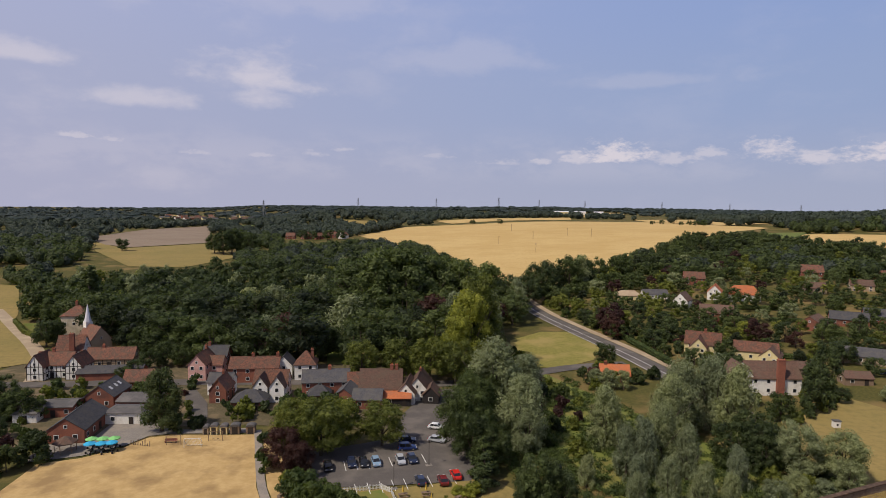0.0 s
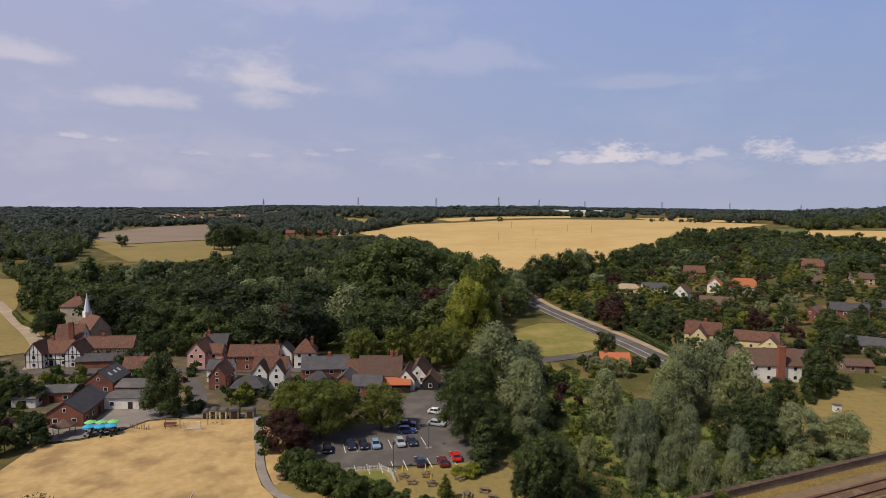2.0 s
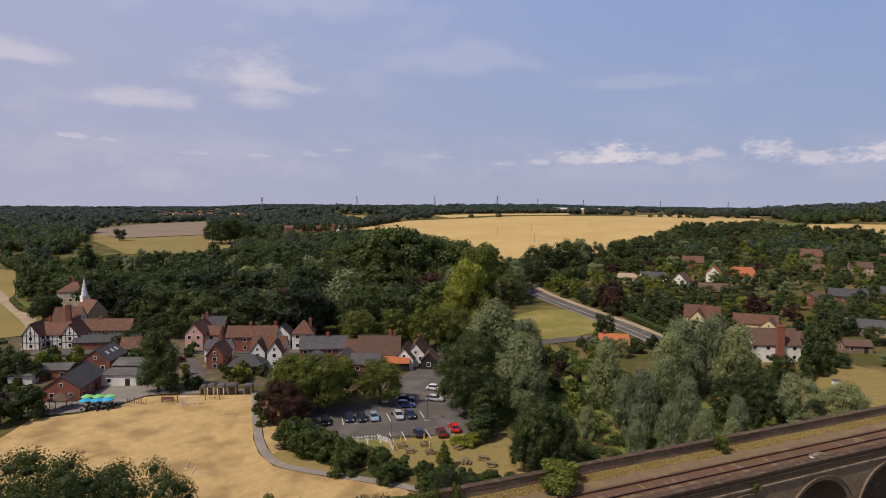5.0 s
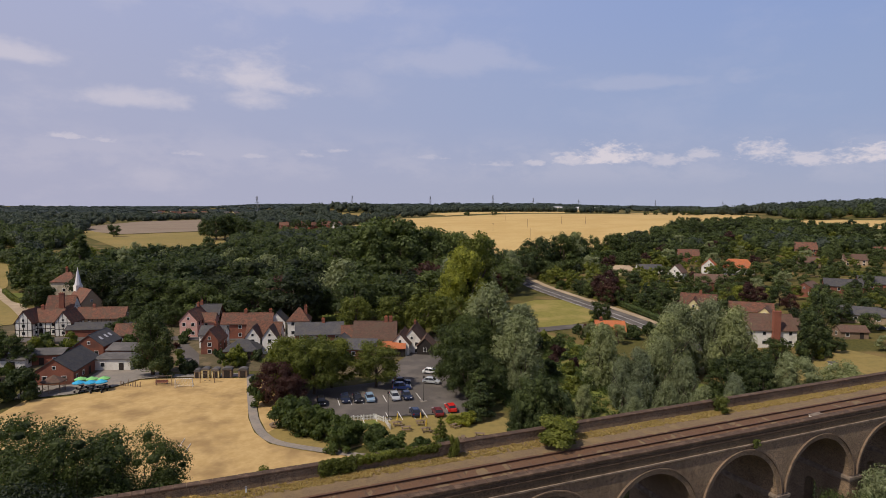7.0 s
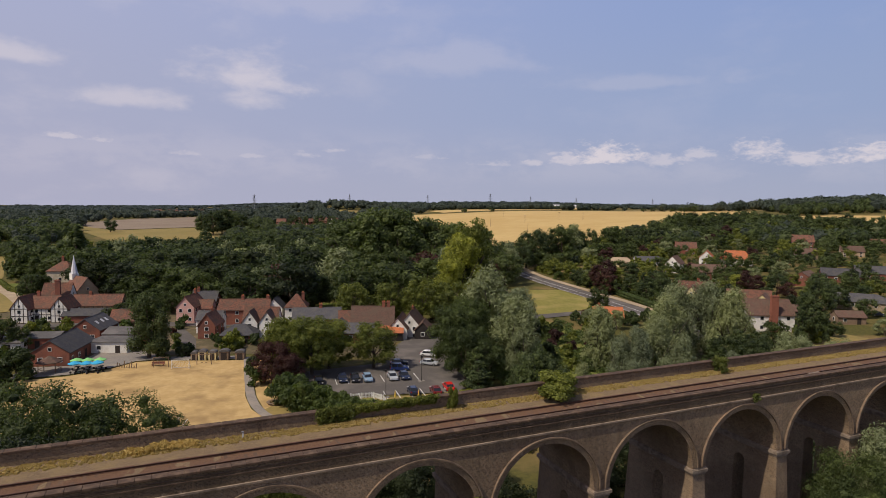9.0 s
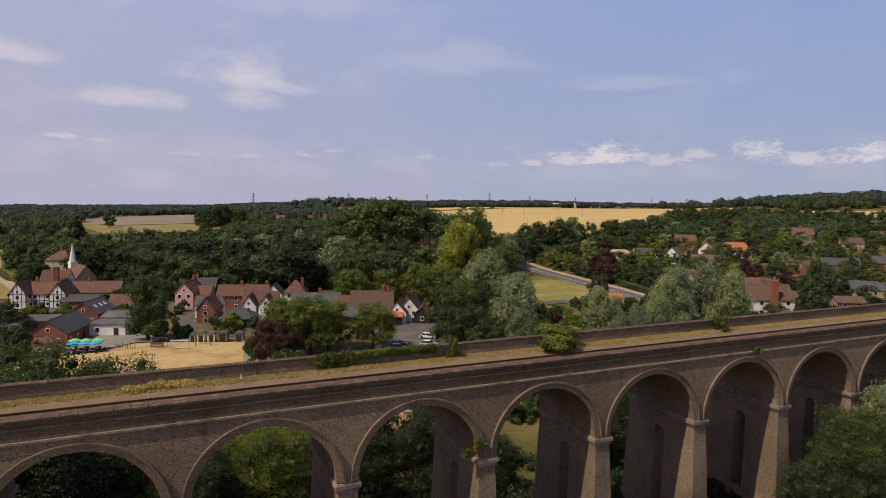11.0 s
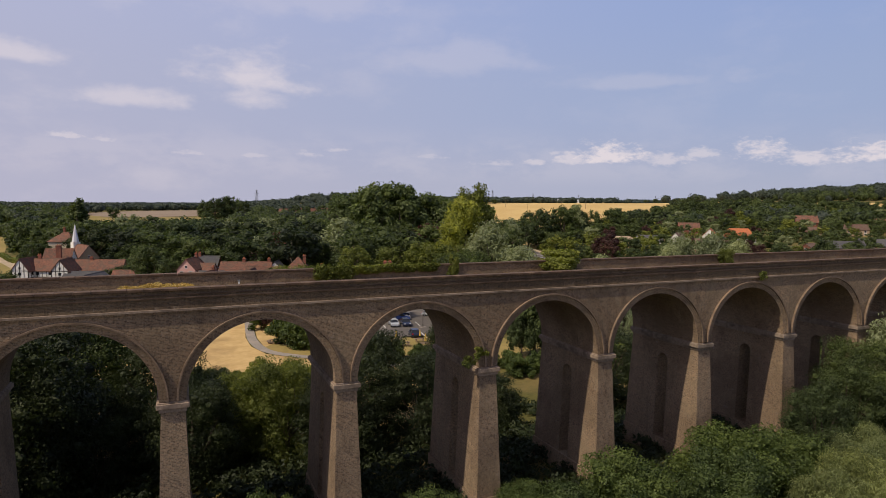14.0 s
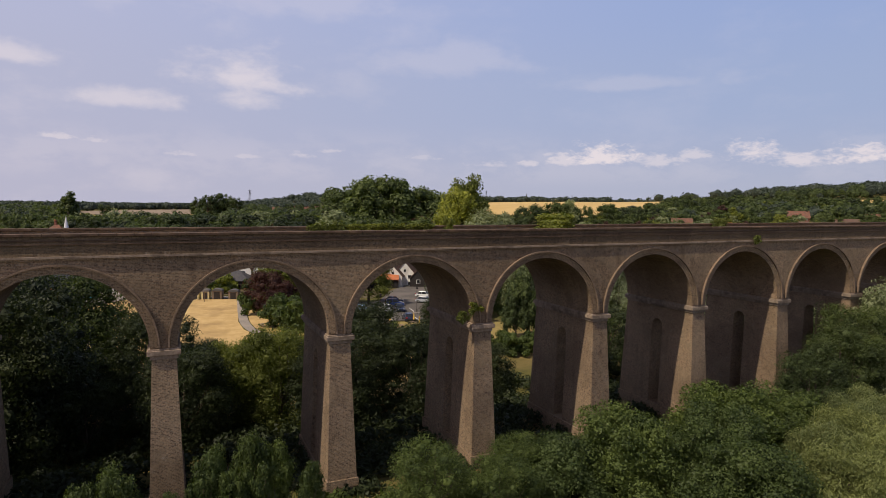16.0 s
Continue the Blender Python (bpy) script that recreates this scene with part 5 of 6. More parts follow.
planted([(73, 139, 20), (86, 145, 14), (71, 121, 15.5), (70, 117, 10)], "white_willow", "silver-green willow on the meadow", "willow", M_WILLOW, "near", 1.45)
planted([(55.5, 88.5, 13), (58.5, 87, 11.5), (53, 88.5, 9.0), (60.5, 89.5, 9)], "cypress_tree", "dense dark green evergreen near the viaduct", "round", M_FIR, "near", 0.72)
planted([(52.9, 104, 8), (55, 108.5, 9)], "blue_spruce", "small grey-blue conifer at the car park corner", "cone", M_FIR, "mid", 1.2)
planted([(88.3, 112.3, 14), (110.6, 112.2, 18), (119.6, 111.2, 18), (120.9, 104.8, 17), (103, 108, 16)], "white_willow", "tall silver-green willow in the thicket by the viaduct", "willow", M_WILLOW, "near", 1.05, "willows by the viaduct")
planted([(85.3, 96, 12.5), (91.8, 97.9, 14), (93.1, 92.1, 11), (81, 84.4, 9.5), (84.8, 79.8, 9.5), (88.2, 76.7, 8.5), (98.3, 84.3, 9), (82.1, 97.6, 11), (78.5, 90, 8), (75, 86, 7), (72.1, 97.1, 6.5)], "white_willow", "slender silver-green willow in the thicket by the viaduct", "willow", M_WILLOW, "near", 0.95, "willows by the viaduct")
planted([(115, 84, 12), (121, 78.6, 11), (117, 75, 7), (104, 76, 6.5), (98, 75.6, 6.5), (108, 73.6, 5.5), (117, 148, 6.5), (120.5, 145.5, 6), (114.5, 151, 6)], "sallow_bush", "rounded silvery sallow bush by the viaduct", "round", M_WILLOW, "near", 0.9)
planted([(112.5, 92, 10), (106, 93, 10), (109, 87.8, 8.5), (140, 108, 8), (118, 97, 10)], "thorn_tree", "dark green thorn tree in the thicket", "round", M_OAK, "mid", 1.0)
planted([(152, 108.5, 14), (166, 115, 16)], "pine_tree", "tall dark ragged conifer in a garden", "tall", M_FIR, "mid", 0.8)
planted([(128, 164, 10)], "oak_tree", "dark oak tree on the roadside", "round", M_OAK, "mid", 0.9)
planted([(50, 184, 13), (70, 176, 14), (76, 170, 14), (82, 176, 14), (62, 184, 12), (88, 186, 13), (97, 190, 12)], "lime_tree", "round green tree behind the street", "round", M_LIME, "mid", 1.0)
planted([(84.5, 178, 27), (80.5, 180, 20)], "poplar_tree", "tall poplar with yellowing leaves", "tall", M_YELLOW, "near", 0.95)
planted([(90, 184, 31), (95, 190, 27)], "poplar_tree", "tall green poplar beside a yellowing one", "tall", M_LIME, "near", 0.9)
planted([(-40, 312, 26)], "lombardy_poplar", "tall narrow dark poplar near the church", "column", M_POPLAR, "mid", 1.3)
planted([(78, 264, 32), (86, 272, 34), (94, 268, 34), (101, 276, 33), (88, 284, 32), (108, 270, 30), (115, 278, 28), (122, 270, 27), (129, 278, 27), (72, 274, 30), (136, 270, 26)], "poplar_tree", "tall dense poplar of a plantation", "tall", M_ASPEN, "mid", 1.2, "poplar plantation")
planted([(100, 205, 20), (106, 214, 19), (112, 222, 17), (118, 232, 18), (104, 226, 20)], "crack_willow", "big grey willow beside the road", "willow", M_WILLOW, "mid", 1.5)
planted([(-13, 76, 17.5), (-20, 80, 17.5), (-6.5, 78, 15.5), (-26, 75, 15), (-33, 84, 14), (-16, 70, 13), (-12, 66, 9), (2.5, 66, 8.5), (8, 62, 6.5)], "maple_tree", "dark green field maple near the viaduct", "round", M_OAK, "close", 1.05)
planted([(18, 112, 6.6), (20.5, 108.5, 6.0), (23, 106, 5.2), (25.5, 103.6, 4.4), (28, 101.6, 4), (30.5, 99.6, 3.8), (33, 95.5, 3.3), (36, 92.5, 3.2), (39, 90, 3.2), (42, 88, 3.0), (45, 85.5, 3.0), (48, 83, 3.2), (51, 80.5, 3.6), (54, 78.5, 4), (30, 93, 3.6), (35, 88.5, 3.2), (41, 84, 3.2), (47, 79, 3.4), (24, 99.5, 4)], "hedge_bush", "dark green overgrown hedge bush", "bush", M_BUSH, "mid", 1.0, "hedge round the garden")

planted([(41, 95.3, 5.0)], "golden_conifer", "small yellow-green conifer in the garden", "cone", M_LIME, "mid", 1.1)
planted([(48.7, 102, 2.6), (51, 103, 2.4), (47, 103.6, 2.0)], "broom_bush", "low yellow-flowered bush beside the car park", "bush", M_YELLOW, "mid", 1.0)
planted([(-11.8, 221, 7.5), (-7, 224, 8.5), (-3, 229, 9), (-6, 243, 10), (-11, 240, 10), (1.5, 237, 11), (-2, 221, 7), (-15, 247, 10), (13, 231, 12), (19, 226, 10), (25, 231, 12), (31, 222, 11), (37, 226, 12), (43, 214, 9), (8, 240, 12), (-18, 252, 11), (-27, 182, 3.5), (-15.5, 212, 6), (-40, 181, 8.5), (-36, 180.5, 6), (-50, 278, 9), (-18.4, 204, 6)], "village_tree", "dense round tree among the village roofs", "round", M_OAK, "mid", 1.05)
planted([(164, 208, 13), (160, 200, 10), (201, 166, 10)], "copper_beech", "dark purple copper beech among the gardens", "round", M_COPPER, "mid", 1.0)
planted([(200.8, 172.4, 8)], "golden_maple", "pale yellow-green maple in a garden", "round", M_YELLOW, "mid", 0.95)

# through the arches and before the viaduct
# Elder and ash crowns beyond the arches carry shade in their leaf colour.
planted([(-13, 57, 15.5), (1.0, 57, 10), (3, 69, 8), (-18, 57, 15), (16, 60, 11), (23, 57, 10.5), (31, 58, 8), (20, 66, 12), (32, 70, 11), (60, 60, 9), (66, 56, 8)], "elder_tree", "tree with shade-darkened leaves beyond the arches", "round", M_SHADE, "close", 0.95)
planted([(-13, 60, 17), (1, 60, 9.5), (13.5, 56, 10), (27, 62, 10), (45, 60, 9), (52, 64, 10)], "ash_tree", "ash tree with shade-darkened leaves beyond the arches", "round", M_SHADE, "close", 0.95)
planted([(9.5, 60, 11), (6, 63, 9.5), (12, 64, 9.8)], "hazel_tree", "sunlit olive-green hazel beyond the arches", "round", M_LIME, "close", 0.95)
planted([(6, 83, 4.4), (10, 86, 4.6), (14, 84, 4.6), (2.5, 86, 4.2), (11.5, 79, 4.8), (8, 77, 5.2), (17, 80, 4.8), (4, 78, 5.0), (14.5, 75, 5.2), (1, 81, 4.5)], "hazel_bush", "sunlit yellow-green hazel bush at the field edge", "bush", M_LIME, "near", 0.85)
planted([(-6.8, 59, 7.5), (-3.4, 62.5, 6.5), (-1.5, 67, 12), (-8.5, 66, 9)], "elder_tree", "low elder with shade-darkened leaves beyond the arches", "round", M_SHADE, "close", 0.9)
planted([(27, 31, 6.3), (38.5, 33, 6.6), (34, 29.5, 6.0), (44, 32.5, 5.4), (31, 25, 5.8), (22.5, 31.5, 5.0)], "thorn_bush", "dense rounded green thorn bush before the viaduct", "bush", M_BUSH, "close", 1.05)
planted([(14, 32.5, 5.8), (17, 30, 5.0), (20.5, 33.5, 4.6)], "elm_bush", "grey-green elm suckers before the viaduct", "round", M_BUSH, "close", 1.1)
planted([(55.5, 35.5, 9.0), (60, 37.0, 10.5), (51.5, 35, 7.4)], "alder_tree", "green alder leaning against the viaduct", "round", M_OAK, "close", 0.95)
planted([(65, 37.5, 11.5), (63, 34, 10), (70, 36, 11), (58, 31.5, 7)], "white_willow", "grey-green willow before the viaduct", "willow", M_WILLOW, "near", 1.15)
planted([(41, 26.5, 5.0), (45, 28, 5.0), (38, 23.5, 5.0), (49, 30, 4.8), (43, 23, 5.2), (53, 31.5, 4.8)], "osier_bush", "pale feathery osier bush in the damp ground", "bush", M_REED, "close", 1.0)
planted([(-2.7, 33.5, 6.4), (-6, 32, 5.6), (1.7, 34, 6.4), (4, 34, 6.8), (-9, 34, 6.0), (-0.5, 32, 5.2), (2.6, 33, 5.4), (5.2, 34.6, 6.0), (-4.2, 34, 5.6), (-7.5, 33, 5.2), (7, 34, 4.8)], "sapling", "thin green sapling before the viaduct", "tall", M_BUSH, "near", 0.62)



def clipped_hedge(x0, y0, x1, y1, wide, high, label, mat, seed):
    """A trimmed garden hedge: woody stems and one dense straight-sided mass of leaves."""
    d = math.hypot(x1 - x0, y1 - y0)
    h = thing("clipped_hedge", label, "hedge", pose(x0, y0, ground_at((x0 + x1) / 2, (y0 + y1) / 2), 0, 0, math.degrees(math.atan2(y1 - y0, x1 - x0))))
    n = max(3, int(d / (wide * 0.45)))
    lobes = [(d * (k + 0.5) / n, 0, z * high, wide * 0.42, wide * 0.5, high * 0.3) for k in range(n) for z in (0.32, 0.7)]
    v, f, q = leafage(lobes, int(d * 90), 0.32, seed, 0.7, core=0.95, hollow=0.8, ruffle=0.3)
    part("leaves", mesh_of("leaves", v, f, mat, q), mat, h)
    bm = bmesh.new()
    for k in range(n):
        tube(bm, (d * (k + 0.5) / n, 0, -0.3), (d * (k + 0.5) / n, 0, high * 0.5), 0.06, 0.03, 5)
    part("stems", bm, M_BARK, h)


for k, (x0, y0, x1, y1, wide, high) in enumerate(((-70.8, 324, -62, 297, 2.0, 2.2), (-62, 297, -55.6, 285.8, 2.0, 2.2), (232, 166, 240, 152, 2.0, 2.4), (240, 152, 246, 140, 2.0, 2.4), (296, 202, 304, 184, 2.2, 2.6), (152, 160, 166, 208, 2.4, 2.6), (166, 208, 172, 240, 2.4, 2.6), (204, 186, 216, 172, 1.8, 2.0), (190, 150, 200, 142, 1.8, 2.0), (236, 190, 250, 180, 1.8, 2.0), (246, 216, 262, 204, 1.8, 2.2), (206, 226, 220, 216, 1.8, 2.0))):
    clipped_hedge(x0, y0, x1, y1, wide, high, "clipped bright green hedge round a lawn" if k < 2 else "clipped green hedge between gardens", M_LIME if k in (0, 1, 4) else M_BUSH, 300 + k)
drape("hall_lawn", [(-68, 322), (-56, 289), (-47, 292), (-52, 312)], M_LAWN, 0.34, 10, "small green and brown lawn inside a hedge")

KEEP = [[(70, 60), (100, 60), (112, 100), (108, 170), (92, 168), (78, 120)], [(106, 179), (112, 200), (121, 216), (140, 224), (175, 300), (182, 300), (150, 150), (136, 150)], [(160, 118), (140, 118), (140, 140), (170, 140)], [(165, 140), (195, 140), (195, 175), (162, 175)]]
FIELDS = [WHEAT, [(440, 450), (446, 495), (545, 540), (578, 525), (657, 545), (657, 530), (600, 480), (560, 425), (480, 405)], [(480, 280), (470, 340), (520, 412), (600, 385), (640, 350), (560, 260)], [(515, 404), (554, 413), (575, 386), (600, 350), (480, 280), (474, 331)], [(-80, 740), (24, 740), (34, 690), (-50, 650)], [(488, 440), (538, 450), (570, 418), (522, 398), (482, 412)], [(-110, 847), (-54, 1062), (46, 1178), (24, 720), (-49, 678), (-75, 715)], [(-97, 765), (-81, 739), (-56, 666), (30, 712), (40, 560), (0, 505), (-40, 520), (-75, 640)], [(-125, 470), (-93, 440), (-66, 340), (-62, 290), (-110, 285)]] + STRIPS

rng = random.Random(21)
DARKER_STAND = [(-30, 264), (-8, 247), (6, 240), (22, 246), (24, 292), (-6, 306), (-34, 300)]
LAWN_BEHIND = [(44, 206), (56, 203), (58, 222), (48, 226)]
drape("back_lawn", LAWN_BEHIND, M_LAWN, 0.2, 8, "green lawn behind the street")
WOOD = [(-66, 320), (-46, 300), (-26, 262), (-8, 245), (4, 226), (24, 214), (44, 198), (66, 192), (90, 195), (104, 232), (140, 240), (168, 310), (150, 350), (160, 400), (60, 445), (-40, 432), (-88, 400)]
back = []
for x, y in scatter(WOOD, 10.6, 31, FIELDS + KEEP + [LAWN_BEHIND, DARKER_STAND]):
    k = rng.random()
    mat, kind = (M_OAK, "round") if k < 0.46 else (M_LIME, "round") if k < 0.53 else (M_POPLAR, "round") if k < 0.7 else (M_WILLOW, "willow") if k < 0.8 else (M_SHADE, "round") if k < 0.86 else (M_POPLAR, "tall") if k < 0.94 else (M_POPLAR, "round") if k < 0.99 else (M_COPPER, "round")
    high = rng.uniform(11.5, 19) * (1 - (0.2 if x < 40 else 0.2) * smooth((y - 290) / 130))
    if y > 305:
        back.append((x, y, high, kind, mat))
        continue
    tree("woodland_tree", {"round": "dense round-headed tree in the wood", "willow": "grey-green willow in the wood", "tall": "slender dark tree in the wood"}[kind], x, y, high, kind, mat, "wood", 1.28 if kind == "round" else 1.5, "wood behind the village")
grove("wood", "dense mixed wood beyond the village", back)
for x, y in scatter(DARKER_STAND, 9.0, 37):
    k = rng.random()
    mat, kind = (M_SHADE, "round") if k < 0.5 else (M_FIR, "tall") if k < 0.65 else (M_OAK, "round") if k < 0.9 else (M_POPLAR, "tall")
    tree("woodland_tree", "tall very dark tree in the wood" if mat is M_SHADE else "dark green tree in the wood", x, y, rng.uniform(12, 18), kind, mat, "wood", 1.3 if kind == "round" else 1.4, "wood behind the village")
GARDENS = [(162, 90), (300, 90), (420, 180), (420, 330), (330, 330), (225, 320), (185, 300), (165, 240), (158, 190), (160, 140)]
HOMES = [(158, 126), (150, 131), (173, 166), (184, 153), (226, 210), (229, 234), (268, 232), (260, 243), (284, 282), (223, 268), (236, 262), (241, 173), (258, 170), (275, 162), (212, 133), (349, 254), (182, 134), (187, 120)]
rest = []
for x, y in scatter(GARDENS, 8.2, 33, KEEP[:2]):
    if any(math.hypot(x - a, y - b) < 8.0 or math.hypot(x - a * 0.96, y - b * 0.96) < 4.2 for a, b in HOMES):
        continue
    k = rng.random()
    mat, kind = (M_OAK, "round") if k < 0.46 else (M_POPLAR, "round") if k < 0.64 else (M_LIME, "round") if k < 0.76 else (M_FIR, "cone") if k < 0.82 else (M_COPPER, "round") if k < 0.88 else (M_WILLOW, "round") if k < 0.95 else (M_SHADE, "tall") if k < 0.99 else (M_YELLOW, "round")
    h = rng.uniform(4.0, 8.6) + 3.5 * smooth((y - 220) / 120)
    if math.hypot(x, y) > 300:
        rest.append((x, y, h, kind, mat))
    else:
        tree("garden_tree", "leafy garden tree among the houses", x, y, h, kind, mat, "wood", 1.15, "garden trees")
grove("garden_trees", "leafy trees among the far gardens", rest, "far")
SLOPE = [(225, 320), (330, 330), (420, 330), (430, 180), (520, 200), (560, 285), (480, 280), (474, 331), (470, 440), (440, 440), (330, 372), (260, 330)]
grove("wood", "dense wood on the eastern slope", [(x, y, rng.uniform(8.5, 12.5), rng.choice(("round", "round", "round", "tall")), rng.choice((M_OAK, M_OAK, M_POPLAR, M_OAK, M_SHADE))) for x, y in scatter(SLOPE, 8.6, 35, FIELDS)], "far")
# trees before the wheat
planted([(178, 292, 17), (187, 299, 21), (196, 304, 20), (208, 302, 21), (216, 308, 21.5), (226, 312, 18), (240, 320, 17), (252, 312, 18), (262, 322, 17), (270, 330, 16), (160, 288, 17), (168, 282, 16)], "oak_tree", "dark oak at the edge of the wheat", "round", M_OAK, "mid", 1.0)
planted([(214, 300, 21), (150, 262, 17), (146, 252, 15)], "white_willow", "grey willow at the edge of the wheat", "willow", M_WILLOW, "mid", 1.1)
planted([(-46, 195, 8.5), (-50, 188, 9), (-44, 182, 7.5), (-53, 204, 9), (-48, 176, 7), (-42, 168, 6), (-56, 196, 9), (-60, 212, 9), (-49.5, 270, 10), (-47, 273, 9), (-54, 318, 13), (-60, 326, 12), (-48, 308, 12)], "ash_tree", "dark ash tree at the west end of the village", "round", M_OAK, "mid", 1.1)
planted([(584, 657, 6), (610, 667, 7), (597, 618, 6), (604, 611, 7), (598, 581, 9), (592, 588, 8), (394, 822, 8), (429, 802, 8), (-54, 641, 12)], "hawthorn_tree", "small dark tree at a field edge", "round", M_OAK, "far", 1.2)
planted([(32, 588, 22), (40, 596, 24), (47, 602, 23), (25, 600, 20), (55, 590, 20)], "elm_tree", "tall dark tree in a far hedgerow", "round", M_OAK, "mid", 0.9)
planted([(112, 462, 13), (122, 458, 14), (134, 462, 13), (105, 470, 13), (140, 728, 12), (158, 730, 13), (130, 740, 13), (172, 722, 12)], "ash_tree", "dark tree before the far houses", "round", M_OAK, "far", 1.1)
# hedges and shrubs round the village gardens
shrubs = [[(-46, 150), (-30, 158), (-34, 170), (-46, 200), (-60, 200)], [(14, 160), (36, 150), (42, 160), (28, 168), (14, 168)], [(-6, 158), (2, 158), (0, 176), (-6, 172)], [(-70, 200), (-52, 205), (-56, 214), (-75, 220)], [(66, 150), (92, 168), (104, 172), (100, 120), (78, 108), (70, 130)], [(100, 60), (118, 58), (130, 100), (112, 104)], [(92, 174), (106, 178), (112, 200), (100, 200)], [(14, 120), (20, 118), (22, 140), (14, 148)], [(48, 184), (75, 176), (95, 176), (92, 188), (50, 196)], [(158, 150), (166, 150), (176, 230), (184, 290), (170, 270), (163, 220)], [(110, 148), (134, 146), (138, 152), (130, 166), (116, 166)], [(140, 104), (172, 112), (172, 120), (144, 120)], [(160, 172), (200, 160), (220, 200), (175, 230)], [(-14, 190), (0, 186), (2, 198), (-12, 200)], [(26, 160), (44, 152), (42, 164), (28, 170)], [(-34, 186), (-20, 190), (-22, 208), (-40, 208)], [(10, 160), (16, 158), (14, 168), (8, 176)]]
for k, outline in enumerate(shrubs):
    for x, y in scatter(outline, 4.7, 50 + k):
        q = rng.random()
        tree("garden_shrub", "leafy green shrub in a village garden", x, y, rng.uniform(1.8, 4.6), "bush", M_OAK if q < 0.45 else M_LIME if q < 0.75 else M_BUSH if q < 0.92 else M_COPPER, "tiny", 0.8, "village shrubs", category="bush")

# a far village and sheds on the plain
TOWN = [(-60, 1330), (150, 1330), (190, 2050), (-80, 2050)]
FIELDS.append(TOWN)
# Not fields: treeless gaps that open the camera's view of sheds and hamlet.
FIELDS.append([(744, 891), (883, 882), (1010, 1230), (840, 1310)])
FIELDS.append([(85, 600), (125, 590), (190, 770), (110, 790)])
SEED = random.Random(63)
for k in range(26):
    x, y = SEED.uniform(-60, 160), SEED.uniform(1560, 2000)
    house("far_house", "tiny far house with a red-brown roof", x, y, SEED.uniform(-60, 60), SEED.uniform(11, 18), 9, 5.0, 4.0, (M_WHITE, M_REDBRICK, M_CREAM)[k % 3], (M_CLAY, M_BROWNTILE, M_SLATE)[k % 3], wins=False, doors=False)
for x, y, turn, long, wall in ((900, 1270, -30, 30, M_WHITE), (935, 1240, -30, 22, M_WHITE), (862, 1292, -35, 36, M_CREAM), (345, 1150, -20, 32, M_SLATE), (300, 1120, -15, 24, M_SLATE)):
    house("far_shed", "far low industrial shed with a pale roof", x, y, turn, long, 16, 6.5, 2.0, wall, M_LEAD if wall is not M_SLATE else M_FELT, wins=False, doors=False, category="shed")
grove("town_trees", "low trees among the far houses", [(SEED.uniform(-70, 170), SEED.uniform(1340, 2040), SEED.uniform(4, 7), "round", M_FAR_HAZE) for _ in range(240)], "tiny")

# distant woods and hedges
rng = random.Random(77)
spots = []
OPEN = [(-84, 428), (34, 432), (46, 740), (-98, 771), (-78, 640)]
for _ in range(20000):
    d = 430 * math.exp(rng.random() * math.log(4500 / 430))
    a = radians(rng.uniform(-22, 72))
    x, y = d * math.sin(a), d * math.cos(a)
    if any(inside(x, y, f) for f in FIELDS + [WOOD, SLOPE, OPEN]):
        continue
    if noise.noise((x / 190, y / 190, 2.0)) + 0.6 * noise.noise((x / 60, y / 60, 5.0)) + 0.25 * smooth((d - 900) / 1500) + (0.16 if d < 1400 else 0.0) > 0.0 or math.hypot((x - 760) / 230, (y - 430) / 200) < 1:
        spots.append((x, y, d))
for k, mat in enumerate((M_OAK, M_OAK, M_POPLAR, M_FAR_HAZE)):
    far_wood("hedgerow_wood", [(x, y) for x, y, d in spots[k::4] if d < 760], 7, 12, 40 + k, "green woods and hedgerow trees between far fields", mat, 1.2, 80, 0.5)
far_wood("distant_wood", [(x, y) for x, y, d in spots if 760 <= d < 1400], 8, 13, 45, "distant woods and hedgerow trees tinted with haze", M_FAR_HAZE, 1.9, 34, 0.6)
far_wood("distant_wood", [(x, y) for x, y, d in spots if d >= 1400][:4200], 7, 12, 46, "far woods towards the horizon tinted with haze", M_FAR_HAZE, 2.6, 16, 1.5)

# Added dark brambles stand in for the shade under and beyond the arches.
tuft_patch("undergrowth", "tangled brambles with shade-darkened leaves under the arches", -30, 110, 49.5, 56, 2.6, 2.4, 520, 1.2, M_SHADE, 61)
tuft_patch("undergrowth", "tangled brambles with shade-darkened leaves beyond the arches", -30, 110, 56, 66, 1.0, 2.6, 520, 1.3, M_SHADE, 63)
tuft_patch("undergrowth", "low brambles with viaduct shade put into their colour", -20, 75, 38, 50, 4.1, 1.4, 700, 1.0, M_SHADE, 64)
tuft_patch("undergrowth", "green brambles at the foot of the viaduct", -25, 80, 33, 38, 4.3, 1.0, 420, 0.8, M_BUSH, 62)
tuft_patch("scrub", "lush green scrub on the damp meadow", 76, 112, 92, 165, 1.0, 1.7, 520, 1.3, M_BUSH, 65)

tuft_patch("scrub", "tall green scrub between the willows and the viaduct", 58, 122, 62, 94, 1.0, 2.0, 560, 1.3, M_BUSH, 66)
tuft_patch("scrub", "rank green grass and scrub beside the car park", 62, 78, 92, 132, 1.0, 1.5, 240, 1.2, M_BUSH, 67)


# ---- cars ----
CAR_BOOK = {}


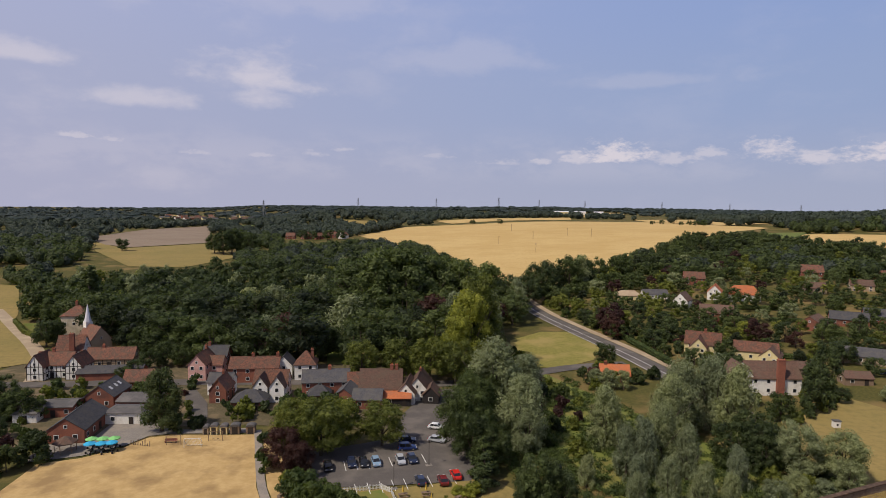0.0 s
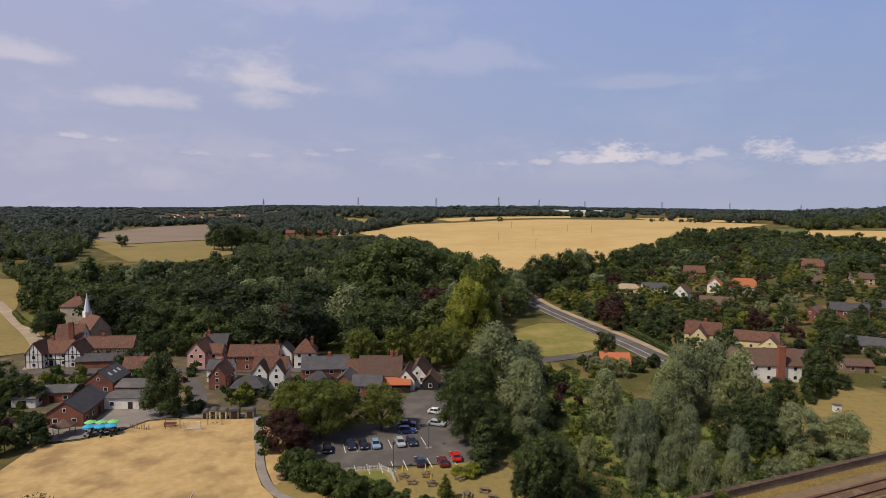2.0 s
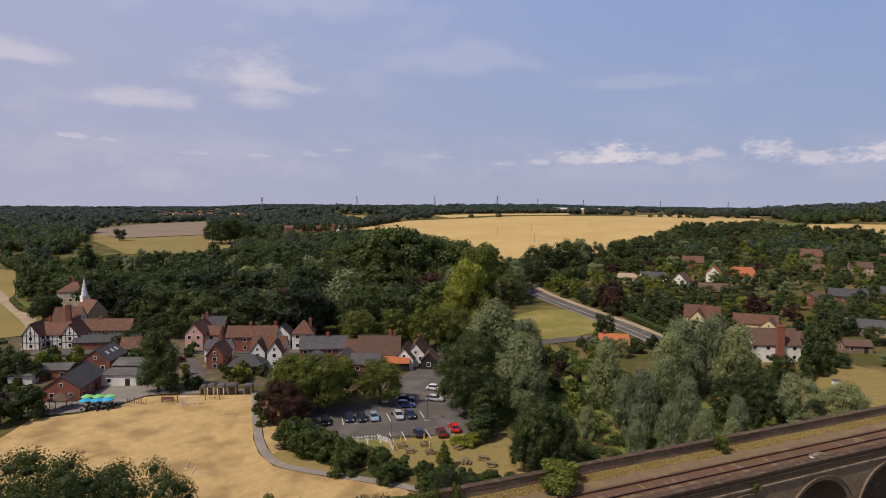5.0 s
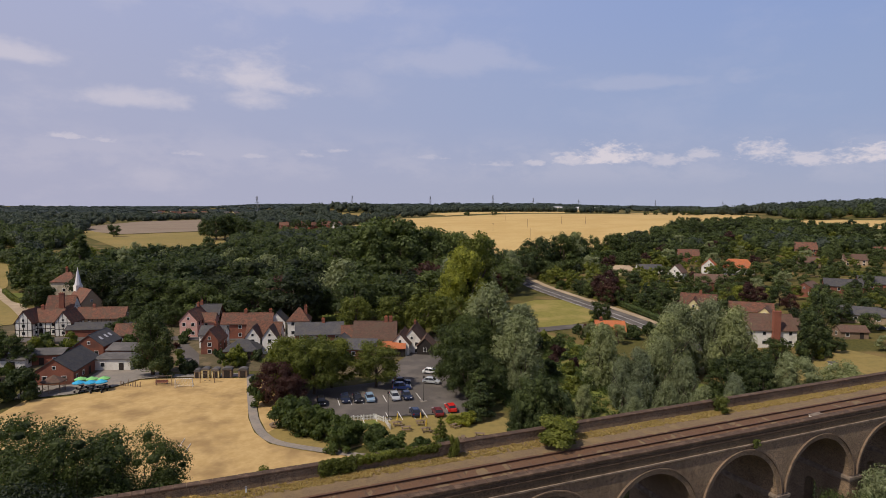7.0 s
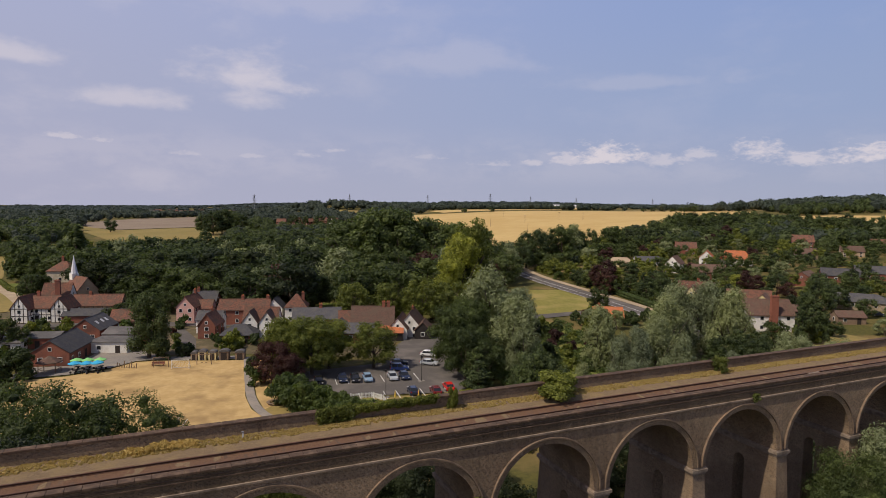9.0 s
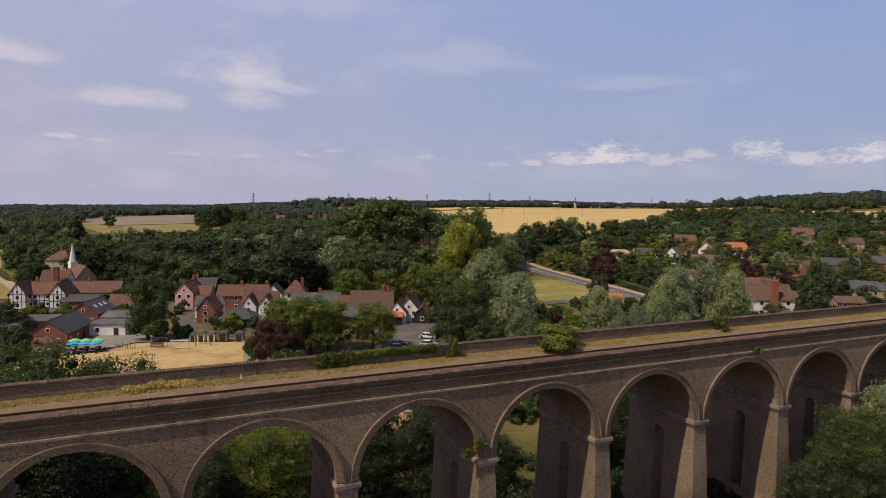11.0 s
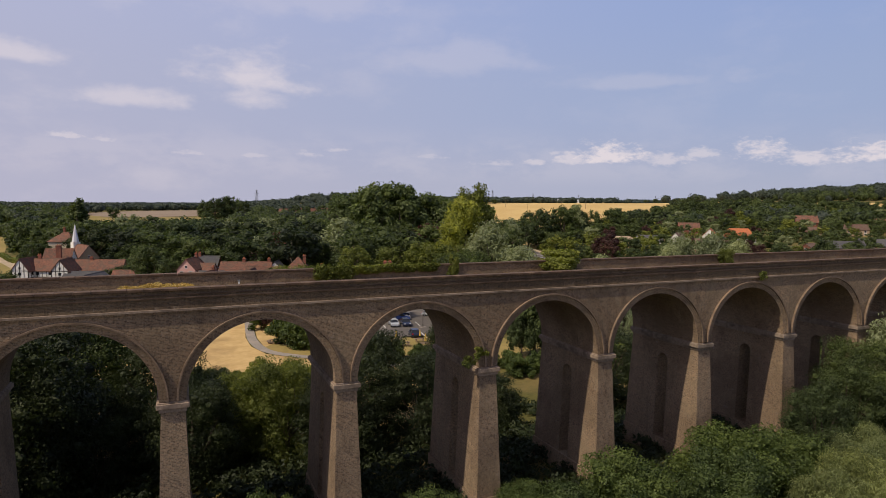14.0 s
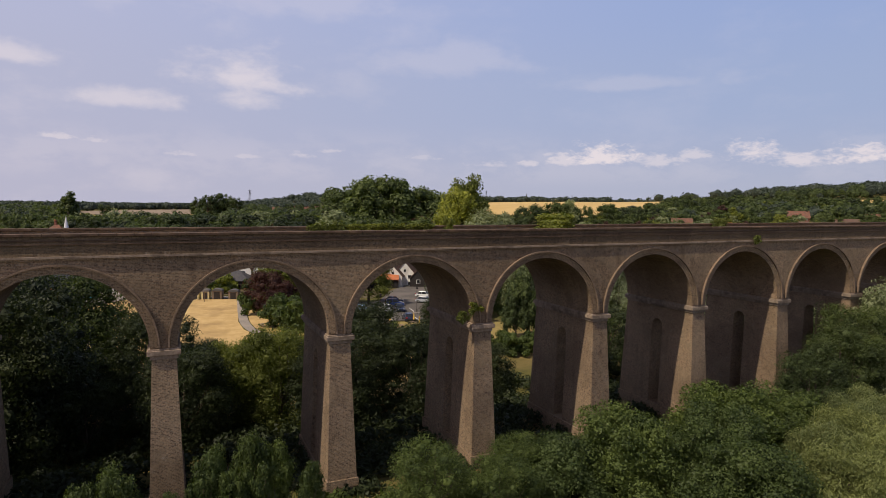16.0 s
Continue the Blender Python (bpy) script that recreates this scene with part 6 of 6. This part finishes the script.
def car_meshes(tall):
    """Shared shapes of a car pointing along +x, 4.2 m long."""
    if tall not in CAR_BOOK:
        h = 1.68 if tall else 1.45
        waist = 0.98 if tall else 0.88
        bm = bmesh.new()
        prof = [(-2.1, 0.28), (2.08, 0.28), (2.12, 0.55), (2.0, 0.74), (1.1, waist), (-1.95, waist + 0.02), (-2.12, 0.75)]
        a = [bm.verts.new((u, -0.86, z)) for u, z in prof]
        b = [bm.verts.new((u, 0.86, z)) for u, z in prof]
        bm.faces.new(a[::-1]), bm.faces.new(b)
        for i in range(len(prof)):
            bm.faces.new((a[i], a[(i + 1) % len(prof)], b[(i + 1) % len(prof)], b[i]))
        bmesh.ops.bevel(bm, geom=bm.edges[:], offset=0.09, segments=2, affect="EDGES")
        top = bmesh.new()

        def frustum(bm, x0, x1, y0, z0, x2, x3, y1, z1):
            lo = [bm.verts.new(p) for p in ((x0, -y0, z0), (x1, -y0, z0), (x1, y0, z0), (x0, y0, z0))]
            hi = [bm.verts.new(p) for p in ((x2, -y1, z1), (x3, -y1, z1), (x3, y1, z1), (x2, y1, z1))]
            bm.faces.new(lo[::-1]), bm.faces.new(hi)
            for i in range(4):
                bm.faces.new((lo[i], lo[(i + 1) % 4], hi[(i + 1) % 4], hi[i]))
        frustum(top, -1.9 if tall else -1.7, 1.05, 0.78, waist - 0.06, -1.75 if tall else -1.25, 0.35, 0.64, h - 0.08)
        roof = bmesh.new()
        frustum(roof, -1.78 if tall else -1.28, 0.38, 0.655, h - 0.085, -1.7 if tall else -1.2, 0.28, 0.6, h)
        pillars = []
        for s in (-1, 1):
            pillars.append(tube(bmesh.new(), (1.02, s * 0.77, waist - 0.04), (0.36, s * 0.645, h - 0.06), 0.035, n=5))
            pillars.append(tube(bmesh.new(), (-0.5, s * 0.785, waist - 0.04), (-0.5, s * 0.65, h - 0.06), 0.04, n=5))
            pillars.append(tube(bmesh.new(), ((-1.86 if tall else -1.66), s * 0.77, waist - 0.04), ((-1.74 if tall else -1.26), s * 0.645, h - 0.06), 0.045, n=5))
        wheel, rim = bmesh.new(), bmesh.new()
        tube(wheel, (0, -0.1, 0), (0, 0.1, 0), 0.32, n=14)
        tube(rim, (0, -0.11, 0), (0, 0.11, 0), 0.19, n=8)
        CAR_BOOK[tall] = (bm, bm_mesh("glasshouse", top, M_GLASS), roof, bm_mesh("wheel", wheel, M_TYRE), bm_mesh("rim", rim, M_CHROME), bm_mesh("headlight", boxes((1.97, 2.12, -0.2, 0.2, -0.08, 0.08), bevel=0.02), M_LAMP), bm_mesh("tail_light", boxes((-2.13, -2.02, -0.14, 0.14, -0.12, 0.12), bevel=0.02), M_REDLAMP), {}, pillars)
    return CAR_BOOK[tall]


def car(x, y, turn, colour, tall=False, label=""):
    body, glasshouse, roof, wheel, rim, head, tail, painted, pillars = car_meshes(tall)
    if colour not in painted:
        painted[colour] = (bm_mesh("body", body.copy(), CAR_PAINTS[colour]), bm_mesh("roof", roof.copy(), CAR_PAINTS[colour]), [bm_mesh("pillar", q.copy(), CAR_PAINTS[colour]) for q in pillars])
    c = thing("parked_car", label or colour + " car parked in a marked bay", "car", pose(x, y, ground_at(x, y) + 0.2, 0, 0, turn), "parked cars")
    part("body", painted[colour][0], None, c)
    part("window_band", glasshouse, None, c, "dark tinted glass")
    part("roof", painted[colour][1], None, c)
    for q in painted[colour][2]:
        part("pillar", q, None, c)
    for dx in (-1.3, 1.3):
        for dy in (-0.8, 0.8):
            w = part("wheel", wheel, None, c, "black tyre")
            w.matrix_basis = pose(dx, dy, 0.32)
            part("rim", rim, None, w, "alloy rim")
    for s in (-1, 1):
        part("headlight", head, None, c).matrix_basis = pose(0, s * 0.6, 0.68)
        part("tail_light", tail, None, c, "red lamp").matrix_basis = pose(0, s * 0.66, 0.8)
    return c


for x, y, turn, colour, tall in ((26.4, 124, 262, "black", False), (31.4, 124, 262, "navy", False), (33.9, 123.2, 262, "black", False), (36.4, 122.6, 262, "light blue", False), (41.6, 121.6, 262, "silver", False), (44.1, 121.2, 262, "navy", False), (45.2, 127.4, -14, "blue", True), (46.6, 131.6, -16, "navy", False),
                                 (42.1, 110.8, 80, "navy", False), (46.3, 109.2, 80, "dark red", False), (49.7, 110.6, 80, "red", False), (53.2, 129.2, -40, "silver", False), (56.2, 136.8, -40, "white", False), (-42, 196, 20, "silver", False), (-36.5, 186, -20, "white", False), (203, 121, -30, "navy", False)):
    car(x, y, turn, colour, tall, "" if x < 60 and y < 140 and x > 0 else colour + " car parked beside a building")


# ---- the car park and the garden beside it ----
car_park = bpy.data.objects["car_park"]
line_me = bm_mesh("bay_line", boxes((-0.07, 0.07, -2.4, 2.4, 0, 0.012)), M_LINE)
for x0, y0, n, stepx, stepy in ((29.4, 112.6, 9, 2.45, -0.32), (30.0, 124.0, 8, 2.42, -0.35)):
    for k in range(n):
        o = part("bay_line", line_me, None, car_park, "white painted bay line")
        x, y = x0 + stepx * k, y0 + stepy * k
        o.matrix_basis = pose(x, y, ground_at(x, y) + 0.21, 0, 0, -8)


def post_lamp(x, y, high=5.0):
    t = thing("lamp_post", "thin dark lamp post in the car park", "lamp post", pose(x, y, ground_at(x, y) + 0.15))
    part("pole", tube(tube(bmesh.new(), (0, 0, 0), (0, 0, 0.8), 0.09, 0.08), (0, 0, 0.8), (0, 0, high), 0.055, 0.04), M_DARKWOOD, t)
    part("lantern", boxes((-0.18, 0.18, -0.18, 0.18, high, high + 0.12), (-0.1, 0.1, -0.1, 0.1, high + 0.12, high + 0.4), (-0.2, 0.2, -0.2, 0.2, high + 0.4, high + 0.46)), M_DARKWOOD, t, "dark lantern head")
    part("base", boxes((-0.7, 0.7, -0.5, 0.5, 0, 0.14), bevel=0.03), M_PATH, t, "pale kerbed island")


post_lamp(36.4, 110.4), post_lamp(46.7, 117.8), post_lamp(63, 131, 5.5)


def paling(points, high, mat, label, name="picket_fence", gap=0.28):
    """A fence along a line: posts, two rails and palings, each piece on its own."""
    f = thing(name, label, "fence", pose(0, 0, 0))
    pale = bm_mesh("paling", boxes((-0.045, 0.045, -0.012, 0.012, 0, high)), mat)
    post = bm_mesh("post", boxes((-0.06, 0.06, -0.06, 0.06, 0, high + 0.08)), mat)
    for (x0, y0), (x1, y1) in zip(points, points[1:]):
        d, a = math.hypot(x1 - x0, y1 - y0), math.degrees(math.atan2(y1 - y0, x1 - x0))
        z = ground_at(x0, y0) + 0.15
        for zz in (0.25, high - 0.25):
            part("rail", bm_mesh("rail", boxes((0, d, -0.04, 0.0, zz, zz + 0.09)), mat), None, f).matrix_basis = pose(x0, y0, z, 0, 0, a)
        for k in range(int(d / 2) + 1):
            part("post", post, None, f).matrix_basis = pose(x0 + (x1 - x0) * min(1, 2 * k / d), y0 + (y1 - y0) * min(1, 2 * k / d), z, 0, 0, a)
        for k in range(int(d / gap)):
            part("paling", pale, None, f).matrix_basis = pose(x0 + (x1 - x0) * k * gap / d, y0 + (y1 - y0) * k * gap / d, z + 0.03, 0, 0, a) @ pose(0, -0.06, 0)
    return f


paling([(26, 112.6), (34.2, 111.3), (35.4, 109.0), (35.0, 105)], 1.0, M_FRAME, "white picket fence between car park and garden")
paling([(48, 102), (56, 107.5)], 0.9, M_WOOD, "low wooden fence beside the garden", gap=0.6)
drape("lawn_patch", [(26, 111.8), (34, 110.8), (34.4, 106), (27, 107.5)], M_LAWN, 0.22, 6, "small green lawn behind the picket fence")


def picnic_table(x, y, turn, parasol=""):
    t = thing("picnic_table", "weathered wooden picnic table with fixed benches", "table", pose(x, y, ground_at(x, y) + 0.15, 0, 0, turn), "picnic tables")
    for k in range(5):
        part("board", boxes((-0.9, 0.9, -0.36 + k * 0.15, -0.23 + k * 0.15, 0.72, 0.76)), M_WOOD, t)
    for s in (-1, 1):
        part("bench", boxes((-0.9, 0.9, s * 0.72 - 0.13, s * 0.72 + 0.13, 0.42, 0.46)), M_WOOD, t)
        bm = boxes((s * 0.65 - 0.04, s * 0.65 + 0.04, -0.8, 0.8, 0.34, 0.42), (s * 0.65 - 0.04, s * 0.65 + 0.04, -0.36, 0.36, 0.64, 0.72))
        for q in (-1, 1):
            tube(bm, (s * 0.65, q * 0.62, 0), (s * 0.65, q * 0.25, 0.68), 0.05, n=4)
        part("leg_frame", bm, M_WOOD, t)
    if parasol:
        u = thing("folded_parasol", "folded " + parasol + " parasol in the table", "parasol", pose(x, y, ground_at(x, y) + 0.15))
        part("pole", tube(bmesh.new(), (0, 0, 0), (0, 0, 2.5), 0.025), M_WOOD, u)
        part("cloth", tube(tube(bmesh.new(), (0, 0, 1.2), (0, 0, 1.9), 0.2, 0.13), (0, 0, 1.9), (0, 0, 2.45), 0.13, 0.03), CLOTH[parasol], u, parasol + " cloth")


for x, y, turn, p in ((36.9, 106.4, -10, "yellow"), (37.6, 103.6, -14, ""), (41.2, 105.4, -10, "yellow"), (40.8, 101.6, -12, "yellow"), (42.3, 99.2, -20, ""), (46.6, 101.6, 20, ""), (45.2, 95.2, 60, ""), (48.7, 95.6, -35, ""), (48.8, 92.6, -35, "")):
    picnic_table(x, y, turn, p)

# ---- the playing field ----


def open_umbrella(x, y, colour):
    u = thing("table_umbrella", "open " + colour + " umbrella over a round table", "umbrella", pose(x, y, ground_at(x, y) + 0.15), "umbrellas on the terrace")
    part("pole", tube(bmesh.new(), (0, 0, 0), (0, 0, 2.6), 0.03), M_STEEL, u)
    part("base", tube(bmesh.new(), (0, 0, 0), (0, 0, 0.12), 0.3, 0.25, 10), M_STEEL, u)
    bm = bmesh.new()
    rim_v = [bm.verts.new((1.3 * math.cos(k * math.pi / 4), 1.3 * math.sin(k * math.pi / 4), 2.1)) for k in range(8)]
    low = [bm.verts.new((1.28 * math.cos(k * math.pi / 4), 1.28 * math.sin(k * math.pi / 4), 1.92)) for k in range(8)]
    apex = bm.verts.new((0, 0, 2.62))
    for k in range(8):
        bm.faces.new((rim_v[k], rim_v[(k + 1) % 8], apex)), bm.faces.new((low[k], low[(k + 1) % 8], rim_v[(k + 1) % 8], rim_v[k]))
    part("canopy", bm, CLOTH[colour], u, "bright " + colour + " canopy")
    t = thing("round_table", "dark round garden table with stools", "table", pose(x + 0.2, y - 0.5, ground_at(x, y) + 0.15))
    part("tabletop", tube(bmesh.new(), (0, 0, 0.7), (0, 0, 0.75), 0.6, n=14), M_DARKWOOD, t)
    part("pedestal", tube(bmesh.new(), (0, 0, 0), (0, 0, 0.7), 0.1, 0.06), M_DARKWOOD, t)
    for k in range(4):
        part("stool", tube(bmesh.new(), (0.95 * math.cos(k * 1.57), 0.95 * math.sin(k * 1.57), 0), (0.95 * math.cos(k * 1.57), 0.95 * math.sin(k * 1.57), 0.45), 0.2, n=8), M_DARKWOOD, t)


for x, y, c in ((-20.6, 154.6, "green"), (-18.3, 153.8, "green"), (-15.9, 153.2, "green"), (-20.6, 151.6, "blue"), (-18.3, 150.9, "blue"), (-16.2, 150.6, "blue")):
    open_umbrella(x, y, c)

g = thing("gazebo", "open brown wooden gazebo with a pyramid roof", "gazebo", pose(-25.6, 154.0, ground_at(-25, 154) + 0.15, 0, 0, 10))
for k in range(6):
    a = k * math.pi / 3
    part("post", boxes((2.1 * math.cos(a) - 0.07, 2.1 * math.cos(a) + 0.07, 2.1 * math.sin(a) - 0.07, 2.1 * math.sin(a) + 0.07, 0, 2.3)), M_WOOD, g)
    b = (k + 1) * math.pi / 3
    part("rail", tube(bmesh.new(), (2.1 * math.cos(a), 2.1 * math.sin(a), 0.85), (2.1 * math.cos(b), 2.1 * math.sin(b), 0.85), 0.05, n=4), M_WOOD, g)
bm = bmesh.new()
low = [bm.verts.new((2.6 * math.cos(k * math.pi / 3), 2.6 * math.sin(k * math.pi / 3), 2.25)) for k in range(6)]
up = [bm.verts.new((2.6 * math.cos(k * math.pi / 3), 2.6 * math.sin(k * math.pi / 3), 2.4)) for k in range(6)]
tip = bm.verts.new((0, 0, 3.7))
bm.faces.new(low[::-1])
for k in range(6):
    bm.faces.new((up[k], up[(k + 1) % 6], tip)), bm.faces.new((low[k], low[(k + 1) % 6], up[(k + 1) % 6], up[k]))
part("roof", bm, M_BROWNTILE, g, "brown shingled roof")

goal = thing("football_goal", "small white football goal with a net frame", "goal", pose(0.4, 146.6, ground_at(0, 142) + 0.16, 0, 0, -16))
for s in (-1.85, 1.85):
    part("post", tube(bmesh.new(), (s, 0, 0), (s, 0, 2.0), 0.06), M_FRAME, goal)
    part("stay", tube(bmesh.new(), (s, 0, 1.95), (s, 1.2, 0.03), 0.04), M_FRAME, goal)
part("crossbar", tube(bmesh.new(), (-1.85, 0, 2.0), (1.85, 0, 2.0), 0.06), M_FRAME, goal)
part("ground_bar", tube(bmesh.new(), (-1.85, 1.2, 0.04), (1.85, 1.2, 0.04), 0.04), M_FRAME, goal)
bm = bmesh.new()
for k in range(13):
    tube(bm, (-1.8 + 0.3 * k, 0.02, 1.95), (-1.8 + 0.3 * k, 1.18, 0.06), 0.012, n=3)
for k in range(1, 7):
    tube(bm, (-1.85, 1.2 * k / 7, 2 - 1.95 * k / 7), (1.85, 1.2 * k / 7, 2 - 1.95 * k / 7), 0.012, n=3)
tagged(part("net", bm, M_FRAME, goal, "thin white net cords"), kind="stuff")


def play_frame(x, y, turn, wide, high, name="swing_frame", seat=True):
    t = thing(name, "brown wooden play frame on the dry field", "play frame", pose(x, y, ground_at(x, y) + 0.15, 0, 0, turn))
    for s in (-wide / 2, wide / 2):
        part("post", tube(bmesh.new(), (s, 0, 0), (s, 0, high), 0.08, n=6), M_WOOD, t)
    part("beam", tube(bmesh.new(), (-wide / 2 - 0.1, 0, high), (wide / 2 + 0.1, 0, high), 0.07, n=6), M_WOOD, t)
    if seat:
        for s in (-0.5, 0.5):
            part("swing_seat", boxes((s - 0.22, s + 0.22, -0.1, 0.1, 0.5, 0.54)), M_DARKWOOD, t)
            bm = tube(bmesh.new(), (s - 0.2, 0, 0.54), (s - 0.2, 0, high), 0.012, n=4)
            part("chain", bm, M_STEEL, t)
            part("chain", tube(bmesh.new(), (s + 0.2, 0, 0.54), (s + 0.2, 0, high), 0.012, n=4), M_STEEL, t)


play_frame(-3.6, 149.6, -16, 3.2, 2.3), play_frame(5.4, 148.6, -18, 3.2, 2.3)
rng = random.Random(9)
for k in range(9):
    x, y = -12.6 + 0.5 * k, 153.4 - 0.34 * k
    t = thing("play_post", "upright wooden post of the trim trail", "post", pose(x, y, ground_at(x, y) + 0.15), "trim trail posts")
    part("shaft", tube(bmesh.new(), (0, 0, 0), (0.05, 0, rng.uniform(0.5, 1.7)), 0.1, 0.09, 7), M_WOOD, t)
    part("cap", tube(bmesh.new(), (0, 0, 0), (0, 0, 0.06), 0.14, 0.13, 7), M_WOOD, t)
bench = thing("garden_bench", "red-brown wooden bench in the schoolyard", "bench", pose(-4.2, 151.2, ground_at(-4, 149) + 0.15, 0, 0, -16))
part("seat", boxes((-1.4, 1.4, -0.25, 0.25, 0.42, 0.48)), M_REDBRICK, bench)
part("backrest", boxes((-1.4, 1.4, 0.22, 0.28, 0.5, 0.95)), M_REDBRICK, bench)
for s in (-1.2, 1.2):
    part("leg", boxes((s - 0.05, s + 0.05, -0.22, 0.22, 0, 0.42)), M_REDBRICK, bench)


def store(x, y, mat, high, wide):
    t = thing("garden_store", "small wooden store shed with a rounded roof", "shed", pose(x, y, ground_at(x, y) + 0.1, 0, 0, -18), "store sheds by the field")
    part("wall", boxes((-wide / 2, wide / 2, -0.9, 0.9, 0, high)), mat, t)
    bm = bmesh.new()
    pts = [((wide / 2 + 0.1) * math.cos(math.pi * k / 8), high + 0.55 * math.sin(math.pi * k / 8)) for k in range(9)]
    prism(bm, pts, 1, -1.0, 1.0)
    part("roof", bm, M_FELT, t, "grey felt roof")
    part("door", boxes((-wide * 0.3, wide * 0.3, -0.94, -0.9, 0.05, high - 0.15)), M_TIMBER, t)


for x, y, mat, high, wide in ((3.6, 154.6, M_BUFF, 1.5, 1.3), (5.4, 153.8, M_CREAM, 1.9, 1.7), (7.6, 153.0, M_CREAM, 1.8, 1.7), (10.1, 152.2, M_WOOD, 1.9, 2.2), (13.6, 151.2, M_WOOD, 1.7, 2.1)):
    store(x, y, mat, high, wide)
for x, y, turn in ((-0.2, 112.6, 76), (0.7, 109.8, 74)):
    t = thing("goal_bar", "white metal bar lying on the dry grass", "bar", pose(x, y, ground_at(x, y) + 0.2, 0, 0, turn))
    part("tube", tube(bmesh.new(), (-1.6, 0, 0.05), (1.6, 0, 0.05), 0.05), M_FRAME, t)
    part("foot", boxes((-1.62, -1.5, -0.3, 0.3, 0, 0.06)), M_FRAME, t)
seat = thing("tree_seat", "ring-shaped wooden seat on the grass", "bench", pose(16.2, 114.6, ground_at(16, 114) + 0.1))
for k in range(8):
    a = k * math.pi / 4
    part("plank", boxes((0.9, 1.5, -0.5, 0.5, 0.4, 0.46)), M_WOOD, seat).matrix_basis = pose(0, 0, 0, 0, 0, k * 45)
    part("leg", boxes((1.15, 1.25, -0.3, 0.3, 0, 0.4)), M_WOOD, seat).matrix_basis = pose(0, 0, 0, 0, 0, k * 45)

# ---- poles, pylons and small things ----


def wood_pole(x, y, high=8.5):
    t = thing("telegraph_pole", "thin wooden electricity pole in the field", "pole", pose(x, y, ground_at(x, y)), "poles across the wheat")
    part("shaft", tube(bmesh.new(), (0, 0, -0.5), (0, 0, high), 0.17, 0.11, 8), M_WOOD, t)
    part("crossarm", boxes((-1.0, 1.0, -0.06, 0.06, high - 0.5, high - 0.35)), M_WOOD, t)
    for s in (-0.85, 0, 0.85):
        part("insulator", tube(bmesh.new(), (s, 0, high - 0.35), (s, 0, high - 0.12), 0.05, 0.04, 6), M_WHITE, t)


for x, y in ((293, 550), (289, 472), (341, 563), (388, 569), (370, 662), (400, 542), (150, 300), (240, 380)):
    wood_pole(x, y)


def pylon(heading, dist, high):
    a = radians(heading)
    x, y = dist * math.sin(a), dist * math.cos(a)
    t = thing("pylon", "far grey steel lattice pylon", "pylon", pose(x, y, ground_at(x, y), 0, 0, 40 - heading), "pylons along the horizon")
    w = high * 0.1
    levels = [(0.0, w), (0.3, w * 0.62), (0.6, w * 0.34), (0.95, w * 0.16)]
    for sx in (-1, 1):
        for sy in (-1, 1):
            bm = bmesh.new()
            for (z0, w0), (z1, w1) in zip(levels, levels[1:]):
                tube(bm, (sx * w0, sy * w0, z0 * high), (sx * w1, sy * w1, z1 * high), 0.32, n=4)
                tube(bm, (sx * w0, sy * w0, z0 * high), (-sx * w1, sy * w1, z1 * high), 0.2, n=4)
            part("leg", bm, M_STEEL, t)
    for z, arm in ((0.62, 0.2), (0.76, 0.16), (0.9, 0.12)):
        bm = tube(tube(bmesh.new(), (0, 0, z * high + 1), (arm * high, 0, z * high), 0.4, 0.15, 4), (0, 0, z * high + 1), (-arm * high, 0, z * high), 0.4, 0.15, 4)
        part("arm", bm, M_STEEL, t)
    part("peak", tube(bmesh.new(), (0, 0, 0.9 * high), (0, 0, high), 0.5, 0.2, 4), M_STEEL, t)


for heading, dist, high in ((6.6, 1750, 52), (15.0, 2300, 48), (22.2, 2400, 48), (28.0, 2300, 50), (31.7, 2600, 46), (35.8, 2800, 44), (42.4, 2900, 44), (47.8, 3000, 44), (53.0, 3100, 42)):
    pylon(heading, dist, high)

b = thing("garden_box", "white wooden bird table box on a post", "box", pose(143, 95.5, ground_at(143, 95.5), 0, 0, -30))
part("post", tube(bmesh.new(), (0, 0, -0.2), (0, 0, 2.4), 0.09, n=6), M_WOOD, b)
part("box", boxes((-0.8, 0.8, -0.6, 0.6, 2.4, 4.0), bevel=0.03), M_WHITE, b, "white box with a dark hole")
part("roof", boxes((-0.95, 0.95, -0.75, 0.75, 4.0, 4.15), bevel=0.03), M_FELT, b)
part("hole", tube(bmesh.new(), (0, -0.62, 3.2), (0, -0.58, 3.2), 0.25, n=10), M_DARKWOOD, b)
m = thing("track_marker", "small white marker post beside the parapet", "post", pose(4.1, 46.9, DECK + 0.1 + CLIMB * 4))
part("shaft", boxes((-0.06, 0.06, -0.05, 0.05, 0, 0.4), bevel=0.01), M_FRAME, m)
part("cap", boxes((-0.09, 0.09, -0.07, 0.07, 0.4, 0.52), bevel=0.02), M_STEEL, m)
m = thing("cable_box", "pale concrete cable box beside the track", "box", pose(60.6, 42.0, DECK + 0.05 + CLIMB * 57, 0, 0, 4))
part("body", boxes((-0.8, 0.8, -0.25, 0.25, 0, 0.28), bevel=0.02), M_WHITE, m)
part("lid", boxes((-0.85, 0.85, -0.3, 0.3, 0.28, 0.36), bevel=0.02), M_STONE, m)
